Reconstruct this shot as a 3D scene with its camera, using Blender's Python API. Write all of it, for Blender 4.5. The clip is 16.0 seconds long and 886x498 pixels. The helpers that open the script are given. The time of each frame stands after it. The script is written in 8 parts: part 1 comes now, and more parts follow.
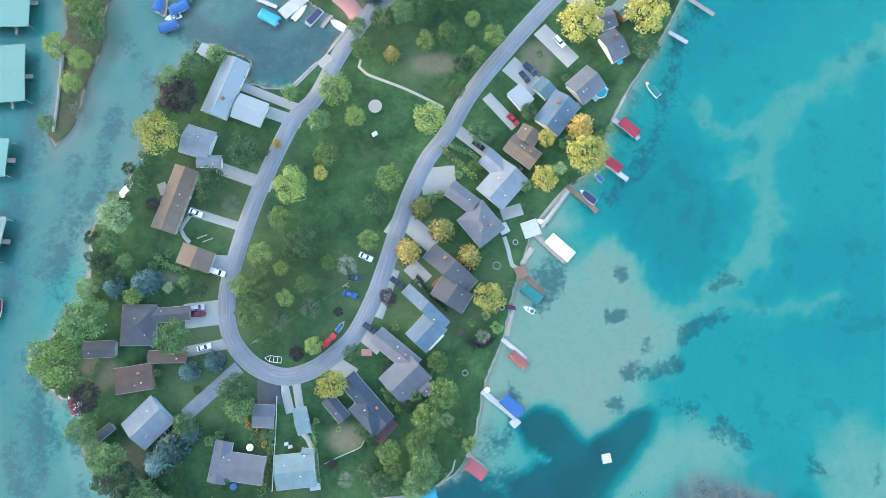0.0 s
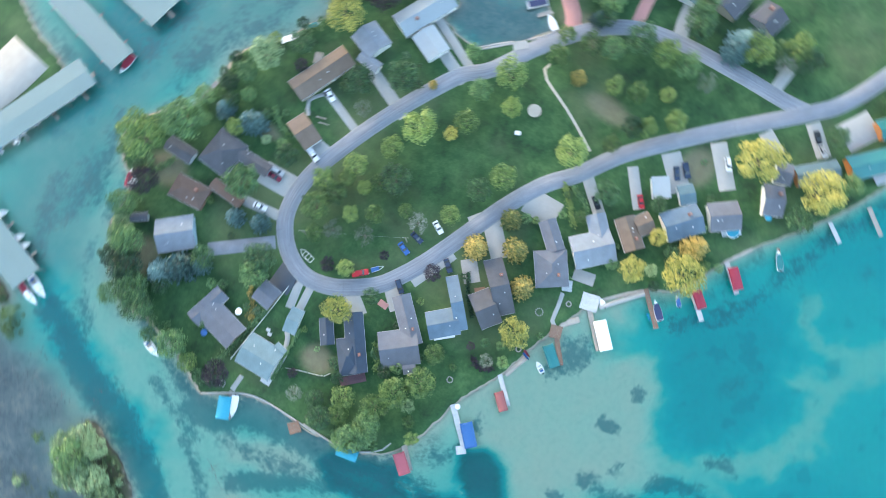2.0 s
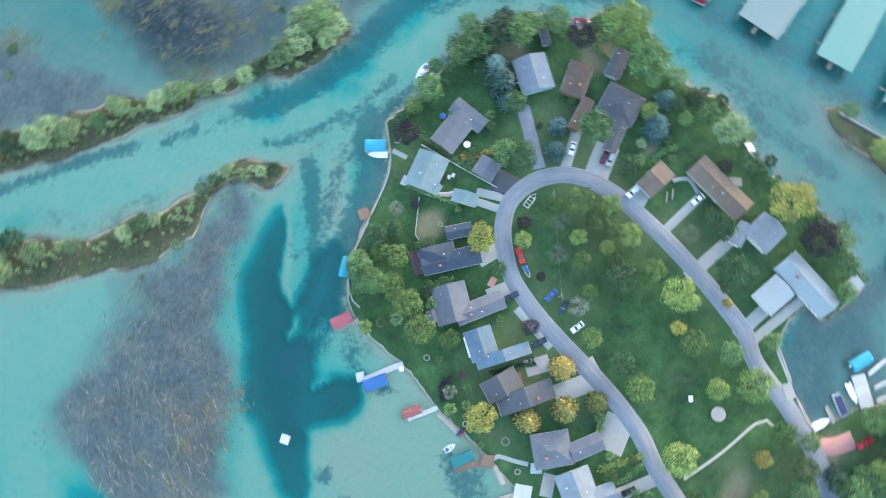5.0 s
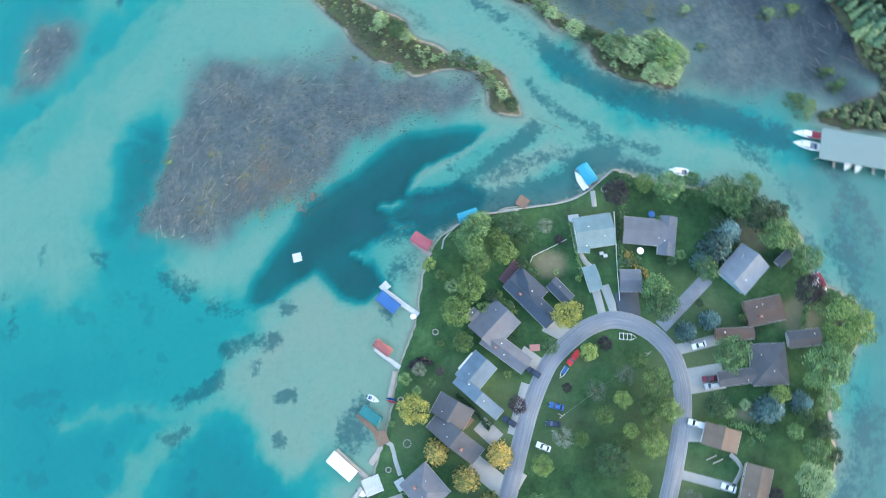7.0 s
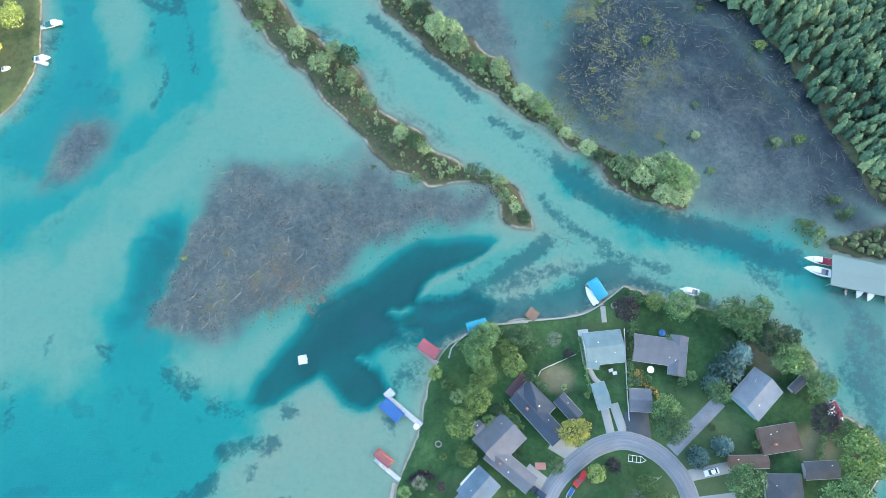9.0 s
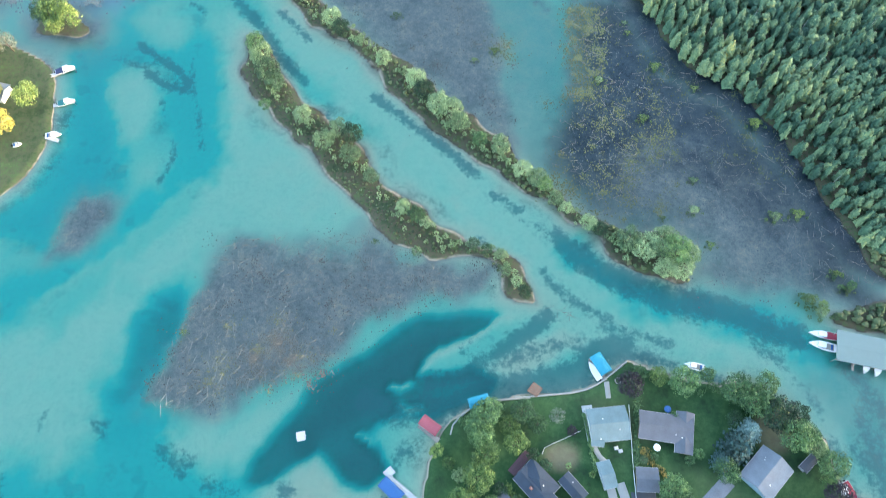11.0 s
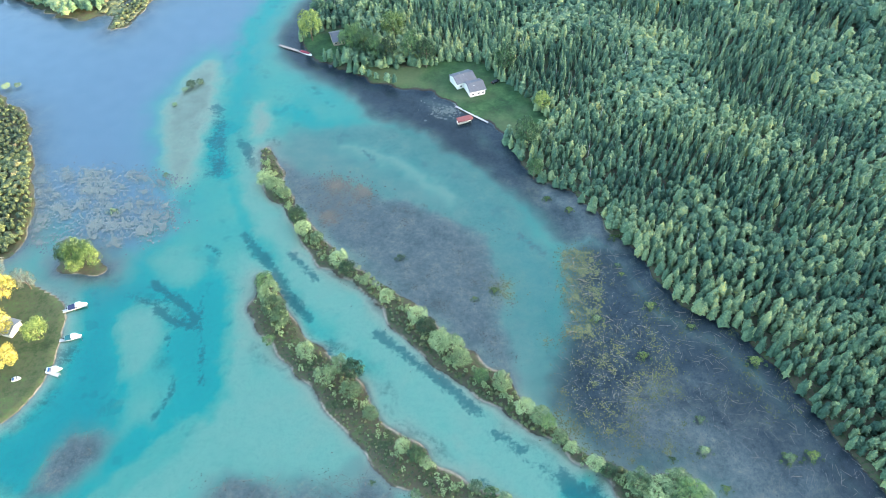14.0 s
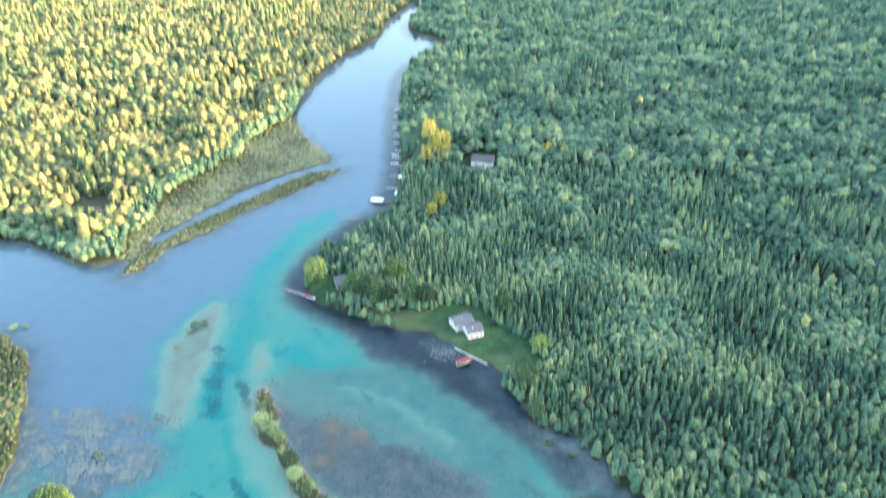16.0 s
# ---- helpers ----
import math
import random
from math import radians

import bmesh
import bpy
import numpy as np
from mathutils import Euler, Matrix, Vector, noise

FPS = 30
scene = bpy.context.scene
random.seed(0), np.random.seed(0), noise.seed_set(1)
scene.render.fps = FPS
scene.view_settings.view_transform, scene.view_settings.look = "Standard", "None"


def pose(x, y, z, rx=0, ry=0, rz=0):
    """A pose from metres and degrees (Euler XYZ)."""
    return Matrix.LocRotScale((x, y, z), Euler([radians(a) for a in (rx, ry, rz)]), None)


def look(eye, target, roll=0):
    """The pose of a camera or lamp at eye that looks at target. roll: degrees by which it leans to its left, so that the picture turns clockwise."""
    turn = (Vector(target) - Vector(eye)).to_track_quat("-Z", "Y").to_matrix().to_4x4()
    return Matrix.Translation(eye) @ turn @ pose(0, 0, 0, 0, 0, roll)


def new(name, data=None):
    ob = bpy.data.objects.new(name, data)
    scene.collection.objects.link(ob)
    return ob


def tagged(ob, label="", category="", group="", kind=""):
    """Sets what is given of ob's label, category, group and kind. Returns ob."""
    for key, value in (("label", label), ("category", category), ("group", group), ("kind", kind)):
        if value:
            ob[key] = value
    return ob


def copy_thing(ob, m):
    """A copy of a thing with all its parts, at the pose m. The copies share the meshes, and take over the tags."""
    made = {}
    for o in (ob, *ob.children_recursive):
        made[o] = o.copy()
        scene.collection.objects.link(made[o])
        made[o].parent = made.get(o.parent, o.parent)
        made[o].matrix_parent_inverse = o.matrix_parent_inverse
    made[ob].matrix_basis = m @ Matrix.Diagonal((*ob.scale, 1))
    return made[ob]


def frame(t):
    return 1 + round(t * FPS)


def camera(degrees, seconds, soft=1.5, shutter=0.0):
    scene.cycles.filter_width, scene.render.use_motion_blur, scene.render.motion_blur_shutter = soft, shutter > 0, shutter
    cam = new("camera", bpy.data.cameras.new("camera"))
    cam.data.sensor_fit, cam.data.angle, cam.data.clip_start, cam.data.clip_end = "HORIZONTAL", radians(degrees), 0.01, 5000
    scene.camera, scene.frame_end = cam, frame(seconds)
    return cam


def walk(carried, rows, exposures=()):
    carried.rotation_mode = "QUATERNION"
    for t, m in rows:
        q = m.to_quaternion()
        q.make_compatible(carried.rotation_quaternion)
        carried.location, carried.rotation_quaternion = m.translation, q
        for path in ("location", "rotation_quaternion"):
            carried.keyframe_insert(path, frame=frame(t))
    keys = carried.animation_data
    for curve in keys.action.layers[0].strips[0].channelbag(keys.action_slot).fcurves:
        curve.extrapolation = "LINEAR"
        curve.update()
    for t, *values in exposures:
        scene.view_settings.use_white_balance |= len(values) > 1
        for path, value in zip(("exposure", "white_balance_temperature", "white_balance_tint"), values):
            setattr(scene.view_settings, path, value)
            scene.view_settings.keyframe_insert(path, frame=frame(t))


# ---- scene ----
# ---------------- camera ----------------
cam = camera(64.0, 16.0, soft=0.85, shutter=0.55)
walk(cam, [
    (0, pose(0, 0, 230, 8.24, 0.56, 179.04)),
    (0.03, pose(0, 0, 230, 8.24, 0.56, 179.2)),
    (0.1, pose(0, 0, 230, 8.25, 0.55, -178.53)),
    (0.4, pose(0, 0, 230, 8.25, 0.50, -173.32)),
    (0.5, pose(0, 0, 230, 8.25, 0.49, -169.43)),
    (0.6, pose(0, 0, 230, 8.22, 0.51, -164.34)),
    (0.8, pose(0, 0, 230, 8.28, 0.54, -159.95)),
    (1, pose(0, 0, 230, 8.32, 0.58, -158.43)),
    (1.2, pose(0, 0, 230, 8.32, 0.57, -156.75)),
    (1.5, pose(0, 0, 230, 8.36, 0.56, -156.08)),
    (1.6, pose(0, 0, 230, 8.38, 0.56, -154.43)),
    (1.8, pose(0, 0, 230, 8.38, 0.57, -149.45)),
    (2, pose(0, 0, 230, 8.38, 0.57, -144.50)),
    (2.1, pose(0, 0, 230, 8.41, 0.58, -140.76)),
    (2.3, pose(0, 0, 230, 8.38, 0.61, -137.78)),
    (2.5, pose(0, 0, 230, 8.41, 0.63, -135.65)),
    (2.7, pose(0, 0, 230, 8.43, 0.66, -128.05)),
    (2.9, pose(0, 0, 230, 8.50, 0.69, -122.26)),
    (3, pose(0, 0, 230, 8.50, 0.71, -120.50)),
    (3.2, pose(0, 0, 230, 8.53, 0.71, -113.85)),
    (3.5, pose(0, 0, 230, 8.59, 0.71, -99.77)),
    (3.7, pose(0, 0, 230, 8.63, 0.70, -89.29)),
    (3.9, pose(0, 0, 230, 8.63, 0.69, -82.98)),
    (4, pose(0, 0, 230, 8.64, 0.69, -81.20)),
    (4.1, pose(0, 0, 230, 8.64, 0.70, -80.05)),
    (4.2, pose(0, 0, 230, 8.62, 0.71, -79.02)),
    (6.3, pose(0, 0, 230, 8.39, 0.71, -30.13)),
    (6.4, pose(0, 0, 230, 8.36, 0.70, -29.05)),
    (6.5, pose(0, 0, 230, 8.33, 0.69, -26.63)),
    (6.7, pose(0, 0, 230, 8.40, 0.68, -17.18)),
    (6.9, pose(0, 0, 230, 8.28, 0.67, -6.29)),
    (7, pose(0, 0, 230, 8.30, 0.67, -3.64)),
    (7.2, pose(0, 0, 230, 8.26, 0.69, -1.22)),
    (7.5, pose(0, 0, 230, 8.24, 0.71, -1.11)),
    (8, pose(0, 0, 230, 8.19, 0.75, -1.06)),
    (8.2, pose(0, 0, 230, 8.65, 0.76, -1.02)),
    (8.4, pose(0, 0, 230, 11.03, 0.77, -0.81)),
    (8.5, pose(0, 0, 230, 12.67, 0.77, -0.88)),
    (8.7, pose(0, 0, 230, 16.16, 0.80, -0.85)),
    (9, pose(0, 0, 230, 17.07, 0.84, -0.83)),
    (9.2, pose(0, 0, 230, 17.17, 0.85, -0.81)),
    (9.5, pose(0, 0, 230, 19.19, 0.86, -0.77)),
    (9.7, pose(0, 0, 230, 19.50, 0.87, -0.77)),
    (11.8, pose(0, 0, 230, 28.50, 0.95, -0.60)),
    (12, pose(0, 0, 230, 30.60, 0.93, -0.56)),
    (12.2, pose(0, 0, 230, 33.61, 0.93, -0.49)),
    (12.5, pose(0, 0, 230, 34.76, 0.94, -0.55)),
    (12.7, pose(0, 0, 230, 34.75, 0.93, -0.48)),
    (13, pose(0, 0, 230, 36.35, 0.91, -0.49)),
    (13.2, pose(0, 0, 230, 38.22, 0.90, -0.37)),
    (13.4, pose(0, 0, 230, 41.06, 0.89, -0.46)),
    (13.5, pose(0, 0, 230, 41.84, 0.88, -0.44)),
    (14, pose(0, 0, 230, 41.95, 0.86, -0.42)),
    (14.2, pose(0, 0, 230, 43.08, 0.86, -0.48)),
    (14.4, pose(0, 0, 230, 45.86, 0.85, -0.47)),
    (14.5, pose(0, 0, 230, 47.42, 0.85, -0.42)),
    (14.7, pose(0, 0, 230, 50.68, 0.81, -0.26)),
    (14.9, pose(0, 0, 230, 53.43, 0.78, -0.30)),
    (15, pose(0, 0, 230, 53.69, 0.76, -0.36)),
    (15.2, pose(0, 0, 230, 53.67, 0.75, -0.24)),
    (15.5, pose(0, 0, 230, 54.14, 0.74, -0.36)),
    (15.7, pose(0, 0, 230, 56.23, 0.71, -0.44)),
    (15.9, pose(0, 0, 230, 59.56, 0.68, -0.41)),
    (16, pose(0, 0, 230, 61.28, 0.66, -0.36)),
], [(0, 3.41, 6380, 10), (9, 3.40, 6380, 10), (12.5, 3.46, 6420, 10), (16, 3.46, 6380, 10)])

# ---------------- light ----------------
SUN_ELEV, SUN_AZ = 8.0, 102.0          # degrees; azimuth clockwise from +y
sky = bpy.data.worlds.new("sky")
scene.world = sky
sky.use_nodes = True
tex = sky.node_tree.nodes.new("ShaderNodeTexSky")
tex.sky_type, tex.sun_disc = "NISHITA", False
tex.sun_elevation, tex.sun_rotation = radians(SUN_ELEV), radians(SUN_AZ)
tex.air_density, tex.dust_density, tex.ozone_density = 1.0, 2.4, 1.2
back = sky.node_tree.nodes["Background"]
back.inputs["Strength"].default_value = 0.15
sky.node_tree.links.new(tex.outputs[0], back.inputs["Color"])
lamp = bpy.data.lights.new("sun", "SUN")
lamp.energy, lamp.angle, lamp.color = 2.8, radians(1.5), (1.0, 0.72, 0.34)
sun = new("sun", lamp)
a, e = radians(SUN_AZ), radians(SUN_ELEV)
sun.matrix_basis = look((0, 0, 300), (-math.sin(a) * math.cos(e), -math.cos(a) * math.cos(e), 300 - math.sin(e)))


# ---------------- material helpers ----------------
def mat(name, rough=0.8, metal=0.0):
    """A new material with its node tree, principled node and a small builder."""
    m = bpy.data.materials.new(name)
    m.use_nodes = True
    p = m.node_tree.nodes["Principled BSDF"]
    p.inputs["Roughness"].default_value, p.inputs["Metallic"].default_value = rough, metal
    return m, m.node_tree, p


def nd(tree, kind, **sets):
    n = tree.nodes.new(kind)
    for k, v in sets.items():
        n.inputs[k.replace("_", " ")].default_value = v
    return n


def coords(tree, mode="Object"):
    return nd(tree, "ShaderNodeTexCoord").outputs[mode]


def noise_node(tree, scale, detail=4.0, vec=None, rough=0.55):
    n = nd(tree, "ShaderNodeTexNoise", Scale=scale, Detail=detail, Roughness=rough)
    if vec is not None:
        tree.links.new(vec, n.inputs["Vector"])
    return n.outputs["Fac"]


def ramp(tree, fac, stops):
    n = tree.nodes.new("ShaderNodeValToRGB")
    els = n.color_ramp.elements
    while len(els) < len(stops):
        els.new(0.5)
    for el, (pos, col) in zip(els, stops):
        el.position, el.color = pos, (*col, 1)
    tree.links.new(fac, n.inputs["Fac"])
    return n.outputs["Color"]


def fade(tree, fac, lo, hi):
    """fac mapped from lo..hi to 0..1, clamped and smooth."""
    n = nd(tree, "ShaderNodeMapRange")
    n.interpolation_type = "SMOOTHSTEP"
    n.inputs["From Min"].default_value, n.inputs["From Max"].default_value = lo, hi
    tree.links.new(fac, n.inputs["Value"])
    return n.outputs["Result"]


def mix(tree, fac, a, b, mode="MIX"):
    n = tree.nodes.new("ShaderNodeMix")
    n.data_type, n.blend_type = "RGBA", mode
    for sock, v in ((n.inputs[0], fac), (n.inputs[6], a), (n.inputs[7], b)):
        if isinstance(v, (int, float)):
            sock.default_value = v
        elif isinstance(v, tuple):
            sock.default_value = (*v, 1)
        else:
            tree.links.new(v, sock)
    return n.outputs[2]


def calc(tree, op, a, b=0.0):
    n = tree.nodes.new("ShaderNodeMath")
    n.operation = op
    for sock, v in ((n.inputs[0], a), (n.inputs[1], b)):
        if isinstance(v, (int, float)):
            sock.default_value = v
        else:
            tree.links.new(v, sock)
    return n.outputs[0]


def bump(tree, p, height, strength=0.4, dist=0.05):
    n = nd(tree, "ShaderNodeBump", Strength=strength, Distance=dist)
    tree.links.new(height, n.inputs["Height"])
    tree.links.new(n.outputs["Normal"], p.inputs["Normal"])


def plain(name, col, rough=0.7, metal=0.0, grain=8.0, vary=0.16, large=0.35, relief=0.25, per_object=0.12):
    """A surface of one base colour with grain, stains and a little difference from thing to thing."""
    m, t, p = mat(name, rough, metal)
    v = coords(t)
    fine, broad = noise_node(t, grain, 6, v), noise_node(t, large, 3, v)
    info = nd(t, "ShaderNodeObjectInfo").outputs["Random"]
    k = calc(t, "ADD", calc(t, "MULTIPLY", calc(t, "SUBTRACT", fine, 0.5), vary * 2), calc(t, "MULTIPLY", calc(t, "SUBTRACT", broad, 0.5), vary * 2.4))
    k = calc(t, "ADD", k, calc(t, "MULTIPLY", calc(t, "SUBTRACT", info, 0.5), per_object))
    k = calc(t, "ADD", k, 1.0)
    n = nd(t, "ShaderNodeVectorMath")
    n.operation = "SCALE"
    n.inputs[0].default_value = col
    t.links.new(k, n.inputs["Scale"])
    t.links.new(n.outputs[0], p.inputs["Base Color"])
    bump(t, p, fine, relief, 0.02)
    return m


def attr(tree, name):
    n = tree.nodes.new("ShaderNodeAttribute")
    n.attribute_name = name
    return n.outputs["Fac"]


# ---------------- mesh helpers ----------------
def quick_mesh(name, verts, tris, material=None, smooth=False, layers=None):
    """A mesh from arrays of vertices and triangles (or quads)."""
    verts, tris = np.asarray(verts, np.float32), np.asarray(tris, np.int32)
    me = bpy.data.meshes.new(name)
    me.vertices.add(len(verts))
    me.vertices.foreach_set("co", verts.ravel())
    me.loops.add(tris.size)
    me.loops.foreach_set("vertex_index", tris.ravel())
    me.polygons.add(len(tris))
    me.polygons.foreach_set("loop_start", np.arange(0, tris.size, tris.shape[1], dtype=np.int32))
    if smooth:
        me.polygons.foreach_set("use_smooth", np.ones(len(tris), bool))
    for key, values in (layers or {}).items():
        me.attributes.new(key, "FLOAT", "POINT").data.foreach_set("value", np.asarray(values, np.float32))
    me.update(calc_edges=True)
    if material:
        me.materials.append(material)
    return me


def part(name, bm, material, parent=None, label=""):
    """Links a bmesh as one mesh object under a thing or a part."""
    bm.normal_update()
    me = bpy.data.meshes.new(name)
    bm.to_mesh(me)
    bm.free()
    me.materials.append(material)
    ob = new(name, me)
    ob.parent = parent
    if label:
        tagged(ob, label)
    return ob


def thing(name, m, label, category, group="", kind=""):
    ob = new(name)
    ob.empty_display_size = 0.5
    ob.matrix_basis = m
    return tagged(ob, label, category, group, kind)


def smooth_line(points, closed=False, step=3.0):
    """A Catmull-Rom curve through points, as an array of places about step apart."""
    p = np.array(points, float)
    n = len(p)
    out = []
    for i in range(n if closed else n - 1):
        if closed:
            a, b, c, d = p[(i - 1) % n], p[i], p[(i + 1) % n], p[(i + 2) % n]
        else:
            a, b, c, d = p[max(i - 1, 0)], p[i], p[i + 1], p[min(i + 2, n - 1)]
        k = max(1, int(np.linalg.norm(c - b) / step))
        for s in np.arange(k) / k:
            out.append(0.5 * (2 * b + (c - a) * s + (2 * a - 5 * b + 4 * c - d) * s**2 + (3 * b - a - 3 * c + d) * s**3))
    if not closed:
        out.append(p[-1])
    return np.array(out)


def inside_distance(x, y, outline):
    """Signed distance to a closed outline, positive inside."""
    best = np.full(x.shape, 1e18)
    inside = np.zeros(x.shape, bool)
    for (ax, ay), (bx, by) in zip(outline, np.roll(outline, -1, 0)):
        dx, dy = bx - ax, by - ay
        s = np.clip(((x - ax) * dx + (y - ay) * dy) / (dx * dx + dy * dy + 1e-9), 0, 1)
        best = np.minimum(best, (x - ax - s * dx) ** 2 + (y - ay - s * dy) ** 2)
        if ay != by:
            inside ^= ((ay > y) != (by > y)) & (x < (bx - ax) * (y - ay) / (by - ay) + ax)
    return np.where(inside, 1, -1) * np.sqrt(best)


def line_distance(x, y, line):
    best = np.full(x.shape, 1e18)
    for (ax, ay), (bx, by) in zip(line[:-1], line[1:]):
        dx, dy = bx - ax, by - ay
        s = np.clip(((x - ax) * dx + (y - ay) * dy) / (dx * dx + dy * dy + 1e-9), 0, 1)
        best = np.minimum(best, (x - ax - s * dx) ** 2 + (y - ay - s * dy) ** 2)
    return np.sqrt(best)


def wobble(x, y, size, seed=0.0):
    """Smooth noise of about -1..1 from a few turned waves, for uneven outlines."""
    v = np.zeros_like(x)
    r = random.Random(seed)
    for k in range(7):
        an, ph, f = r.uniform(0, 6.28), r.uniform(0, 6.28), 6.28 / size * r.uniform(0.6, 1.9)
        v += np.sin((x * math.cos(an) + y * math.sin(an)) * f + ph + 1.3 * np.sin((x * math.sin(an) - y * math.cos(an)) * f * 0.6 + ph * 2))
    return v / 3.2


# ---------------- plan of land and water ----------------
SHORE_LAKE = [(-97.8, -155.7), (-85.5, -128.1), (-79.3, -113.9), (-68.5, -96.2), (-60.5, -84.8), (-54.5, -73.7), (-48.5, -59.2), (-39.3, -53.3), (-29.4, -41.8), (-24.4, -29.7), (-20.1, -16.7), (-17.3, -4.8), (-13.0, 4.8), (-10.0, 13.0), (-8.7, 20.4), (-5.7, 31.5), (-1.2, 37.5), (4.7, 41.5), (12.3, 43.3), (23.6, 46.0), (35.0, 46.0), (46.5, 48.8), (57.1, 56.3)]
SHORE_TIP = [(60.9, 55.3), (68.3, 51.8), (75.9, 49.6), (86.2, 47.9), (95.1, 48.7), (103.1, 43.0), (111.5, 35.2), (116.1, 30.3), (117.3, 20.6), (118.0, 15.2), (125.1, 11.9), (130.6, 7.4), (131.7, -1.5), (124.8, -11.3), (118.6, -17.4), (116.7, -30.5), (118.0, -39.5), (113.9, -47.5), (108.5, -53.2)]
SHORE_CHANNEL = [(106.2, -57.3), (103.3, -65.0), (100.3, -69.5), (102.4, -74.8), (98.4, -83.7), (95.8, -91.6), (88.4, -99.2), (84.3, -105.6), (79.2, -105.1), (65.9, -98.7), (68.4, -91.9), (61.1, -89.7), (53.0, -89.1), (49.6, -92.7), (43.8, -97.8), (40.0, -102.2), (33.8, -111.1)]
SHORE_LAGOON = [(34.4, -111.8), (43.3, -117.6), (50.2, -124.5), (55.9, -134.9), (65.6, -155.8)]
PENINSULA = SHORE_LAKE + SHORE_TIP + SHORE_CHANNEL + SHORE_LAGOON + [(150, -400), (-300, -400)]
SPIT_LAKE = [(29.4, 78.6), (23.9, 87.6), (19.6, 94.7), (6.2, 100.1), (-5.5, 108.8), (-22.0, 122.7), (-31.0, 137.2), (-42.7, 150.1), (-56.9, 161.1), (-65.5, 176.8), (-75.6, 192.0), (-80.5, 192.7), (-79.3, 172.8), (-72.7, 161.4), (-60.0, 147.9), (-47.8, 133.8), (-40.6, 123.0), (-29.7, 111.5), (-19.3, 100.5), (-7.5, 93.7), (9.9, 94.8), (17.1, 85.7), (22.3, 78.5)]
SPIT_MARSH = [(81.8, 82.4), (70.1, 85.9), (57.7, 91.4), (55.9, 98.6), (44.2, 106.9), (31.1, 117.1), (15.4, 129.0), (1.0, 141.6), (-12.0, 154.8), (-23.5, 168.2), (-35.9, 186.5), (-53.3, 196.8), (-64.7, 212.5), (-74.4, 231.7), (-85.7, 244.8), (-93.1, 276.5), (-89.5, 278.5), (-79.9, 260.0), (-72.3, 240.8), (-57.8, 219.1), (-41.5, 199.0), (-21.7, 183.2), (-12.2, 173.3), (1.3, 159.9), (12.0, 147.7), (22.5, 141.7), (26.1, 132.4), (35.9, 123.9), (41.1, 115.1), (56.0, 106.1), (67.2, 102.2), (78.8, 101.4), (84.7, 92.6)]
WOODS_NEAR = [(-83.7, 371.3), (-76.7, 358.3), (-54.8, 342.6), (-34.3, 329.5), (-5.4, 321.6), (9.8, 304.5), (24.2, 291.9), (35.5, 268.9), (43.2, 250.1), (58.1, 242.1), (72.1, 219.1), (81.1, 204.2), (91.4, 180.5), (99.5, 170.4), (110.2, 163.6)]
WOODS_EAST = [(125.2, 141.6), (133.2, 119.4), (138.7, 105.3), (147.7, 93.2)]
WOODS_FAR = [(-32.7, 922.4), (-46.3, 847.1), (-44.6, 716.2), (-39.2, 616.2), (-36.6, 561.8), (-37.0, 514.9), (-39.5, 481.8), (-58.4, 456.0), (-71.5, 430.6), (-80.4, 411.0), (-85.7, 385.6)]
WOODS = [(1800, 2600), (-120, 2600), (-95, 1700), (-45, 1500), (-34, 1340), (-52, 1187), (-37, 1093), (-4, 1053), (-6, 983)] + WOODS_FAR + WOODS_NEAR + WOODS_EAST + [(160, 100), (215, 105), (260, 60), (300, -400), (1800, -400)]
WEST_WOODS = [(-45, 1480), (-55, 1376), (-66, 1298), (-86, 1199), (-88, 1096), (-113, 1012), (-136, 940), (-149.7, 847.1), (-155.3, 760.6)] + [(-156.3, 694.5), (-178.4, 642.3), (-182.3, 587.7), (-202.1, 548.5), (-215.6, 513.0), (-213.8, 467.5), (-219.0, 435.9), (-215.8, 409.3), (-234.8, 405.4), (-280.0, 431.3), (-322.8, 439.1)] + [(-500, 420), (-1800, 500), (-1800, 2600), (-175, 2600)]
WEST_MEADOW = [(-222.7, 417.8), (-223.8, 452.8), (-218.5, 498.9), (-209.2, 540.8), (-193.6, 588.1), (-184.4, 622.5), (-182.4, 660.5), (-160.3, 716.9), (-132.8, 650.7), (-117.0, 621.1), (-97.2, 584.3), (-119.4, 565.4), (-140.3, 546.2), (-155.7, 530.0), (-171.7, 504.3), (-182.7, 481.2), (-193.1, 461.4), (-203.6, 446.2), (-203.7, 427.4), (-203.4, 404.5)]
WEST_BAR = [(-85.3, 564.0), (-93.6, 547.9), (-123.4, 507.7), (-148.0, 481.0), (-162.1, 454.3), (-185.8, 426.8), (-196.7, 391.4), (-206.9, 391.7), (-205.0, 415.8), (-199.3, 430.4), (-190.8, 443.3), (-183.4, 458.5), (-171.8, 476.2), (-152.5, 501.6), (-135.8, 527.1), (-113.0, 554.4)]
WEST_BANK = [(-308.9, 343.3), (-252.4, 329.4), (-237.9, 319.3), (-220.6, 303.5), (-203.6, 262.2), (-190.6, 231.1), (-188.4, 210.7), (-195.6, 205.7), (-226.6, 205.0)]
WEST_YARD = [(-242.7, 203.7), (-194.9, 193.8), (-179.6, 191.3), (-158.8, 179.4), (-153.9, 163.1), (-152.5, 147.9), (-154.5, 138.3), (-158.2, 129.9), (-165.2, 122.5), (-195.7, 97.2)]
BUSH_ISLE = [(-169.9, 205.2), (-162.4, 210.9), (-150.1, 204.8), (-147.0, 196.7), (-156.5, 194.5), (-167.3, 198.2)]
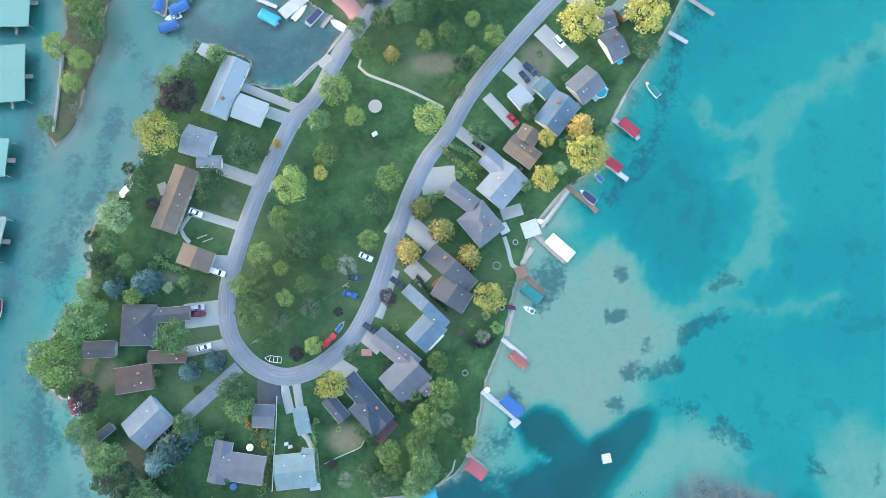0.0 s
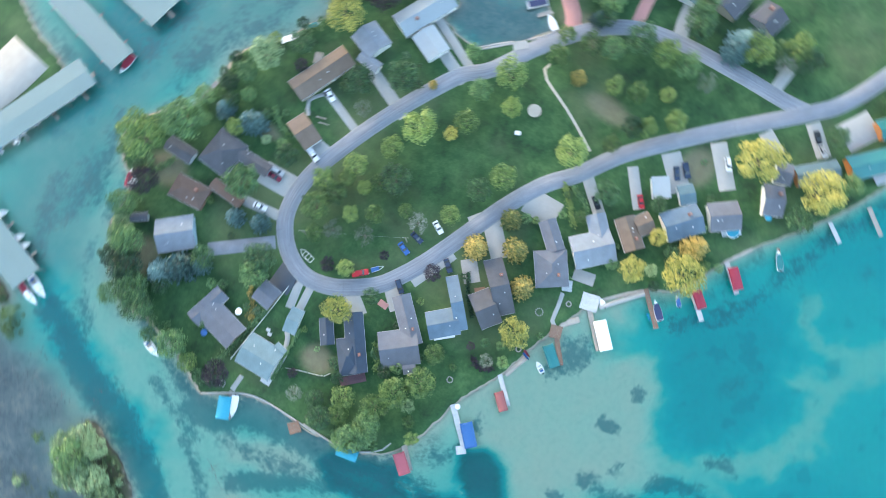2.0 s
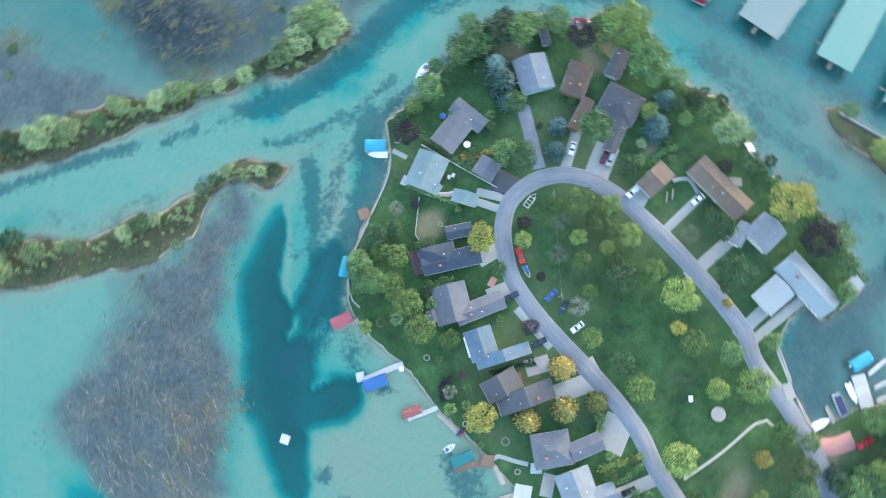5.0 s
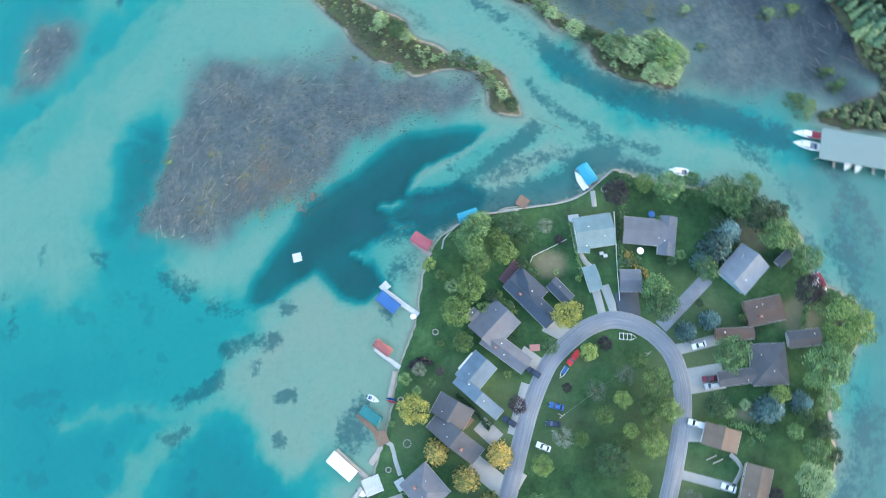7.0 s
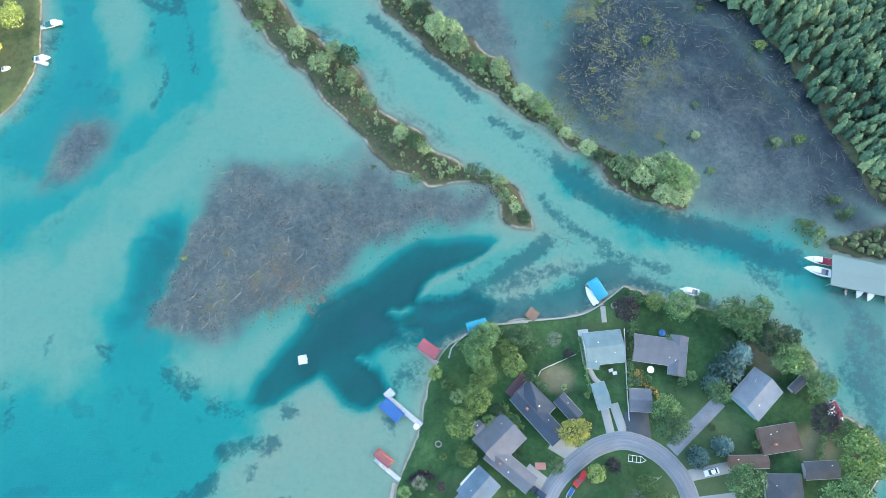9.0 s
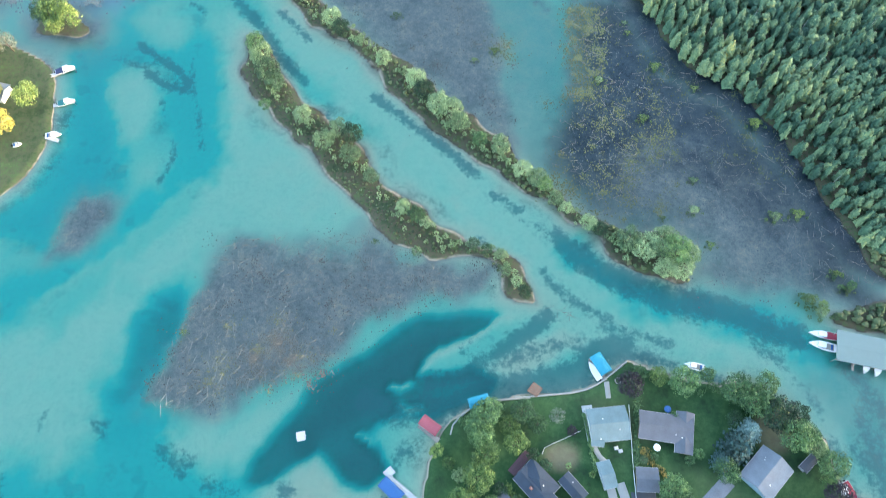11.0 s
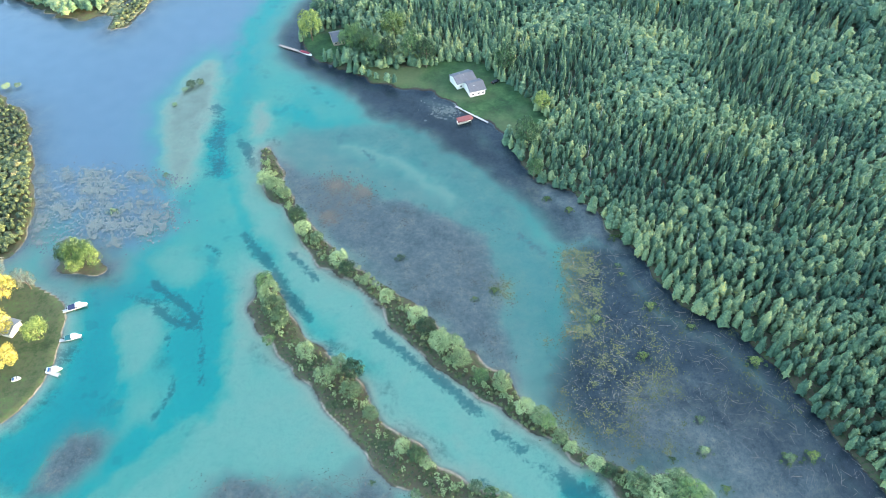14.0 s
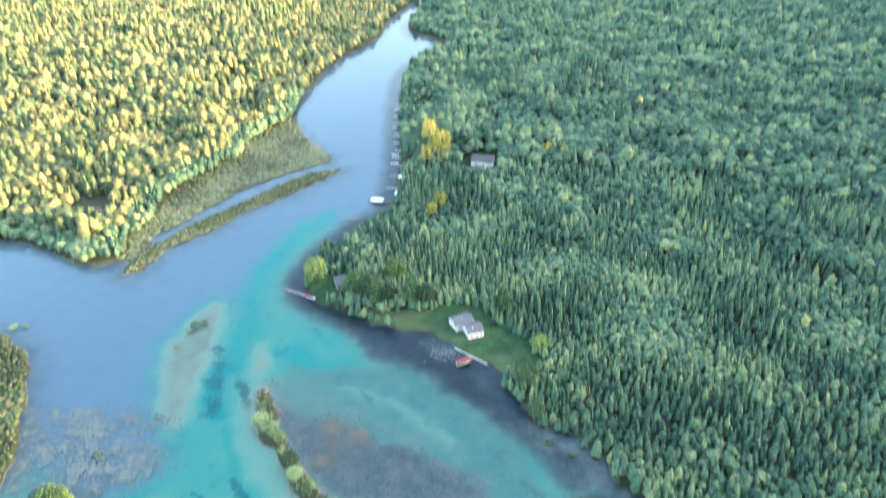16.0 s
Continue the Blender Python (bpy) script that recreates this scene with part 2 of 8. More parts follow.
MARINA_BANK = [(117.2, -131.2), (117.1, -110.4), (122.9, -92.2), (127.6, -73.4), (131.3, -70.9), (133.4, -74.5), (131.4, -88.3), (130.4, -104.5), (129.1, -131.5)]
POND_HUMP = [(-61.4, 258.8), (-51, 256.9), (-38.1, 243.9), (-38.8, 232.8), (-50.5, 224.9), (-58.1, 234.4)]
NORTH_BANK = [(205.4, 81.8), (186.4, 50), (174.9, 55.6), (162.9, 59.9), (150.2, 62.6), (139.8, 65.1), (128.9, 68.3), (129.8, 72.5), (140.2, 73.5), (148.6, 75.9), (150.7, 81.3), (144.5, 88.6), (147.1, 108.6)]
MARINA_LOT = [(170, 40), (160, 4), (178, -6), (216, -12), (245, 60), (190, 72)]
LANDS = [(PENINSULA, 0.9), (SPIT_LAKE, 0.5), (SPIT_MARSH, 0.5), (WOODS, 0.8), (WEST_WOODS, 0.9), (WEST_MEADOW, 0.25), (WEST_BANK, 0.6), (WEST_YARD, 0.8), (BUSH_ISLE, 0.4), (MARINA_BANK, 0.5), (MARINA_LOT, 0.9), (WEST_BAR, 0.25), (NORTH_BANK, 0.5)]
OUTLINES = [smooth_line(o, True, 4.0) for o, _ in LANDS]
# mud flats: outline, how far their edge fades
FLAT_LAKE = [(-101.2, 43.5), (-92.0, 74.6), (-80.6, 101.6), (-66.8, 105.7), (-46.6, 102.6), (-30.7, 107.1), (-14.6, 93.8), (16.9, 92.1), (12.6, 81.8), (-6.9, 78.7), (-30.0, 71.4), (-37.4, 61.6), (-59.5, 48.5), (-92.5, 40.6)]
FLAT_MARSH = [(50.9, 206.4), (75.7, 209.1), (93.1, 173.3), (112.7, 160.3), (133.4, 119.8), (147.4, 92.6), (143.8, 67.0), (118.6, 78.4), (86.3, 82.7), (85.6, 96.7), (59.7, 104.5), (39.5, 119.2), (35.5, 143.4), (47.0, 170.0)]
FLAT_POND = [(-87.5, 272.2), (-61.2, 255.6), (-23.3, 239.5), (10.0, 224.3), (25.6, 191.2), (22.9, 148.8), (26.2, 133.6), (-12.2, 171.3), (-41.5, 199.0), (-63.6, 226.2), (-82.7, 256.2)]
FLAT_BAR = [(-143.0, 96.4), (-142.3, 111.7), (-135.5, 121.6), (-124.6, 124.8), (-123.9, 111.3), (-132.6, 100.5)]
FLAT_SHORE = [(-65.1, 345.9), (-8.6, 324.4), (31.7, 274.2), (55.3, 241.0), (71.4, 215.7), (53.2, 209.5), (40.5, 226.6), (29.0, 241.5), (11.3, 261.8), (-14.1, 284.3), (-45.4, 309.4)]
CLEAR_A = [(-50.9, 342.5), (-28.5, 343.1), (-8.8, 342.6), (1.1, 348.3), (17.7, 347.9), (29.8, 330.1), (43.8, 309.8), (51.6, 293.2), (42.3, 280.7), (21.2, 290.5), (-8.6, 319.0), (-31.1, 330.5)]
CLEAR_B = [(-83.7, 371.3), (-74.5, 381.1), (-58.9, 384.0), (-55.2, 364.1), (-66.0, 353.7), (-79.5, 354.1)]
CLEAR_C = [(20, 588), (34, 592), (50, 588), (46, 548), (22, 540), (16, 562)]
CLEAR_D = [(-284.9, 498.2), (-264.7, 512.7), (-242.9, 477.6), (-269.0, 460.4)]
FLAT_HAZE = [(-88.6, 280.6), (-64.6, 292.8), (-24.9, 296.0), (3.3, 277.9), (29.2, 249.2), (45.7, 203.3), (48.6, 164.4), (44.6, 128.5), (26.2, 133.6), (18.6, 148.9), (-12.2, 171.3), (-41.5, 199.0), (-63.6, 226.2), (-82.7, 256.2)]
FLAT_CHANNEL = [(167.1, -136.6), (32.3, -133.6), (33.8, -111.1), (43.8, -97.8), (65.9, -98.7), (79.2, -105.1), (95.8, -91.6), (102.4, -74.8), (106.2, -57.3), (125.2, -33.9), (134.1, 0.9), (123.3, 29.3), (109.8, 46.7), (152.5, 46.1)]
FLAT_LAGOON = [(104.7, -122), (30, -128), (34, -108.7), (43.8, -97), (65.0, -92.0), (82, -104)]
FLATS = [(FLAT_LAGOON, 4, 0.62), (FLAT_CHANNEL, 8, 0.4), (FLAT_HAZE, 6, 0.5), (FLAT_LAKE, 3), (FLAT_MARSH, 9), (FLAT_POND, 6), (FLAT_BAR, 4), (FLAT_SHORE, 6)]
# ---------------- the bed, laid in order: hollows, bars and weed ----------------
BED, WEEDS = [], []


def bed(depth, fade, outline):
    """Brings the water inside an outline to a depth, over a soft edge."""
    BED.append((depth, fade, outline, True))


def bar(depth, half_width, line):
    """Brings the water along a line to a depth."""
    BED.append((depth, half_width, line, False))


def weed(amount, half_width, line):
    """A bed of dark weed along a line."""
    WEEDS.append((amount, half_width, line))


bed(6.7, 8, [(-501.5, 549.4), (-307.9, 491.4), (-253.2, 471.1), (-213.9, 452.4), (-175.1, 539.9), (-140.2, 599.8), (-97.1, 655.2), (-59.8, 840.3), (-51.1, 796.2), (-63.8, 571.9), (-75.6, 485.2), (-99.3, 474.5), (-116, 402.4), (-118.9, 349.3), (-136, 367.1), (-148.7, 337), (-153.6, 311), (-142, 268.4), (-129.9, 243.9), (-126.9, 225.6), (-143, 207.5), (-169.5, 212.7), (-187.4, 230), (-281, 231.4)])  # northern water, with the sky's reflection painted on its bed
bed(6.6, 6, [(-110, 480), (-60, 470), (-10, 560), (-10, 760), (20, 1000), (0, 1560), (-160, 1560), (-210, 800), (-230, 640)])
bed(1.75, 9, [(-61.9, -131.5), (-39.8, -25.3), (-51.2, 4), (-68.5, 14.9), (-89.2, 25.7), (-124.9, 22.8), (-161.1, 16.4), (-178.7, -128.9)])  # open lake
bed(1.75, 6, [(-146.7, 6.6), (-136.1, 13.7), (-114.2, 20.7), (-103.9, 39.2), (-96.5, 40.9), (-86.7, 29.4), (-67.9, 22.6), (-54.8, 12.2), (-60.1, -2.2), (-65.2, -19.9), (-54.2, -35.7), (-47, -44.7), (-71.5, -57.5), (-152.9, -56.2), (-157.2, -0.4)])
bed(2.7, 4, [(-83.3, -18.7), (-68.8, -20.7), (-56.9, -30.5), (-55.8, -44.6), (-59.2, -57.7), (-92.6, -57.1), (-91.7, -35.1)])  # deeper hollows
bed(2.7, 5, [(-58.7, -53.2), (-71.9, -70.4), (-91.5, -79.8), (-100.1, -69.8), (-96.8, -50.6), (-90.1, -35.6), (-80, -22.8), (-65.5, -24.9), (-56.1, -38.1)])
bed(2.4, 6, [(-87, -126.7), (-129.8, -125.8), (-118.6, -109.5), (-98.3, -95.7), (-82.5, -88), (-79.9, -106.2)])
bed(2.3, 6, [(-142.5, -0.7), (-122.7, 6.2), (-102.1, -1.4), (-97.7, -19.3), (-107.8, -34.8), (-132.7, -39.6), (-144.2, -29)])
bar(0.95, 6, [(-150.6, -102.7), (-132.3, -91), (-115.9, -78.4), (-104.2, -62), (-95.5, -58.3)])  # pale sweeps
bar(0.9, 5, [(-103.9, -58.1), (-107.6, -46.6), (-102.8, -33.5), (-92.9, -24.4)])
bar(1.0, 5, [(-83.9, -80), (-94.6, -70.9), (-104.2, -73.7), (-116, -79.4)])
bar(0.85, 5, [(-107.3, -46.8), (-100, -29.7), (-85.2, -16.3), (-72.7, -10.9), (-65.5, -3.9)])
bar(1.1, 4, [(-125.1, -15.3), (-112.6, -12), (-99.8, -12.2), (-87.1, -13.3)])
bed(0.3, 5, [(-38, -27.2), (-54.9, -32.5), (-65.3, -21.2), (-71.7, -6.5), (-69.1, 6), (-57.6, 18.2), (-46.5, 25), (-36, 21.4), (-25.5, 14.2), (-18.4, 12.3), (-15.1, 3.4), (-19.1, -11), (-26.8, -21.9)])  # sandy shallows off the beach
bed(0.3, 4, [(-43.9, 29.5), (-34.7, 24.7), (-27.3, 18.6), (-17.2, 18.8), (-9.9, 11.3), (-17.4, -3), (-20.2, -13.6), (-29.2, -14.3), (-36.4, -24.7), (-43.5, -30.7), (-53.3, -35.7), (-57.9, -27), (-62.6, -16.4), (-65.5, -5.7), (-63, 5.1), (-56.7, 12.2), (-53.1, 19.5), (-47.6, 24.9)])
bar(0.33, 4, [(-38.6, -40.3), (-31.3, -44.2), (-25.6, -40.5), (-32.5, -27.3), (-26.7, -18.2)])
bed(0.5, 4, [(-94.4, 35.2), (-70.2, 40), (-54.4, 47.7), (-36.6, 57.2), (-19.5, 69.1), (1.5, 77.5), (20.6, 79.8), (20.3, 71.2), (-17.7, 60.3), (-51.5, 41.9), (-60.6, 28.9), (-68, 25.3), (-81, 24.7)])
bed(4.7, 1.4, [(-54.3, 38.2), (-48.7, 45.6), (-44.1, 52.2), (-34.7, 57.2), (-25.3, 62.8), (-17.6, 69.3), (-6.2, 72.9), (7.1, 74.4), (16.9, 72), (12.3, 69), (1.3, 66.9), (-5.4, 63.5), (-9.3, 59.2), (-9.9, 54.7), (-4.7, 52.7), (4.8, 54.8), (14, 51), (12.1, 47.2), (0.8, 42.3), (-9.5, 40.1), (-19.8, 41.6), (-25.4, 37.6), (-28.2, 33.9), (-23.2, 28.2), (-20.3, 22.5), (-27.3, 19), (-34.3, 20.2), (-38.4, 26.2), (-44, 30.1), (-51.3, 25.6), (-60.5, 19.3), (-64.9, 20.5), (-63.9, 25.3), (-59.2, 32.3)])  # dark lagoon hollow
bed(5.3, 2, [(-34.7, 52), (-21.5, 60.4), (-10.1, 66.9), (5.1, 71.5), (1.3, 67.3), (-8.3, 62), (-11.2, 54.4), (-29.1, 41.4), (-44, 34.2), (-51.4, 30.6), (-47.8, 39.9)])
bed(5.2, 1.6, [(-36.5, 28.4), (-27.3, 29.7), (-21.7, 24.4), (-29.1, 20.9), (-35.6, 22.8)])
bar(0.6, 1.6, [(-19.7, 50.4), (-16.9, 49.1), (-14.1, 50.2)])
bar(0.9, 1.2, [(-29.1, 34.6), (-26.3, 31.6), (-30.6, 33.9)])
bar(0.9, 1.5, [(-17.9, 44), (-14.2, 41.1), (-10.4, 42)])
bar(0.4, 1.6, [(-9.9, 55.1), (-5.5, 59.5), (6.9, 65.2), (20.3, 72.5), (30, 77.4)])  # sand tongues off the spit's end
bed(0.28, 1.6, [(10.4, 53.9), (16.5, 59.6), (27.6, 65.1), (41, 69.1), (49.3, 66.2), (41.5, 60.6), (31.5, 56.9), (25.3, 52.6), (15.9, 51.9)])
bar(0.5, 2.2, [(20.4, 76.1), (35.4, 71.8), (50.2, 64.6), (61.2, 60.5)])
bed(3.6, 2.4, [(-108.9, 74.1), (-106.2, 82.9), (-97.2, 85.3), (-91.7, 77.2), (-93.2, 63.9), (-98.7, 59.8), (-102, 48.3), (-110.6, 42.7), (-114.2, 49.9), (-109.1, 62.3)])
bed(2.0, 3.5, [(-113.5, 43.2), (-102.3, 46.8), (-92.6, 39), (-105.4, 31.7), (-114.7, 30)])
bed(0.55, 5, [(-162.2, 63.5), (-139.7, 70.4), (-122.8, 76.4), (-113.4, 80.1), (-106.5, 98), (-97.2, 110.1), (-87.1, 130.6), (-36.8, 129.3), (-28.9, 108.4), (-36.7, 98), (-56.1, 102.5), (-75.6, 105), (-87.8, 91.5), (-103.9, 82.9), (-114.1, 56.6), (-117.1, 39.5), (-124.1, 30.2), (-159.5, 29)])
bed(2.3, 4, [(-167.4, 108.4), (-145.8, 103.8), (-138.2, 117.8), (-123.8, 125.1), (-125.7, 145.1), (-136.1, 175.2), (-127.6, 183.2), (-109.3, 185.8), (-144.3, 192.7), (-151.3, 183.7), (-147, 161.4), (-149.5, 140.5), (-155.9, 121.5), (-170, 115)])  # the dark inlet by the west yard
bed(1.75, 4, [(-153.8, 72.7), (-133.3, 89.3), (-113.9, 102.9), (-97.8, 120.5), (-85.7, 139.4), (-82.2, 157.4), (-90.3, 183), (-103.3, 204.5), (-122.8, 214.9), (-135.6, 205.9), (-130.6, 195.5), (-110, 189.5), (-112.7, 169), (-101.9, 139.7), (-106.7, 124.8), (-119.5, 118.2), (-120.6, 107.2), (-139, 95), (-158.8, 85.8)])
bed(0.6, 2.5, [(-135.3, 172.3), (-120.4, 177.8), (-113.2, 163.4), (-116.2, 147.5), (-123.4, 143.8), (-131.1, 158.3)])  # pale patches between the inlets
bed(0.75, 3, [(-130.1, 205.8), (-114.1, 215.4), (-103.3, 194), (-117.1, 189)])
bed(0.35, 4, [(-87.1, 203.2), (-79.6, 196.6), (-78.1, 160), (-78.2, 139.2), (-85.3, 149.5), (-87.9, 174.2)])  # sand below the spit's tip
bed(0.55, 5, [(-79.8, 149.4), (-50.3, 138.7), (-27.8, 116), (-31.2, 105.8), (-46.7, 101.8), (-73, 106.4), (-98, 102.6), (-114, 88.7), (-117.7, 68.6), (-128.6, 68.8), (-117.8, 88.7), (-99.5, 109.5), (-82.5, 126.8)])
bar(0.9, 4, [(-144.6, 78), (-128.1, 91.2), (-109.1, 107.4), (-94.6, 125.1)])
bar(0.5, 9, [(-99.3, 255), (-82.1, 228.5), (-60.9, 197.8), (-34.9, 167.4), (-7.6, 135.5), (20.3, 107.5), (48.5, 82.8)])  # channel between the spits
bar(1.3, 3, [(-111.7, 271.5), (-88.2, 218.2), (-75.4, 198.1), (-52.9, 165), (-33.6, 146)])
bar(0.14, 2.0, [(-31, 138.4), (-19.7, 117), (0.4, 103.6), (11.9, 98.2)])  # beaches of the spits
bar(0.16, 1.7, [(-66.9, 207.6), (-35.8, 181.9), (-16.6, 161.5), (5.2, 137.7), (27.2, 120.7), (47.3, 101.8)])
bar(1.1, 9, [(-111.3, 243.7), (-113.6, 276.7), (-110.9, 300.1), (-113.7, 326.2)])  # mouth of the stream
bar(1.4, 8, [(-112.1, 305.1), (-113, 337.4), (-117.2, 381.2), (-109.1, 425), (-98.2, 453.8), (-83.1, 477.8)])
bed(0.14, 3, [(-134.4, 360.7), (-126.1, 340.6), (-123.1, 302.8), (-122.7, 268.1), (-122.8, 251.6), (-132.1, 251), (-140.1, 266.3), (-151.2, 303.3), (-149.6, 326.9), (-144.9, 346.8)])  # pale sandbar
bed(0.16, 2.5, [(-99, 316.2), (-90.3, 299.7), (-93, 285.4), (-100.3, 285.6), (-102.1, 303.9)])
bar(1.9, 4, [(-108.5, 259.5), (-117.6, 279), (-114.3, 295.3)])
bar(1.4, 8, [(-84.7, 310.5), (-53.2, 284.7), (-18.9, 266.9), (10.5, 242.6), (29.4, 212), (39.1, 183.3), (42.3, 157.7)])  # clear arc in the marsh
bar(0.5, 4, [(-49.9, 278.2), (-18.8, 260.8), (2.5, 237.3)])
bar(1.7, 5, [(42.3, 98.5), (55.1, 86.2), (73.5, 76.8), (95.8, 72.4), (114, 65.2), (125.9, 53.3)])  # river past the tip
bar(2.4, 3, [(60.5, 82.1), (82.8, 75.2), (101.3, 70.3), (117.4, 61.2)])
bar(0.5, 4.5, [(31.9, 78.8), (46.8, 73.5), (61.6, 67.3), (81.9, 62), (98.3, 55.9), (112.1, 44.1), (118.1, 29)])
bar(0.42, 3, [(2.2, 115.8), (13.5, 101.2), (26.5, 86.8), (35.7, 77.7)])
bar(1.3, 7, [(130.3, 41.9), (133.9, 23.2), (133.5, 1.4), (128.8, -26.7)])
bar(0.8, 4, [(119.4, 23.5), (122.7, 1.6), (122.1, -23.1)])
bed(2.2, 4, [(170.7, -132.4), (135, -131.6), (135.9, -98.5), (138.9, -70.6), (140.6, -39.8), (141.7, -2.9), (158.9, 11.2)])  # marina basin
bed(2.6, 3, [(75.2, -115.7), (59.5, -111.2), (43.9, -108.9), (36.1, -106.6), (43.8, -98.7), (51.4, -90.7), (64.9, -91), (67, -99.1), (73, -105.4)])  # weedy lagoon
weed(0.75, 9, [(71, -103.3), (55.4, -98.9), (43.9, -104.8)])
weed(0.6, 7, [(88.8, -111.9), (75, -105.4), (67.3, -109.3), (61.5, -115.4)])
weed(0.45, 7, [(149.4, -111.1), (139.7, -82.5), (143.7, -57.1), (145.1, -24.9)])
weed(0.8, 1.7, [(-53.4, 17.7), (-51.2, 18)])
weed(0.8, 1.7, [(-55.4, -10.1), (-51.8, -9.9)])
weed(0.8, 1.5, [(-57.2, -23), (-56.5, -24.9)])
weed(0.7, 1.0, [(-62.7, 1.1), (-62.5, -2.2)])
weed(0.75, 1.8, [(-89.1, -8.8), (-82.7, -7.5), (-77.9, -4.6), (-73.8, -2)])
weed(0.7, 1.6, [(-73.1, 5.8), (-67.6, 7.9), (-64, 8.3)])
weed(0.7, 1.4, [(-63, 7.8), (-58.5, 8.6)])
weed(0.6, 1.6, [(-94.1, -20.2), (-89.5, -21.2), (-86, -19.2)])
weed(0.5, 1.6, [(-133.9, 38.9), (-132.3, 42)])
weed(0.45, 2.0, [(-146.3, 26.9), (-142.3, 23.1), (-143.5, 13.9)])
weed(0.5, 1.4, [(-113.1, 35.6), (-117.1, 39.5), (-112.3, 38.4)])
weed(0.5, 3.0, [(-92.3, 29.6), (-86.5, 23.8), (-83.8, 27.5)])
weed(0.4, 3.0, [(-77.1, 20), (-69.7, 18)])
weed(0.7, 1.6, [(-55.4, -25.1), (-57.4, -23.9)])
weed(0.8, 1.6, [(-51.9, -10.8), (-55.9, -11.1)])
weed(0.7, 1.0, [(-63.3, -3), (-63.3, 0.2)])
weed(0.7, 1.6, [(-74.3, -4.6), (-80.8, -8.1), (-87.4, -10.7)])
weed(0.7, 1.8, [(-55.4, 8.5), (-60.1, 5.9), (-63.6, 6.8)])
weed(0.7, 1.6, [(-66.3, 6.9), (-72.8, 4.3)])
weed(0.6, 1.5, [(-51.4, 16.7), (-53.2, 16)])
weed(0.5, 1.6, [(-87.2, -20.8), (-91.1, -23.5)])
weed(0.45, 4, [(-81.8, -106.2), (-76.9, -90.1), (-71.1, -72.4), (-63.7, -58.9)])
weed(0.5, 4, [(-88.4, -118.4), (-82.9, -108.2)])
weed(0.55, 3, [(-59.8, -55.1), (-53.9, -49.5)])
weed(0.6, 3, [(-30.6, -25.5), (-34.1, -19.9), (-29.3, -14.5)])
weed(0.85, 3.0, [(0.8, 42.7), (10.2, 47.2), (25.2, 50.7), (38.4, 53.3), (44.2, 57)])
weed(0.7, 2.4, [(8.5, 54), (14.1, 51.9), (23.3, 49.8)])
weed(0.6, 1.6, [(19.9, 59.5), (29.4, 62.2), (37, 63), (44.4, 60.9)])
weed(0.7, 1.8, [(32.3, 88.7), (36.8, 81.6), (46.9, 74.5), (54.2, 70.4)])
weed(0.5, 1.2, [(6.9, 64.6), (3, 60.8), (6.8, 59.8)])
weed(0.55, 2.5, [(-36.4, -23.9), (-32.8, -29.1), (-29.2, -24)])
weed(0.5, 2.5, [(-14.3, 29.8), (-18, 26.2), (-20, 11.5)])
weed(0.8, 3.4, [(37.7, 102.7), (45.8, 92.4), (58.8, 84.1)])
weed(0.75, 5, [(58.8, 85.1), (73.6, 77.8), (90.3, 74.5), (103.1, 69.3), (113.9, 64.2)])
weed(0.55, 2, [(50.4, 68.5), (67.1, 64.3), (72.6, 62.2)])
weed(0.5, 2.4, [(100.6, 61.6), (110.9, 51.8), (117.1, 38.4)])
weed(0.5, 4, [(129.6, 34.4), (133.2, 15.9), (133.1, -2.2)])
weed(0.45, 4, [(128.1, 57.1), (135.9, 41.7), (139.8, 26.7)])
weed(0.4, 1.3, [(17.8, 115.5), (25.3, 109.1), (32.8, 102.8), (40.3, 96.5)])
weed(0.8, 1.6, [(-124.8, 191.4), (-117.4, 185.1), (-107.9, 179), (-102.3, 168.8), (-113.3, 171.8), (-118.9, 176.3)])
weed(0.7, 1.0, [(-111.4, 163.4), (-109.9, 156.6)])
weed(0.7, 1.2, [(-105.1, 144.8), (-104.3, 136), (-107.7, 127.7)])
weed(0.6, 1.0, [(-102.9, 183.3), (-93.7, 142)])
weed(0.7, 1.6, [(-105.9, 211.8), (-100, 206.7)])
weed(0.5, 1.8, [(-134.1, 185.5), (-124.6, 180.8), (-115.5, 182.1)])
weed(0.75, 2.2, [(-90.8, 218.2), (-75.4, 198.1), (-63.6, 179.5), (-56.8, 170.7)])
weed(0.7, 1.6, [(-69.1, 206), (-55.4, 191.4)])
weed(0.75, 1.8, [(-47.4, 154.1), (-33.5, 143.4)])
weed(0.75, 1.9, [(-29, 163.1), (-12, 148.1), (0.9, 136.6), (11.1, 126.8)])
weed(0.7, 1.6, [(14.9, 119.8), (24.6, 112.9)])
weed(0.75, 2.4, [(41.3, 100.9), (53.4, 90.5), (61.9, 84.6), (74.1, 80.6), (91.1, 74.8)])
weed(0.5, 1.4, [(8.1, 99.3), (15.7, 96.1), (10.1, 101.3)])
weed(0.75, 2.4, [(-102.3, 281.7), (-98.6, 271.1)])
weed(0.5, 4, [(-121.9, 311.6), (-114.6, 279.9), (-113.6, 259.3)])
weed(0.5, 1.8, [(-41.2, 273.7), (-35.4, 267.3)])
weed(0.5, 2.2, [(32.1, 215.3), (41.1, 205.1)])
weed(0.7, 2.6, [(-104.2, 283.3), (-99.3, 274.2)])
weed(0.45, 4, [(-119.4, 285.9), (-111.3, 259.5)])
weed(0.6, 1.5, [(30.2, 107.4), (36.5, 102)])
weed(0.85, 4.5, [(-6.7, 41), (6.4, 46), (23.3, 49.1), (40.2, 51.9), (46.2, 58.9), (57.5, 60.6)])
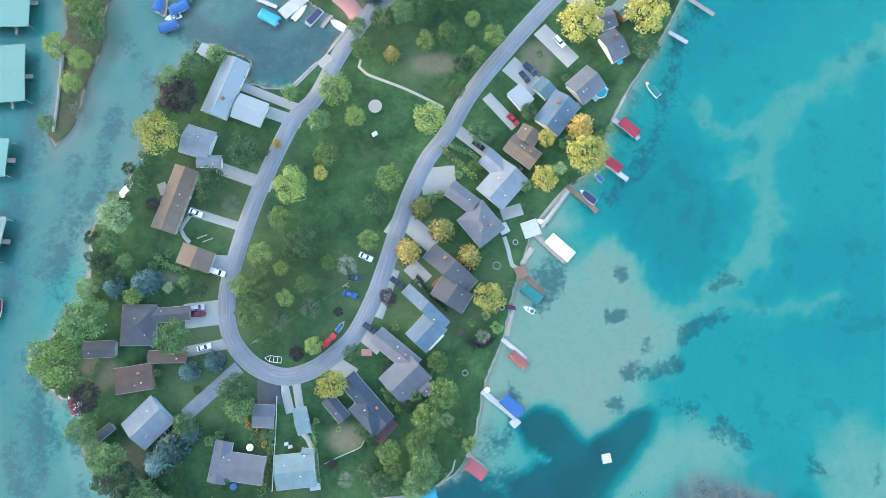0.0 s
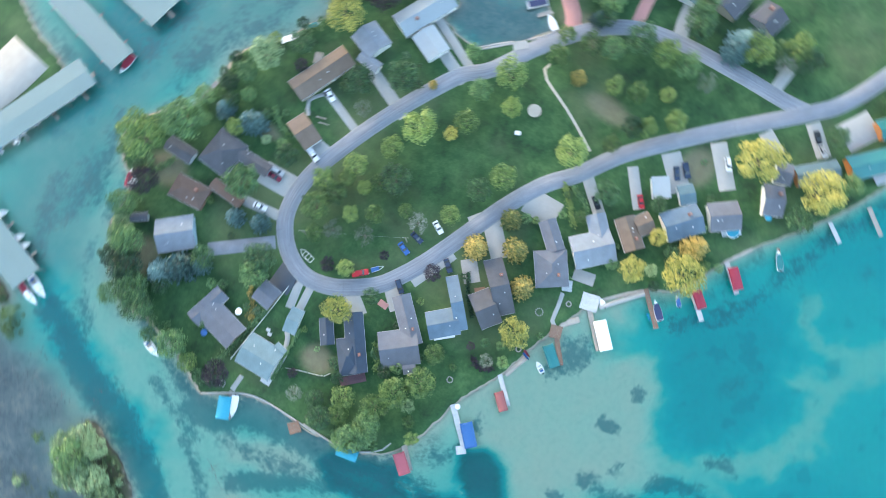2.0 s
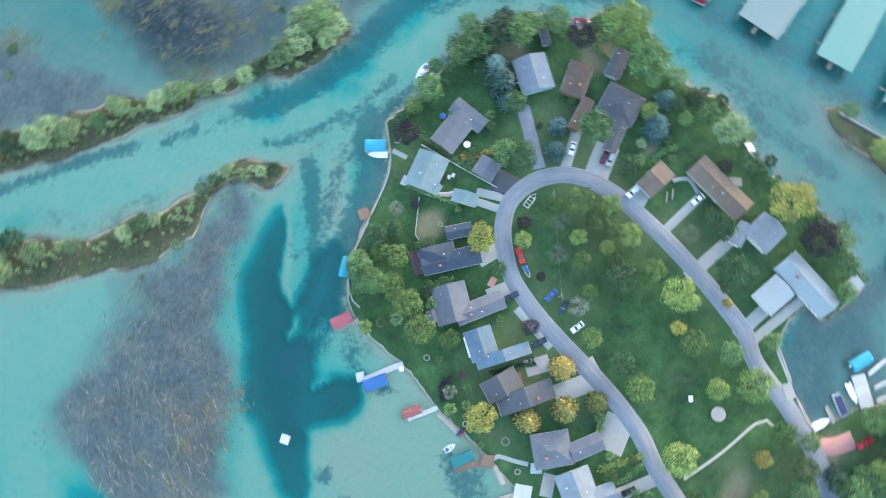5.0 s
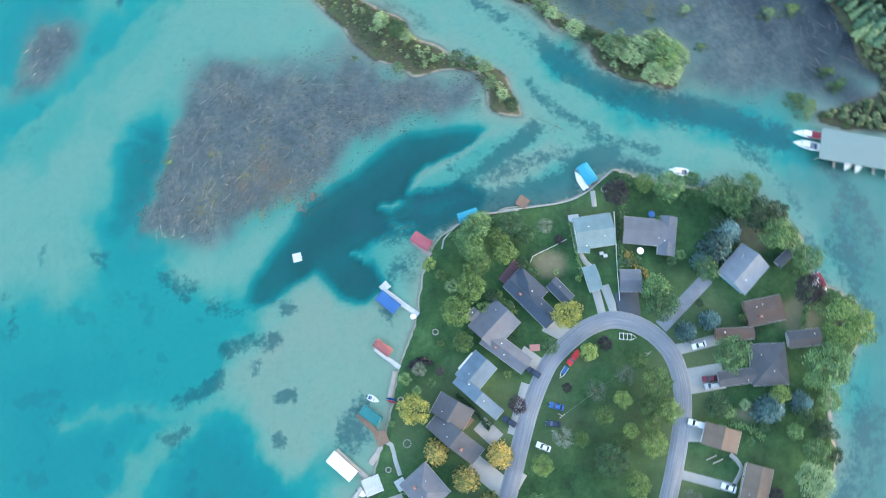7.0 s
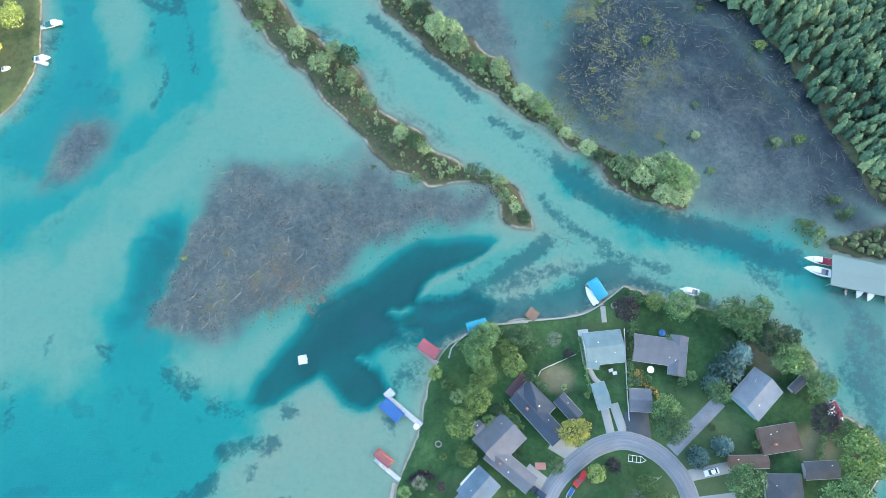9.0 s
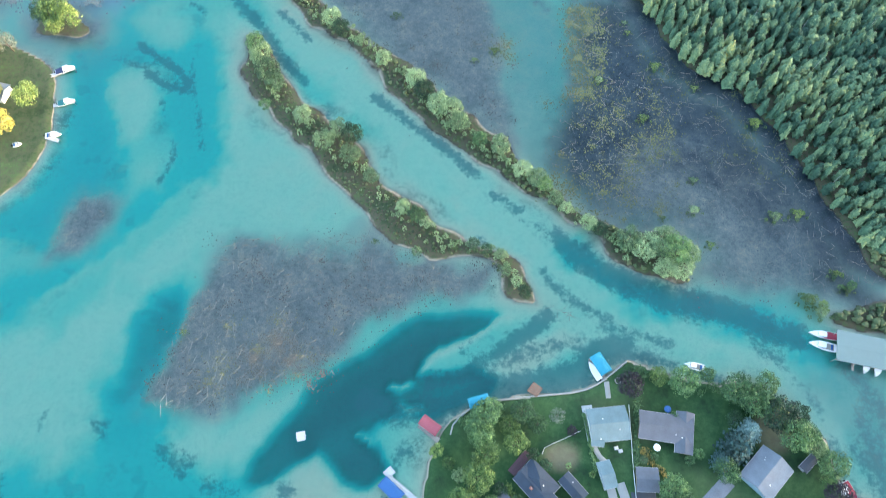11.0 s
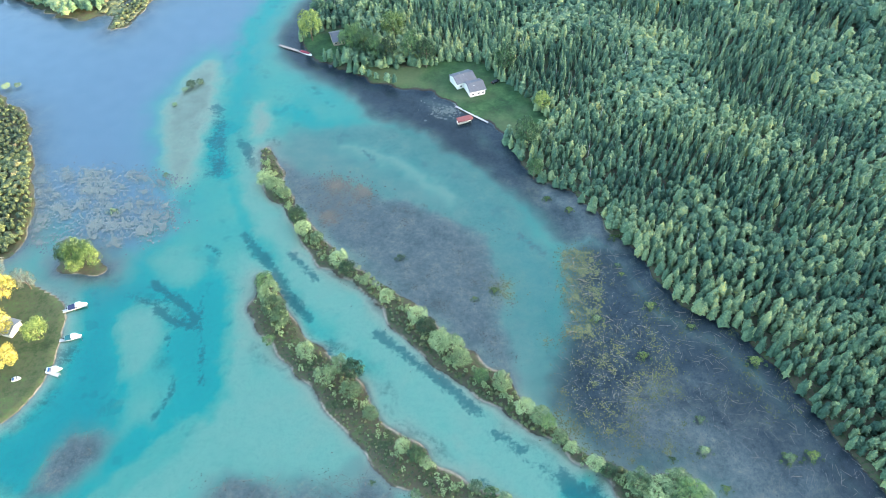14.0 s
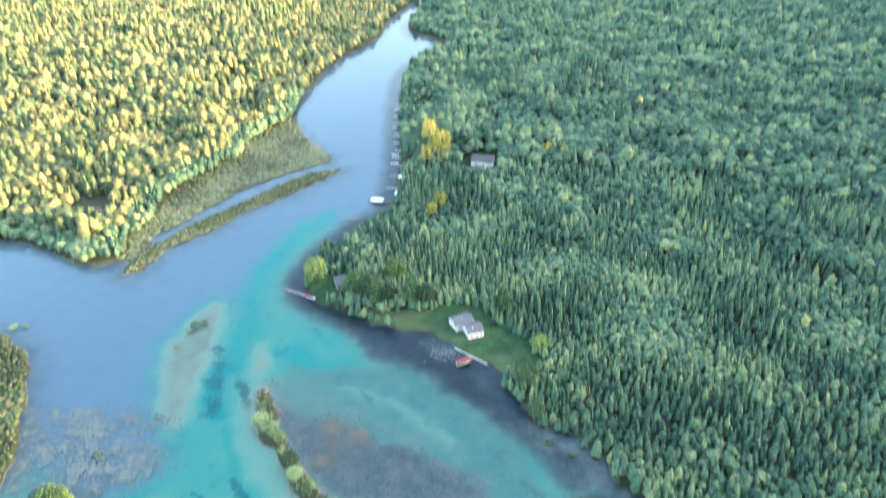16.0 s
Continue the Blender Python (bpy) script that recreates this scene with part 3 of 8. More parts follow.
weed(0.75, 3.0, [(-6.6, 51.4), (4.7, 52.9), (10.5, 57.4), (17.2, 61.9), (26.8, 68.1), (32.6, 72.4)])
weed(0.6, 5, [(-29.1, 45.2), (-17.9, 41.2), (-6.7, 42.8)])
weed(0.5, 2.5, [(61.1, 58.6), (75.7, 53.5), (86.6, 49.4)])
weed(0.55, 2.4, [(14.2, 55.8), (23.7, 59.4), (35, 61.1), (42.7, 64.8)])
weed(0.5, 3, [(118.1, 29), (121.6, 8.8), (121.4, -12.6)])
weed(0.4, 5, [(133.6, 38), (135.9, 15.8)])
weed(0.5, 4, [(112.7, -82), (117.1, -56.6), (125.6, -39.6), (130, -20.9)])
weed(0.4, 5, [(125.1, -64.5), (127.7, -43.4), (136.1, -28.5)])
weed(0.45, 4, [(137.8, 0.8), (131.4, 15.2), (126.9, 29.3)])
weed(0.4, 4, [(108.3, -110.2), (101.5, -89.8), (102.8, -75.8)])


# paler silt in the marsh
THIN_BOG = [([(84.3, 90.8), (96.8, 96.9), (108.2, 87.1), (120.7, 74.6)], 15), ([(78.9, 122.5), (101.0, 106.0)], 15), ([(43.0, 245.0), (57.0, 231.0), (69.5, 216.0)], 8)]


def land_height(x, y):
    """Height of ground or bed at places x, y (arrays), with masks of weed, mud, rough growth and painted sky sheen."""
    wx, wy = x + 1.6 * wobble(x, y, 24, 3), y + 1.6 * wobble(x, y, 22, 4)
    best = np.full(x.shape, -1e9)
    top = np.zeros_like(x)
    bank = np.full(x.shape, 1.2)
    rough = np.zeros_like(x)
    for i, ((_, h), o) in enumerate(zip(LANDS, OUTLINES)):
        firm = i in (0, 7, 10)
        d = inside_distance(x if firm else wx, y if firm else wy, o)
        top = np.where(d > best, h, top)
        rough = np.where(d > best, (0.6 if i == 7 else 0.0) if firm else 1.0, rough)
        bank = np.where(d > best, 0.45 if firm else (2.6 if i in (1, 2) else 1.2), bank)
        best = np.maximum(best, d)
    out = -best
    qx, qy = x + 5 * wobble(x, y, 40, 8) + 2 * wobble(x, y, 13, 9), y + 5 * wobble(x, y, 44, 10) + 2 * wobble(x, y, 12, 11)
    depth = 0.15 + 0.9 * (1 - np.exp(-out.clip(0) / 7.0)) + 0.15 * wobble(x, y, 60, 12)
    pale, sky_sheen = np.zeros_like(x), np.zeros_like(x)
    ux, uy = wobble(x, y, 21, 41) + 0.5 * wobble(x, y, 8, 42), wobble(x, y, 20, 43) + 0.5 * wobble(x, y, 7, 44)
    for d, w, points, area in BED:
        line = smooth_line(points, area, 4)
        span, (x0, y0), (x1, y1) = 4 * w + 6, line.min(0), line.max(0)
        k = np.where((x > x0 - span) & (x < x1 + span) & (y > y0 - span) & (y < y1 + span) & (out > -3))[0]
        if not len(k):
            continue
        stir = min(2.2, 0.45 * w)
        px, py = x[k] + stir * ux[k], y[k] + stir * uy[k]
        one = 1 / (1 + np.exp(np.clip(-inside_distance(px, py, line) / w * 1.8, -30, 30))) if area else np.exp(-((line_distance(px, py, line) / w) ** 2))
        # a depth over 6 marks painted sky reflection; the bed there lies at 1.2
        sky_sheen[k] = sky_sheen[k] * (1 - one) + (d > 6) * one
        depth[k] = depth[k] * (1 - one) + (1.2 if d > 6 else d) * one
        pale[k] = pale[k] * (1 - one) + (d < 0.65) * one
    depth = np.where(depth > 0.3, 0.3 + (depth - 0.3) * (1 - np.exp(-out.clip(0) / np.where(sky_sheen > 0.5, 0.6, 4.0))), depth)
    mud = np.zeros_like(x)
    for o, w, *own in FLATS:
        d = inside_distance(qx * 0.5 + x * 0.5, qy * 0.5 + y * 0.5, smooth_line(o, True, 6))
        mud = np.maximum(mud, (own[0] if own else 1.0) / (1 + np.exp(-np.clip(d / w * 2.5, -30, 30))))
    mud = mud * (1 - 0.6 * pale)
    bog = np.zeros_like(x)
    for o in (FLAT_MARSH, FLAT_SHORE):
        bog = np.maximum(bog, 1 / (1 + np.exp(np.clip(-inside_distance(qx * 0.5 + x * 0.5, qy * 0.5 + y * 0.5, smooth_line(o, True, 6)) / 4, -30, 30))))
    soft_shore = np.zeros_like(x)
    for i in (3, 4, 5, 6, 8, 11):
        soft_shore = np.maximum(soft_shore, np.exp(-(((-inside_distance(wx, wy, OUTLINES[i])).clip(0) / (16.0 if i == 3 else 7.0)) ** (4 if i == 3 else 1))))
    mud = np.maximum(mud, 1.0 * soft_shore)
    bog = np.maximum(bog, np.exp(-(((-inside_distance(wx, wy, OUTLINES[3])).clip(0) / 18.0) ** 4))) * (1 - 0.6 * pale)
    for line, w in THIN_BOG:
        bog *= 1 - 0.85 * np.exp(-((line_distance(qx, qy, smooth_line(line, False, 6)) / w) ** 2))
    depth = depth * (1 - 0.75 * mud) + 0.3 * mud
    near = np.exp(-((out - 4) / 4.0) ** 2)
    patch = np.zeros_like(x)
    sx, sy = x + 0.55 * wobble(x, y, 6, 31), y + 0.55 * wobble(x, y, 5, 32)
    for amount, w, points in WEEDS:
        line = smooth_line(points, False, 4)
        (x0, y0), (x1, y1) = line.min(0) - w - 8, line.max(0) + w + 8
        k = np.where((x > x0) & (x < x1) & (y > y0) & (y < y1))[0]
        if len(k):
            patch[k] = np.maximum(patch[k], amount / (1 + np.exp(np.clip((line_distance(sx[k], sy[k], line) - w) / (0.4 + 0.22 * w), -30, 30))))
    growth = np.clip(0.5 * near + 0.3 * wobble(x, y, 30, 21), 0, 1) * (1 - mud) * (1 - 0.8 * pale)
    z = np.where(best > 0, top * (1 - np.exp(-best.clip(0) / bank)) + 0.02, -depth.clip(0.1) * (1 - np.exp(-(out.clip(0) + 0.05) / 1.5)) - 0.02)
    for o in (CLEAR_A, CLEAR_B, CLEAR_C):
        rough = np.where(inside_distance(x, y, smooth_line(o, True, 8)) > -3, 0.0, rough)
    return z, growth, mud, rough, patch * (best < 0), bog * (best < 5), sky_sheen


def axis(core_a, core_b, fine, lo, hi):
    """Grid lines, fine between core_a and core_b and wider outwards."""
    g = list(np.arange(core_a, core_b, fine))
    s, v = fine, g[-1]
    while v < hi:
        s = min(s * 1.05, 160)
        v += s
        g.append(v)
    s, v = fine, g[0]
    while v > lo:
        s = min(s * 1.05, 160)
        v -= s
        g.insert(0, v)
    return np.array(g)


# ---------------- materials of ground and water ----------------
def ground_material():
    m, t, p = mat("lawn_sand_and_lake_bed", 0.9)
    v = coords(t)
    z = nd(t, "ShaderNodeSeparateXYZ")
    t.links.new(nd(t, "ShaderNodeNewGeometry").outputs["Position"], z.inputs[0])
    z = z.outputs["Z"]
    n1, n2, n3, n4 = noise_node(t, 0.02, 5, v), noise_node(t, 0.11, 6, v), noise_node(t, 0.6, 6, v, 0.7), noise_node(t, 2.5, 4, v, 0.7)
    # the bed: sand, with the water's turquoise tint and darkening by depth painted in
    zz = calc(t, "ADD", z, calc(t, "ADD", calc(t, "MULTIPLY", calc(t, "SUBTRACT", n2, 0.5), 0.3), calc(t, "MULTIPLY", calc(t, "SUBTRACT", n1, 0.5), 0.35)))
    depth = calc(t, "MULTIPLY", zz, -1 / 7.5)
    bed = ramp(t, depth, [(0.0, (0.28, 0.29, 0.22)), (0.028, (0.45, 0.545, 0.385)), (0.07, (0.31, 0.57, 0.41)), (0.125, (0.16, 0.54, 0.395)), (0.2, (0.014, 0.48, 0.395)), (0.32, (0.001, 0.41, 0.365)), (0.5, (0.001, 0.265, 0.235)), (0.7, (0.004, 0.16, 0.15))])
    bed = mix(t, fade(t, calc(t, "ADD", calc(t, "MULTIPLY", n3, 0.6), calc(t, "MULTIPLY", n4, 0.4)), 0.46, 0.62), bed, mix(t, 1.0, bed, (0.84, 0.92, 0.92), "MULTIPLY"))
    spots = calc(t, "MULTIPLY", fade(t, noise_node(t, 0.085, 2.5, v, 0.6), 0.60, 0.66), calc(t, "MULTIPLY", fade(t, depth, 0.06, 0.16), calc(t, "SUBTRACT", 1.0, fade(t, depth, 0.35, 0.6))))
    bed = mix(t, calc(t, "MULTIPLY", spots, 0.25), bed, (0.004, 0.17, 0.18))
    weedy = calc(t, "MULTIPLY", fade(t, calc(t, "ADD", calc(t, "ADD", calc(t, "MULTIPLY", n2, 0.5), calc(t, "MULTIPLY", n4, 0.2)), calc(t, "MULTIPLY", n3, 0.35)), 0.47, 0.60), fade(t, attr(t, "weed"), 0.15, 0.75))
    bed = mix(t, calc(t, "MULTIPLY", weedy, 0.6), bed, (0.02, 0.10, 0.10))
    ragged = calc(t, "ADD", attr(t, "patch"), calc(t, "MULTIPLY", calc(t, "SUBTRACT", calc(t, "ADD", calc(t, "MULTIPLY", n3, 0.55), calc(t, "MULTIPLY", n2, 0.45)), 0.5), 2.0))
    bed = mix(t, calc(t, "MULTIPLY", calc(t, "MULTIPLY", fade(t, ragged, 0.2, 0.6), fade(t, attr(t, "patch"), 0.02, 0.2)), 0.7), bed, mix(t, n4, (0.006, 0.12, 0.13), (0.02, 0.20, 0.20)))
    # pale blue-grey reflection of the sky, painted into the bed colour
    bed = mix(t, calc(t, "MULTIPLY", attr(t, "sky_sheen"), 0.96), bed, mix(t, n2, (0.23, 0.345, 0.41), (0.31, 0.43, 0.49)))
    silt = ramp(t, calc(t, "ADD", calc(t, "ADD", calc(t, "MULTIPLY", n2, 0.3), calc(t, "MULTIPLY", n4, 0.3)), calc(t, "MULTIPLY", n3, 0.4)), [(0.38, (0.10, 0.128, 0.125)), (0.47, (0.175, 0.205, 0.195)), (0.53, (0.235, 0.26, 0.235)), (0.62, (0.38, 0.36, 0.26))])
    silt = mix(t, calc(t, "MULTIPLY", attr(t, "bog"), 0.97), silt, mix(t, 1.0, silt, mix(t, fade(t, n1, 0.42, 0.62), (0.115, 0.182, 0.275), (0.21, 0.312, 0.43)), "MULTIPLY"))
    bed = mix(t, calc(t, "MULTIPLY", attr(t, "mud"), 0.985), bed, silt)
    # dry land
    lawn = ramp(t, calc(t, "ADD", calc(t, "MULTIPLY", n2, 0.6), calc(t, "MULTIPLY", n3, 0.4)), [(0.36, (0.006, 0.029, 0.008)), (0.5, (0.018, 0.066, 0.017)), (0.64, (0.05, 0.112, 0.034))])
    lawn = mix(t, calc(t, "MULTIPLY", fade(t, n1, 0.48, 0.66), 0.85), lawn, mix(t, n3, (0.045, 0.085, 0.03), (0.09, 0.115, 0.055)))
    scrub = ramp(t, calc(t, "ADD", calc(t, "MULTIPLY", n2, 0.4), calc(t, "MULTIPLY", n3, 0.6)), [(0.32, (0.012, 0.024, 0.010)), (0.44, (0.032, 0.058, 0.02)), (0.51, (0.075, 0.06, 0.042)), (0.58, (0.05, 0.085, 0.028)), (0.68, (0.09, 0.11, 0.05)), (0.8, (0.16, 0.15, 0.11))])
    land = mix(t, attr(t, "rough"), lawn, scrub)
    land = mix(t, attr(t, "dry"), land, mix(t, n3, (0.13, 0.10, 0.07), (0.2, 0.19, 0.12)))
    sand = mix(t, n3, (0.22, 0.20, 0.155), (0.34, 0.30, 0.24))
    soil = mix(t, n3, (0.014, 0.015, 0.013), (0.055, 0.048, 0.036))
    sand = mix(t, calc(t, "MAXIMUM", attr(t, "bog"), calc(t, "MULTIPLY", attr(t, "rough"), fade(t, n2, 0.46, 0.56))), sand, soil)
    edge = calc(t, "ADD", z, calc(t, "MULTIPLY", calc(t, "SUBTRACT", n3, 0.5), 0.35))
    sandy = calc(t, "SUBTRACT", edge, calc(t, "MULTIPLY", calc(t, "SUBTRACT", 1.0, attr(t, "rough")), 0.22))
    land = mix(t, fade(t, sandy, 0.0, 0.2), sand, land)
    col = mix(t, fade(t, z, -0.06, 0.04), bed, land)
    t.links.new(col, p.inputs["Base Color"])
    bump(t, p, calc(t, "ADD", n3, n4), 0.5, 0.15)
    return m


def water_material():
    m, t, p = mat("clear_lake_water", 0.03)
    t.nodes.remove(p)
    out = t.nodes["Material Output"]
    v = coords(t)
    clear = nd(t, "ShaderNodeBsdfTransparent", Color=(1, 1, 1, 1))
    gloss = nd(t, "ShaderNodeBsdfGlossy", Roughness=0.05)
    fres = nd(t, "ShaderNodeFresnel", IOR=1.33)
    both = nd(t, "ShaderNodeMixShader")
    b = nd(t, "ShaderNodeBump", Strength=0.05, Distance=0.05)
    t.links.new(noise_node(t, 1.2, 3, v), b.inputs["Height"])
    t.links.new(b.outputs[0], gloss.inputs["Normal"])
    t.links.new(b.outputs[0], fres.inputs["Normal"])
    t.links.new(fres.outputs[0], both.inputs[0])
    t.links.new(clear.outputs[0], both.inputs[1])
    t.links.new(gloss.outputs[0], both.inputs[2])
    t.links.new(both.outputs[0], out.inputs["Surface"])
    return m


# ---------------- ground and water ----------------
gx, gy = axis(-185, 190, 1.4, -3800, 3800), axis(-150, 330, 1.5, -3000, 4600)
X, Y = np.meshgrid(gx, gy)
Z, WEED, MUD, ROUGH, PATCH, BOG, SKY_SHEEN = land_height(X.ravel(), Y.ravel())
DRY_SPOTS = [(33.4, 26.4, 5.6, 4.6), (-31.3, -97.1, 6, 7), (3.3, -96.8, 9, 4), (24.5, -116.7, 12, 5), (112.0, 4.8, 7, 6), (92.5, -24.8, 5, 2.5), (100.6, 33.1, 6, 7)]
DRY = np.zeros_like(Z)
for dx, dy, da, db in DRY_SPOTS:
    DRY = np.maximum(DRY, 0.75 * np.exp(-(((X.ravel() - dx) / da) ** 2 + ((Y.ravel() - dy) / db) ** 2) ** 3))
nx, ny = len(gx), len(gy)
idx = np.arange(nx * ny).reshape(ny, nx)
quads = np.stack([idx[:-1, :-1], idx[:-1, 1:], idx[1:, 1:], idx[1:, :-1]], -1).reshape(-1, 4)
ground = new("ground", quick_mesh("ground", np.stack([X.ravel(), Y.ravel(), Z], 1), quads, ground_material(), True, {"weed": WEED, "mud": MUD, "rough": ROUGH, "dry": DRY, "patch": PATCH, "bog": BOG, "sky_sheen": SKY_SHEEN}))
tagged(ground, "green lawns, sandy shore and pale lake bed", "ground", kind="structure")
bm = bmesh.new()
bmesh.ops.create_grid(bm, x_segments=8, y_segments=8, size=3800)
water = part("water", bm, water_material())
water.location = (0, 800, 0)
tagged(water, "clear turquoise lake and channel water", "water", kind="structure")

# ---------------- road ----------------
ASPHALT = plain("worn_grey_asphalt", (0.185, 0.20, 0.23), 0.9, grain=3.0, vary=0.3, large=0.25)


def road_material():
    """Old asphalt: streaks and wheel tracks along the road, cracks across it, worn pale edges."""
    m, t, p = mat("worn_grey_asphalt_road", 0.9)
    place = nd(t, "ShaderNodeCombineXYZ")
    t.links.new(calc(t, "MULTIPLY", attr(t, "across"), 1.7), place.inputs[0])
    t.links.new(calc(t, "MULTIPLY", attr(t, "along"), 0.045), place.inputs[1])
    streak = noise_node(t, 1.4, 5, place.outputs[0], 0.65)
    v = coords(t)
    fine, broad = noise_node(t, 3.0, 5, v, 0.7), noise_node(t, 0.16, 4, v)
    crack = nd(t, "ShaderNodeTexVoronoi", Scale=0.22)
    crack.feature = "DISTANCE_TO_EDGE"
    t.links.new(v, crack.inputs["Vector"])
    k = calc(t, "ADD", calc(t, "MULTIPLY", streak, 0.6), calc(t, "ADD", calc(t, "MULTIPLY", fine, 0.2), calc(t, "MULTIPLY", broad, 0.2)))
    col = ramp(t, k, [(0.34, (0.14, 0.152, 0.18)), (0.48, (0.185, 0.20, 0.23)), (0.56, (0.22, 0.235, 0.265)), (0.66, (0.28, 0.29, 0.315))])
    rim = fade(t, calc(t, "ADD", calc(t, "ABSOLUTE", attr(t, "across")), calc(t, "MULTIPLY", calc(t, "SUBTRACT", fine, 0.5), 1.2)), 2.35, 2.75)
    col = mix(t, calc(t, "MULTIPLY", rim, 0.55), col, (0.30, 0.30, 0.28))
    col = mix(t, calc(t, "MULTIPLY", calc(t, "SUBTRACT", 1.0, fade(t, crack.outputs["Distance"], 0.0, 0.012)), 0.3), col, (0.07, 0.075, 0.085))
    t.links.new(col, p.inputs["Base Color"])
    bump(t, p, fine, 0.3, 0.02)
    return m


ROAD = road_material()
CONCRETE = plain("pale_concrete", (0.29, 0.29, 0.28), 0.85, grain=4.0, vary=0.1, large=0.5)


def strip(name, line, width, z, material, thick=0.12, closed=False):
    """A level strip of one width along a smooth line, with thickness."""
    p = smooth_line(line, closed, 2.0)
    d = np.gradient(p, axis=0)
    n = np.stack([-d[:, 1], d[:, 0]], 1) / (np.linalg.norm(d, axis=1, keepdims=True) + 1e-9)
    k = len(p)
    w = width / 2
    rows = [np.column_stack([p + n * s, np.full(k, zz)]) for s, zz in ((-w - 0.1, z - thick), (-w, z), (w, z), (w + 0.1, z - thick))]
    vs = np.concatenate(rows)
    q = []
    for r in range(3):
        i = np.arange(k - 1) + r * k
        q.append(np.stack([i, i + k, i + k + 1, i + 1], 1)[:, ::-1])
    along = np.concatenate([[0.0], np.cumsum(np.linalg.norm(np.diff(p, axis=0), axis=1))])
    across = np.repeat([-w - 0.1, -w, w, w + 0.1], k)
    return new(name, quick_mesh(name, vs, np.concatenate(q), material, False, {"along": np.tile(along, 4), "across": across}))


ROAD_IN = [(-77.1, -192.4), (-66.5, -160.6), (-59.3, -143.8), (-51.8, -134.4), (-34.4, -116.0), (-21.3, -101.5), (-8.8, -86.4)]
ROAD_LOOP = [(-0.5, -72.4), (6.3, -63.5), (11.9, -52.3), (16.3, -40.4), (20.3, -28.3), (24.9, -16.3), (30.4, -6.0), (34.4, -1.8), (38.9, 1.8), (44.2, 5.1), (51.6, 7.1), (57.4, 6.1), (62.6, 3.5), (66.6, -0.1), (70.1, -5.3), (71.9, -12.6), (71.6, -22.7), (68.6, -34.7), (64.4, -47.9), (58.3, -63.2), (51.3, -77.8)]
ROAD_OUT = [(43.7, -85.8), (35.5, -101.1), (24.8, -116.2), (12.7, -125.9), (-2.7, -130.5), (-24.1, -132.5), (-43.6, -133.4), (-53.3, -134.9)]
tagged(strip("road", ROAD_IN + ROAD_LOOP, 5.6, 0.96, ROAD), "worn grey asphalt loop road", "road", kind="structure")
tagged(strip("road", ROAD_LOOP[-2:] + ROAD_OUT, 5.6, 0.952, ROAD), "worn grey asphalt side road behind the park", "road", kind="structure")


# ---------------- trees ----------------
def leaf_material(name, cols, gloss=0.55, even=0.62, base=0.0):
    """Leaves: colour by clump, by tree and by height of tint, with a little light through them."""
    m, t, p = mat(name, gloss)
    geo = nd(t, "ShaderNodeNewGeometry")
    info = nd(t, "ShaderNodeObjectInfo").outputs["Random"]
    k = calc(t, "ADD", calc(t, "MULTIPLY", geo.outputs["Random Per Island"], 0.32), calc(t, "ADD", calc(t, "MULTIPLY", info, even), base))
    k = calc(t, "ADD", k, calc(t, "MULTIPLY", calc(t, "SUBTRACT", noise_node(t, 2.2, 3, coords(t)), 0.5), 0.9))
    col = ramp(t, k, [(0.15 + 0.7 * i / (len(cols) - 1), c) for i, c in enumerate(cols)])
    t.links.new(col, p.inputs["Base Color"])
    back = nd(t, "ShaderNodeBsdfTranslucent")
    t.links.new(col, back.inputs["Color"])
    both = nd(t, "ShaderNodeMixShader", Fac=0.18)
    t.links.new(p.outputs[0], both.inputs[1])
    t.links.new(back.outputs[0], both.inputs[2])
    t.links.new(both.outputs[0], t.nodes["Material Output"].inputs["Surface"])
    return m


LEAVES = {
    "green": leaf_material("green_leaves", [(0.00679, 0.0287, 0.0158), (0.0266, 0.0786, 0.0338), (0.0804, 0.172, 0.0667), (0.213, 0.339, 0.124)], even=0.55, base=0.09),
    "lime": leaf_material("light_green_leaves", [(0.0179, 0.0522, 0.0175), (0.0632, 0.127, 0.0358), (0.178, 0.267, 0.0751), (0.36, 0.43, 0.122)], even=0.42, base=0.13),
    # yellow of the low sun painted into the leaves, with some autumn colour
    "yellow": leaf_material("sun_and_autumn_yellow_leaves", [(0.04, 0.09, 0.03), (0.17, 0.20, 0.05), (0.40, 0.37, 0.085), (0.62, 0.53, 0.15)], even=0.3, base=0.32),
    # orange of sun on the treetops painted into the needles; flower beds share it
    "orange": leaf_material("sun_orange_needles_and_flowers", [(0.05, 0.085, 0.025), (0.15, 0.16, 0.045), (0.40, 0.30, 0.08), (0.58, 0.40, 0.12)], even=0.4, base=0.12),
    "purple": leaf_material("dark_purple_leaves", [(0.010, 0.009, 0.016), (0.022, 0.016, 0.030), (0.042, 0.028, 0.044), (0.06, 0.042, 0.055)]),
    "blue": leaf_material("blue_spruce_needles", [(0.019, 0.0512, 0.0452), (0.0562, 0.126, 0.121), (0.118, 0.216, 0.212), (0.218, 0.341, 0.327)]),
    "willow": leaf_material("pale_willow_leaves", [(0.0406, 0.0875, 0.046), (0.125, 0.206, 0.0994), (0.241, 0.343, 0.171), (0.383, 0.495, 0.255)]),
    "pale": leaf_material("thin_grey_green_leaves", [(0.0562, 0.0789, 0.0539), (0.122, 0.151, 0.116), (0.185, 0.207, 0.175), (0.275, 0.29, 0.255)]),
}
BARK = plain("grey_brown_bark", (0.11, 0.085, 0.065), 0.95, grain=6, vary=0.3)
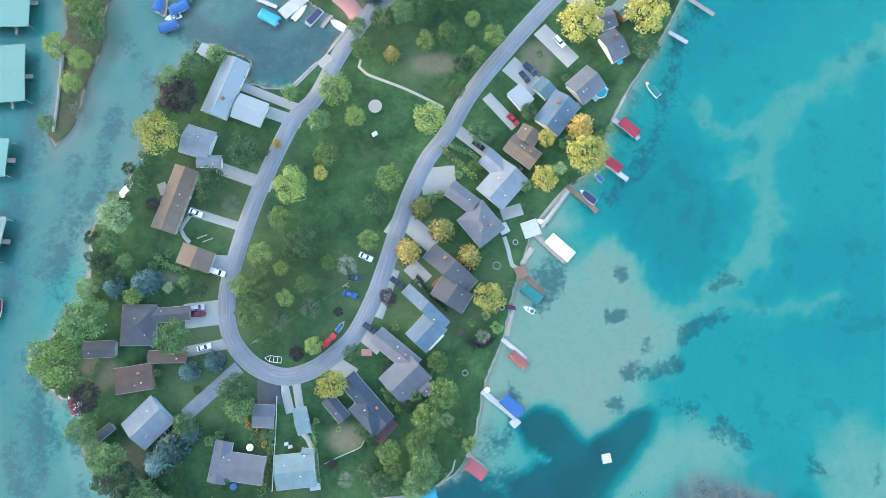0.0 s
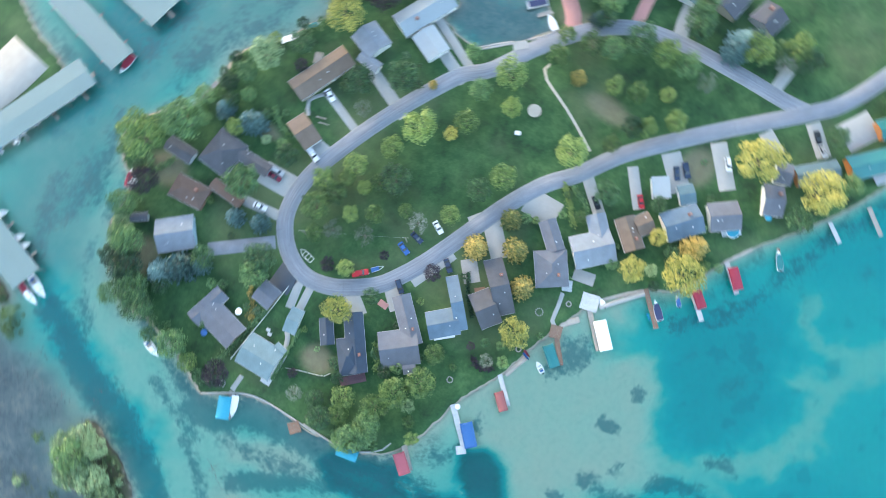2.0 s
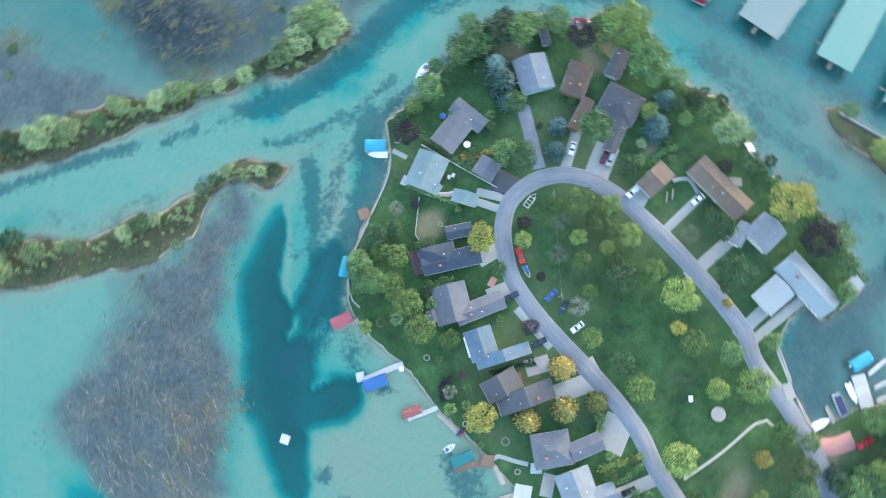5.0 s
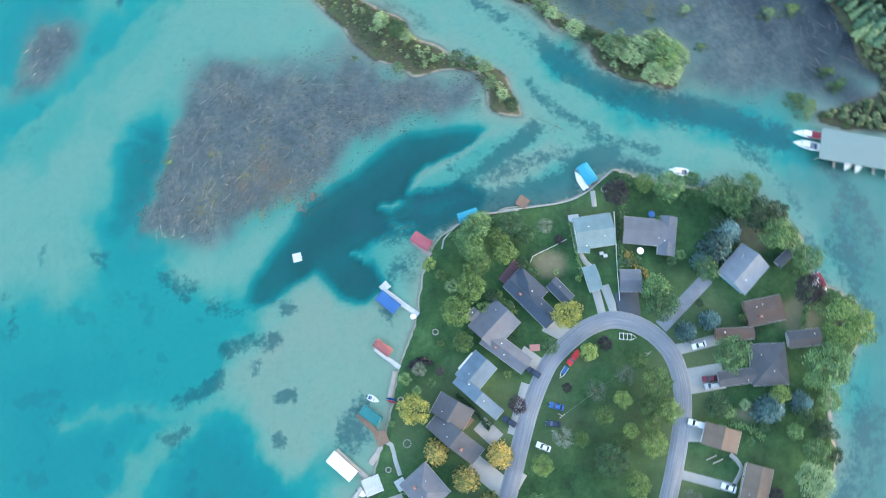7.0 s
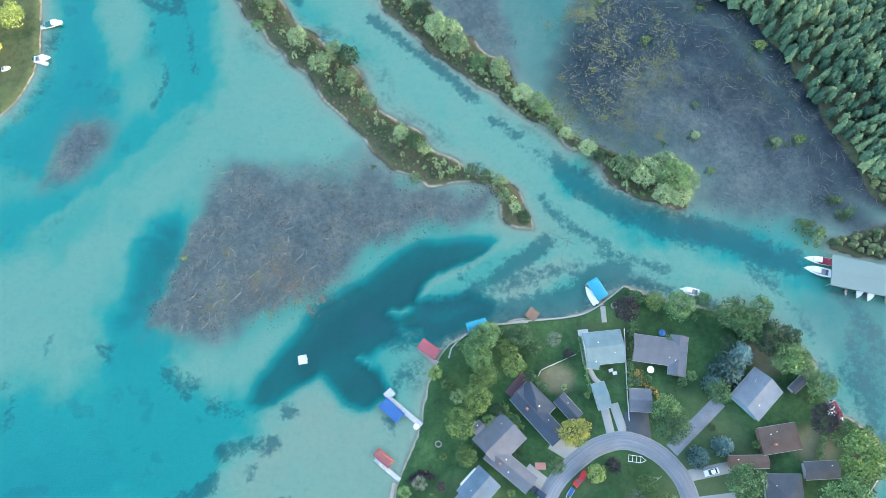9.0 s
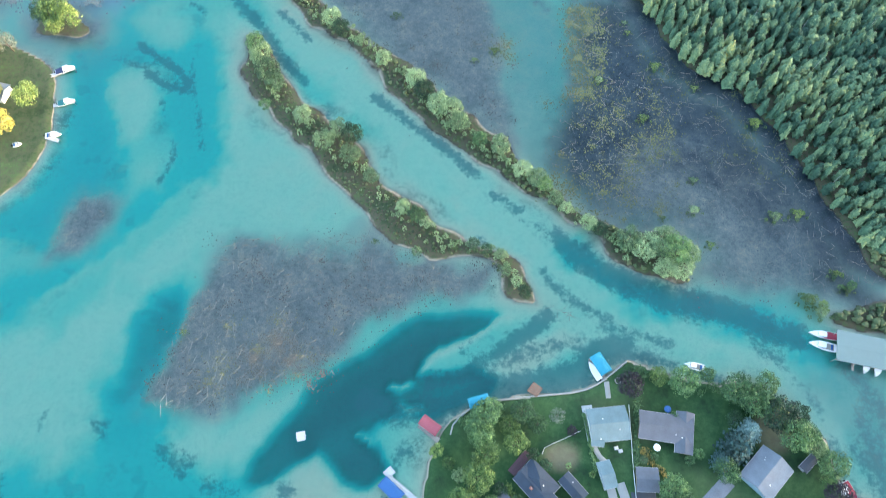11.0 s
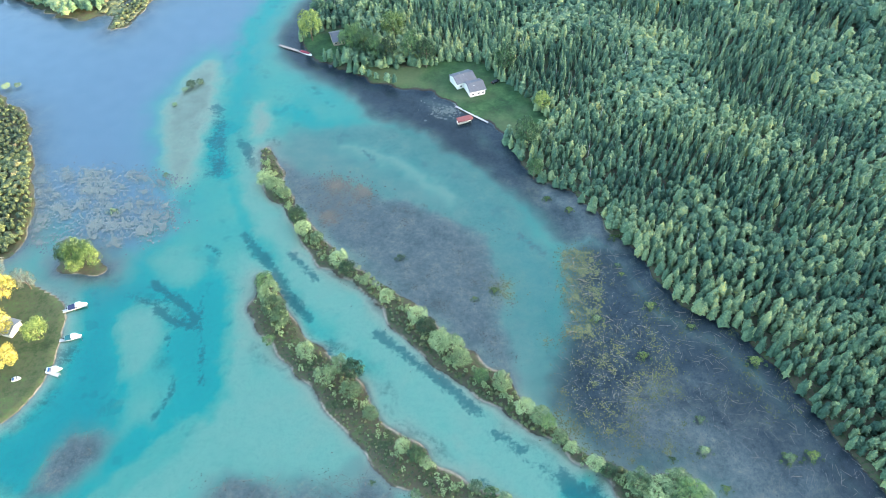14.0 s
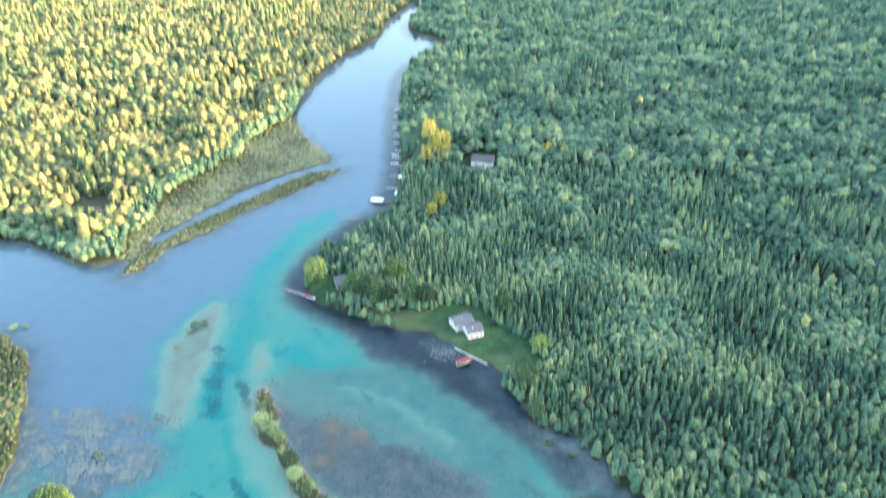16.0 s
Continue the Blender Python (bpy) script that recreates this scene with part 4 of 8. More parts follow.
WORDS = {
    "green": "leafy green deciduous tree standing on grass",
    "lime": "light green broadleaf tree with rounded crown",
    "yellow": "dense rounded yellow tree, autumn and sun in its leaf colour",
    "orange": "conifer beside a house, sun-orange painted on its tips",
    "purple": "dark purple-leaved ornamental tree on a lawn",
    "blue": "blue-green spruce with whorled branches",
    "willow": "pale green willow shrub",
    "pale": "thin grey-green tree with sparse leaves",
}


def cards(centres, normals, size, rng, droop=0.0):
    """Small bent leaf clumps, two triangles each, at centres facing about along normals."""
    n = len(centres)
    nv = normals + rng.normal(0, 0.35, (n, 3))
    nv /= np.linalg.norm(nv, axis=1, keepdims=True)
    u = np.cross(nv, rng.normal(0, 1, (n, 3)))
    u /= np.linalg.norm(u, axis=1, keepdims=True) + 1e-9
    v = np.cross(nv, u)
    s = size * rng.uniform(0.6, 1.35, (n, 1))
    a, b = centres - u * s, centres + u * s
    c, d = centres + v * s * 0.8 + nv * s * 0.25, centres - v * s * 0.8 - nv * s * 0.25 - np.array([0, 0, droop]) * s
    vs = np.stack([a, d, b, c], 1).reshape(-1, 3)
    i = np.arange(n)[:, None] * 4
    return vs, np.concatenate([i + [0, 1, 2], i + [0, 2, 3]], 1).reshape(-1, 3)


def crown_arrays(kind, seed, level=2):
    """Leaves of a crown of radius 1 with its middle at about height 1.1."""
    rng = np.random.default_rng(seed)
    pts, nor = [], []
    if kind in ("orange", "blue"):
        whorls = 17
        for w in range(whorls):
            f = w / (whorls - 1)
            r, z = 1.0 * (1 - f) ** 0.8 + 0.05, 0.25 + 2.0 * f
            arms = max(5, int(17 * (1 - f) + 3))
            off = rng.uniform(0, 6.28)
            for k in range(arms):
                an, rr = off + 6.28 * k / arms + rng.normal(0, 0.12), r * rng.uniform(0.75, 1.1)
                m = max(2, int(14 * rr))
                q = np.linspace(0.25, 1, m) * rr
                pts.append(np.column_stack([np.cos(an) * q, np.sin(an) * q, z - 0.22 * q * q + 0.06 * q]) + rng.normal(0, 0.04, (m, 3)))
                nor.append(np.tile([0.35 * np.cos(an), 0.35 * np.sin(an), 0.9], (m, 1)))
        pts, nor = np.concatenate(pts), np.concatenate(nor)
        return cards(pts, nor, 0.075, rng, 0.3)
    lobes, m, size = (11, 26, 0.10) if level < 0 else ((16, 44, 0.07), (24, 72, 0.05), (34, 80, 0.042))[level] if kind != "pale" else (20, 60, 0.036)
    for k in range(lobes):
        t = 1 - 1.45 * (k + 0.5) / lobes
        an = k * 2.39996 + rng.normal(0, 0.25)
        flat = math.sqrt(max(0.0, 1 - t * t))
        c = np.array([math.cos(an) * flat * 0.70, math.sin(an) * flat * 0.70, 1.05 + 0.66 * t]) * rng.uniform(0.86, 1.12)
        d = rng.normal(0, 1, (m, 3))
        d /= np.linalg.norm(d, axis=1, keepdims=True)
        d[:, 2] = np.where(d[:, 2] < -0.3, -d[:, 2], d[:, 2])
        pts.append(c + d * rng.uniform(0.2, 0.34) * rng.uniform(0.7, 1.1, (m, 1)))
        nor.append(d)
    pts, nor = np.concatenate(pts), np.concatenate(nor)
    return cards(pts, nor, size, rng)


def trunk_bmesh(seed, height=1.3, base=0.055):
    """A tapered, slightly crooked trunk with five limbs."""
    rng = random.Random(seed)
    bm = bmesh.new()

    def limb(a, b, ra, rb, n=6):
        d = (Vector(b) - Vector(a))
        q = d.to_track_quat("Z", "Y").to_matrix()
        rings = []
        for c, r in ((a, ra), (b, rb)):
            rings.append([bm.verts.new(Vector(c) + q @ Vector((r * math.cos(6.283 * i / n), r * math.sin(6.283 * i / n), 0))) for i in range(n)])
        for i in range(n):
            bm.faces.new((rings[0][i], rings[0][(i + 1) % n], rings[1][(i + 1) % n], rings[1][i]))
        bm.faces.new(rings[1])

    k = (rng.uniform(-0.04, 0.04), rng.uniform(-0.04, 0.04), height * 0.5)
    limb((0, 0, -0.05), k, base, base * 0.75)
    limb(k, (k[0] * 1.5, k[1] * 1.5, height), base * 0.75, base * 0.3)
    for i in range(5):
        an, h = i * 1.26 + rng.uniform(-0.3, 0.3), rng.uniform(0.4, 0.75) * height
        limb((k[0], k[1], h), (0.55 * math.cos(an), 0.55 * math.sin(an), h + rng.uniform(0.25, 0.5)), base * 0.5, base * 0.15, 5)
    return bm


MASTERS, STOOD = {}, []


def tree(kind, x, y, r, z=0.9, squat=1.0, name="tree", group="garden and park trees", label=""):
    """Stands a tree of crown radius r at x, y, unless one stands there already."""
    r *= 1.08
    for ox, oy, orr in STOOD:
        if (x - ox) ** 2 + (y - oy) ** 2 < ((0.2 if name == "shrub" else 0.3) * (r + orr)) ** 2:
            return
    STOOD.append((x, y, r))
    rng = random.Random(int(x * 31 + y * 17))
    tall = (1.35 if kind in ("blue", "orange") else 1.0) * squat * rng.uniform(0.9, 1.15)
    spot, size = pose(x, y, z, 0, 0, rng.uniform(0, 360)), (r, r * rng.uniform(0.9, 1.1), r * tall)
    level = 2 if r > 2.8 else 1 if r > 1.5 else 0
    key = (kind, rng.randrange(3), level, name, label)
    if key in MASTERS:
        old = MASTERS[key].scale
        copy_thing(MASTERS[key], spot @ Matrix.Diagonal((size[0] / old[0], size[1] / old[1], size[2] / old[2], 1)))
        return
    ob = thing(name, spot @ Matrix.Diagonal((*size, 1)), label or WORDS[kind], "shrub" if name == "shrub" else "tree", group)
    MASTERS[key] = ob
    seed = hash_of(kind) + key[1] * 13 + level * 5
    part("trunk", trunk_bmesh(seed, 1.3 if kind not in ("blue", "orange") else 2.1), BARK, ob)
    vs, ts = crown_arrays(kind, seed, level)
    c = new("crown", quick_mesh("crown", vs, ts, LEAVES[kind]))
    c.parent = ob


def hash_of(word):
    return sum(ord(ch) * (i + 3) for i, ch in enumerate(word))


PARK_A = [(14.1, -113.6, 4.3), (20.6, -110.9, 4.3), (29.4, -109.1, 3.3), (27.5, -100.8, 3.9), (6.4, -103.1, 3.5), (-1.2, -105.0, 3.9), (-9.7, -111.1, 2.9), (-16.8, -104.3, 3.9), (-10.2, -96.8, 3.5), (-6.2, -94.3, 3.8), (-3.7, -85.9, 3.1), (36.2, -85.7, 5.4), (29.8, -77.2, 3.6), (5.4, -75.7, 5.3), (39.3, -64.4, 4.3)]
PARK_B = [(50.5, -53.4, 6.0), (54.2, -43.5, 4.1), (18.7, -56.0, 4.5), (46.7, -35.2, 5.2), (25.7, -36.1, 3.3), (60.3, -26.7, 3.0), (53.7, -27.5, 2.6), (38.3, -29.0, 2.6), (45.9, -22.2, 3.1), (60.5, -20.3, 4.0), (62.5, -13.1, 4.8), (43.1, -2.6, 2.9)]
for k, (x, y, r) in enumerate(PARK_A + PARK_B):
    tree("green" if k % 9 == 0 else "lime", x, y, r)
for x, y, r in [(41.8, -76.4, 4.0), (22.8, -48.2, 4.1), (54.2, -10.3, 3.3), (32.5, -28.0, 3.3)]:
    tree("pale" if r < 3.5 else "green", x, y, r, squat=0.9)
for x, y, r in [(41.4, -58.6, 2.6), (-12.6, -16.7, 4.8), (-33.0, -69.0, 3.0), (-45.3, -62.0, 6.4), (-31.7, -55.1, 4.5), (-45.4, -107.1, 7.7), (-66.5, -109.6, 6.9), (36.8, 9.5, 4.7), (93.4, -71.4, 7.2)]:
    tree("yellow", x, y, r)
for x, y, r in [(8.6, -46.8, 3.4), (1.9, -39.2, 4.1), (12.9, -32.4, 4.1), (-6.6, -30.4, 3.7), (-44.3, -72.8, 4.2), (17.9, -99.7, 2.5), (56.6, -69.8, 1.5)]:
    tree("orange", x, y, r, squat=0.85)
for x, y, r in [(35.6, -13.2, 1.8), (48.7, -0.2, 2.5), (19.3, -17.5, 3.1), (-4.0, -5.7, 1.6), (37.2, 34.0, 1.8), (87.7, -84.8, 6.1), (96.3, -49.4, 2.4), (113.7, 12.6, 5.0)]:
    tree("purple", x, y, r, squat=0.9)
tree("willow", 106.7, -44.9, 5.4, label="tall grey-green willow by the channel bank")
for x, y, r in [(108.1, -22.3, 3.3), (98.7, -23.6, 4.0), (95.9, -24.8, 3.3), (82.9, 4.8, 3.3), (74.9, 1.8, 3.3), (82.2, 23.8, 3.2), (86.9, 27.9, 5.0), (91.5, 32.9, 4.3)]:
    tree("blue", x, y, r, squat=0.8 if r > 4.5 else 0.7)
for x, y, r in [(44.2, -14.6, 3.3), (32.8, 38.6, 2.7), (70.3, -48.7, 3.0), (-10.5, -4.7, 2.4)]:
    tree("pale", x, y, r)
YARD_A = [(-11.6, -71.3, 4.2), (-1.8, -64.4, 1.7), (-8.8, -60.4, 2.3), (-27.3, -78.2, 2.8), (-66.8, -99.6, 4.6), (31.1, -0.1, 2.9), (3.9, 3.0, 3.3), (2.3, 12.6, 5.0), (7.3, 20.0, 4.8), (9.5, 26.8, 4.5), (21.8, 39.6, 4.2), (19.2, 30.4, 3.9), (7.9, 36.0, 4.4), (13.8, 16.8, 2.3), (-15.1, -7.3, 2.2), (-7.1, -9.2, 1.6), (-1.6, 24.7, 2.1), (-5.4, 28.2, 2.5), (19.1, 13.6, 2.0), (24.4, 26.9, 2.1)]
YARD_B = [(83.9, -95.8, 4.2), (76.4, -99.6, 3.5), (91.4, -92.0, 3.5), (65.1, -64.5, 5.3), (76.1, -55.2, 4.9), (100.2, -55.3, 4.1), (109.5, -36.7, 3.7), (111.9, -30.3, 3.3), (104.2, -30.7, 2.6), (80.5, -21.2, 4.0), (114.5, -11.3, 6.9), (121.4, 1.0, 7.8), (114.5, 22.1, 4.3), (86.3, -5.8, 5.8), (67.0, 10.7, 5.4), (65.4, 15.9, 4.7), (82.6, 21.2, 3.9), (104.3, 30.8, 5.3), (100.5, 37.3, 5.7), (95.4, -29.1, 1.8)]
YARD_C = [(72.9, 48.0, 4.8), (65.9, 50.3, 3.3), (59.7, 51.5, 2.6), (88.9, 45.5, 4.8), (94.1, 41.7, 5.1), (102.1, 38.0, 5.1), (107.9, 30.8, 4.7), (21.7, 41.5, 5.1), (9.9, 38.8, 4.8), (8.8, 32.4, 4.5), (81.4, 50.6, 2.6), (99.7, 47.5, 3.7), (69.9, 38.0, 1.5), (75.5, 26.4, 1.8)]
for k, (x, y, r) in enumerate(YARD_A + YARD_B + YARD_C):
    tree("lime" if k in (2, 6, 7, 8, 9, 11, 16, 17, 31, 41) else "green", x, y, r)
for x, y, r in [(55.9, 47.5, 4.4), (33.4, 38.8, 3.3), (37.5, 33.3, 2.4)]:
    tree("purple", x, y, r)
ROAD_TREES = [(7.9, -120.1, 5.4), (-1.5, -121.3, 5.0), (-9.3, -122.0, 4.6), (-17.8, -121.3, 3.8), (-4.6, -137.5, 5.4), (-25.3, -139.9, 5.7), (-33.0, -145.3, 4.2), (-62.6, -129.7, 3.8), (-74.7, -119.2, 3.7)]
BASE_TREES = [(-87.2, -150.2, 7.6), (-78.7, -151.9, 5.8), (-87.7, -161.4, 6.9), (-71.9, -151.2, 4.6), (-75.0, -120.2, 4.5), (-93.0, -141.9, 5.7), (-62.4, -130.6, 3.8), (-40.5, -146.2, 4.6), (-96.7, -133.9, 3.8)]
LAGOON_TREES = [(22.1, -121.7, 3.6), (23.1, -127.2, 4.5), (31.1, -131.7, 4.3), (41.7, -130.3, 4.5), (43.2, -123.9, 3.3), (-6.6, -135.1, 3.9), (51.6, -86.1, 2.8)]
for k, (x, y, r) in enumerate(ROAD_TREES + BASE_TREES + LAGOON_TREES):
    tree(("green", "lime", "green", "pale")[k % 4] if k < 4 else ("green", "lime")[k % 5 == 0], x, y, r)
for x, y, r in [(-19.8, -136.5, 3.9), (-27.1, -139.7, 3.9)]:
    tree("blue", x, y, r, squat=0.8)
for x, y, r in [(119.8, -116.2, 6.2), (129.7, -103.2, 4.6), (121.7, -99.0, 3.9), (125.1, -91.1, 3.5), (122.7, -82.1, 2.7), (132.9, -77.4, 3.0), (118.4, -108.6, 4.7), (123.0, -121.4, 5.9)]:
    tree("pale" if r < 3 else ("lime" if int(x) % 2 else "green"), x, y, r, z=0.5, group="trees on the marina bank")

for k, (x, y, r) in enumerate([(49.8, -127.8, 5.4), (32.5, -135.4, 5.3), (25.9, -130.9, 4.6), (45.6, -132.9, 5.4), (44.7, -148.2, 5.8), (50.0, -140.4, 5.4), (-4.6, -136.8, 4.5), (-2.9, -145.2, 3.8), (35.4, -157.9, 4.2), (42.6, -124.1, 2.7)]):
    tree("lime" if k in (1, 6) else "green", x, y, r)
for x, y, r in [(24.0, -120.7, 2.7), (-19.5, -139.7, 4.8), (-22.6, -143.1, 4.8)]:
    tree("blue", x, y, r, squat=0.8)
for x, y, r in [(-36.1, -147.9, 5.3), (-35.9, -141.7, 3.8), (-25.9, -179.3, 5.0), (-24.9, -141.1, 3.8)]:
    tree("pale" if r < 4 else "lime", x, y, r)
for k, (x, y, r) in enumerate([(115.7, -21.9, 3.6), (101.0, -19.2, 3.2), (113.5, -31.8, 4.6), (108.4, -38.5, 3.9), (95.8, -24.7, 2.5), (107.7, -25.8, 2.8), (58.0, -5.9, 3.2), (63.3, -11.8, 3.6), (66.2, -22.0, 3.9), (52.4, -17.9, 2.9), (60.3, -31.7, 4.2), (50.8, -31.6, 3.2)]):
    tree(("green", "lime", "green")[k % 3] if k < 6 else "lime", x, y, r)
for k, (x, y, r) in enumerate([(46.2, -143.7, 4.9), (46.7, -129.3, 3.8), (40.9, -144, 4.2), (34.9, -134, 4.6), (26.1, -133.9, 4.2), (26.4, -139.9, 3.8), (44.9, -121.4, 2.5), (32.4, -161.7, 3.8), (30.1, -151.2, 3.4), (28, -127.4, 3.4), (29.8, -155.9, 3.0), (19.1, -157.2, 3.0), (53.6, -133, 3.0), (42.8, -151.1, 3.4), (-3.4, -144.3, 3.8), (-3.7, -138.4, 3.0)]):
    tree("lime" if k in (3, 14) else "green", x, y, r)
# bushes and trees behind the boat sheds
for k, (x, y, r) in enumerate([(178.2, 71.3, 2.7), (171.9, 68.8, 3.0), (174.1, 62.4, 2.3), (166.9, 74.5, 3.0), (162.4, 80.9, 3.0), (163, 69.9, 2.5), (166.5, 63.8, 1.9), (169.8, 61.2, 2.1), (157.1, 75.9, 2.5), (154.1, 82.7, 2.3), (162, 64.3, 1.7), (172.2, 77.3, 2.7), (155.9, 70, 1.7), (150.3, 68.4, 1.5), (127.9, 69.8, 1.5), (124.6, 73.9, 1.7), (143.3, 72.5, 1.3), (135.6, 80.8, 1.7), (132, 80.5, 1.1), (130.6, 84.3, 0.9), (133.5, 85, 0.9)]):
    tree("lime" if k % 5 == 0 else "green", x, y, r, z=0.4, group="trees behind the boat sheds", label="bushy green tree on the bank behind a boat shed")
# garden shrubs
SHRUBS_A = [(111.4, -15.9, 2.6), (120.0, 10.0, 2.2), (111.9, 27.6, 3.2), (107.8, 37.9, 3.9), (97.9, 40.6, 3.5), (88.3, 36.5, 2.8), (120.0, -6.1, 2.7), (96.2, -91.1, 2.3), (105.3, -61.8, 2.3), (109.6, -52.3, 2.3), (116.4, -39.1, 2.2), (116.9, -32.6, 1.9), (90.6, -21.9, 1.8), (85.1, -23.7, 2.2), (93.2, 5.1, 1.6), (80.3, 10.6, 1.4), (72.7, 24.7, 1.8), (58.5, 24.9, 1.6), (28.2, 23.7, 2.0), (17.7, 35.9, 3.5), (12.4, 41.4, 3.5), (26.5, 36.1, 3.2), (1.5, 21.0, 2.3), (11.2, 13.5, 2.2)]
SHRUBS_B = [(-3.3, 3.1, 1.4), (-11.7, -11.1, 1.5), (-20.2, -20.9, 1.3), (-37.2, -59.0, 2.3), (-39.4, -67.7, 2.3), (-50.8, -70.3, 1.9), (-40.8, -55.1, 1.9), (-54.7, -72.2, 1.5), (-19.2, -50.8, 1.7), (-25.8, -53.5, 2.1), (2.1, -51.2, 1.5), (4.9, -49.9, 1.9), (-3.9, -57.7, 1.5), (-14.7, -55.6, 1.1), (-21.6, -68.0, 1.5), (-36.2, -80.4, 1.5), (-40.4, -90.2, 1.5), (-32.1, -99.4, 1.3), (-43.7, -80.3, 1.5), (10.8, -22.4, 1.3), (17.3, -7.9, 1.3), (19.2, 2.8, 1.3), (6.7, 6.5, 1.3), (28.2, 13.2, 1.4), (39.9, 11.3, 1.4), (42.5, 20.9, 1.1), (35.4, 23.6, 1.1), (62.0, 25.8, 1.4), (82.6, -29.2, 1.9), (91.0, -33.1, 1.5), (80.5, -51.7, 1.9), (74.1, -55.4, 1.7), (60.2, -66.7, 1.7), (69.8, -72.7, 1.5), (64.1, -72.6, 1.1)]
for k, (x, y, r) in enumerate(SHRUBS_A + SHRUBS_B):
    tree(("green", "green", "willow", "green", "lime")[k % 5], x, y, r, squat=0.75, name="shrub", group="garden shrubs", label="bushy green garden shrub beside a lawn")

# shrubs of the spits, the isle and the marsh
SPIT_A = [(-75.7, 186.2, 3.3), (-72.4, 178.7, 4.2), (-69.1, 171.4, 4.1), (-66.4, 167.1, 3.2), (-69.7, 157.6, 2.0), (-54.7, 152.0, 3.1), (-46.0, 140.3, 3.4), (-41.0, 145.3, 3.0), (-35.5, 142.6, 3.5), (-36.0, 134.0, 3.4), (-28.2, 125.5, 2.5), (-16.5, 112.7, 2.4), (-11.5, 109.3, 2.8), (-8.5, 106.5, 2.0), (-11.7, 96.0, 1.7), (8.1, 98.4, 2.0), (12.8, 96.2, 1.7), (17.5, 94.1, 1.9), (19.1, 88.1, 1.9), (22.6, 84.1, 1.9), (25.1, 80.2, 2.2)]
SPIT_B = [(-85.4, 248.8, 3.7), (-79.4, 243.1, 3.7), (-75.0, 239.3, 2.6), (-66.8, 223.1, 3.5), (-63.5, 216.1, 3.0), (-56.8, 211.0, 2.5), (-46.0, 197.8, 3.4), (-42.1, 193.0, 3.1), (-34.6, 186.8, 2.1), (-24.9, 177.6, 2.8), (-12.1, 167.4, 3.4), (-8.7, 161.8, 3.4), (-3.2, 154.9, 4.0), (1.2, 152.2, 4.0), (4.4, 146.9, 3.5), (11.7, 140.4, 2.6), (18.9, 136.6, 3.4), (26.7, 126.8, 2.9), (31.5, 123.2, 2.9), (34.4, 120.8, 2.5), (37.9, 115.1, 2.4), (41.5, 111.7, 2.0), (48.7, 105.1, 2.8), (52.4, 103.3, 2.4), (61.2, 97.5, 3.9), (66.7, 95.3, 4.3), (72.6, 96.3, 4.7), (76.8, 93.1, 4.6), (81.3, 92.1, 3.5), (78.4, 87.1, 3.8), (72.8, 87.2, 3.4)]
MARSH_SHRUBS = [(72.0, 195.4, 1.3), (72.9, 190.7, 1.2), (95.4, 163.1, 1.5), (46.7, 237.6, 1.0), (55.8, 230.3, 1.1), (73.4, 211.9, 1.4), (59.0, 167.6, 1.8), (81.4, 173.4, 2.1), (74.0, 149.7, 2.0), (88.9, 122.9, 1.6), (101.7, 172.3, 3.0), (115.4, 146.3, 2.6), (115.3, 107.4, 2.4), (123.5, 108.3, 2.4), (91.2, 97.2, 1.6), (87.4, 110.7, 2.0), (75.9, 108.1, 1.2), (120.3, 76.1, 2.9), (123.4, 71.5, 2.6), (134.3, 79.7, 1.9), (131.6, 85.5, 1.9), (73.4, 211.5, 2.0), (46.3, 236.6, 1.5), (55.8, 229.1, 1.5), (-20.2, 201.8, 1.7), (19.2, 182.9, 1.6), (10.9, 178.7, 1.2), (-154.1, 232.8, 1.8), (-90.2, 68.8, 1.1), (-26.5, 101.2, 1.0)]
BAR_SHRUBS = [(-140.1, 330.2, 3.9), (-135.8, 333.4, 2.9), (-145.5, 313.6, 1.9), (-135.8, 257.2, 1.9), (-142.8, 326.4, 2.2), (-243.8, 332.2, 3.2), (-237.8, 333.2, 2.6)]
for x, y, r in BAR_SHRUBS:
    tree("willow", x, y, r * 0.8, z=-0.1, squat=0.6, name="shrub", group="shrubs on the sandbar", label="low green shrub on a pale sandbar")
ISLE = [(-163.0, 203.3, 4.4), (-157.8, 202.2, 4.9), (-152.3, 199.9, 4.1), (-158.4, 197.5, 3.4)]
for k, (x, y, r) in enumerate(SPIT_A + SPIT_B):
    tree("willow" if k % 4 else "green", x, y, r * 1.2, z=0.45, squat=0.95, name="shrub", group="shrubs along the sand spits", label="willow shrub on a narrow sand spit")


def thicket(name, spots, kind, label, tall=1.0):
    """Many small leafy clumps past counting, as one mesh. Spots: x, y, radius, height of the ground."""
    V, F, n = [], [], 0
    rng = np.random.default_rng(len(spots))
    shapes = [crown_arrays(kind, 300 + k, -1) for k in range(4)]
    for x, y, r, z in spots:
        vs, ts = shapes[rng.integers(0, 4)]
        an = rng.uniform(0, 6.28)
        c, s = math.cos(an), math.sin(an)
        h = r * tall * rng.uniform(0.75, 1.3)
        V.append(np.column_stack([(vs[:, 0] * c - vs[:, 1] * s) * r + x, (vs[:, 0] * s + vs[:, 1] * c) * r + y, (vs[:, 2] - 0.2) * h + z]))
        F.append(ts + n)
        n += len(vs)
    return tagged(new(name, quick_mesh(name, np.concatenate(V), np.concatenate(F), LEAVES[kind])), label, "thicket", kind="stuff")


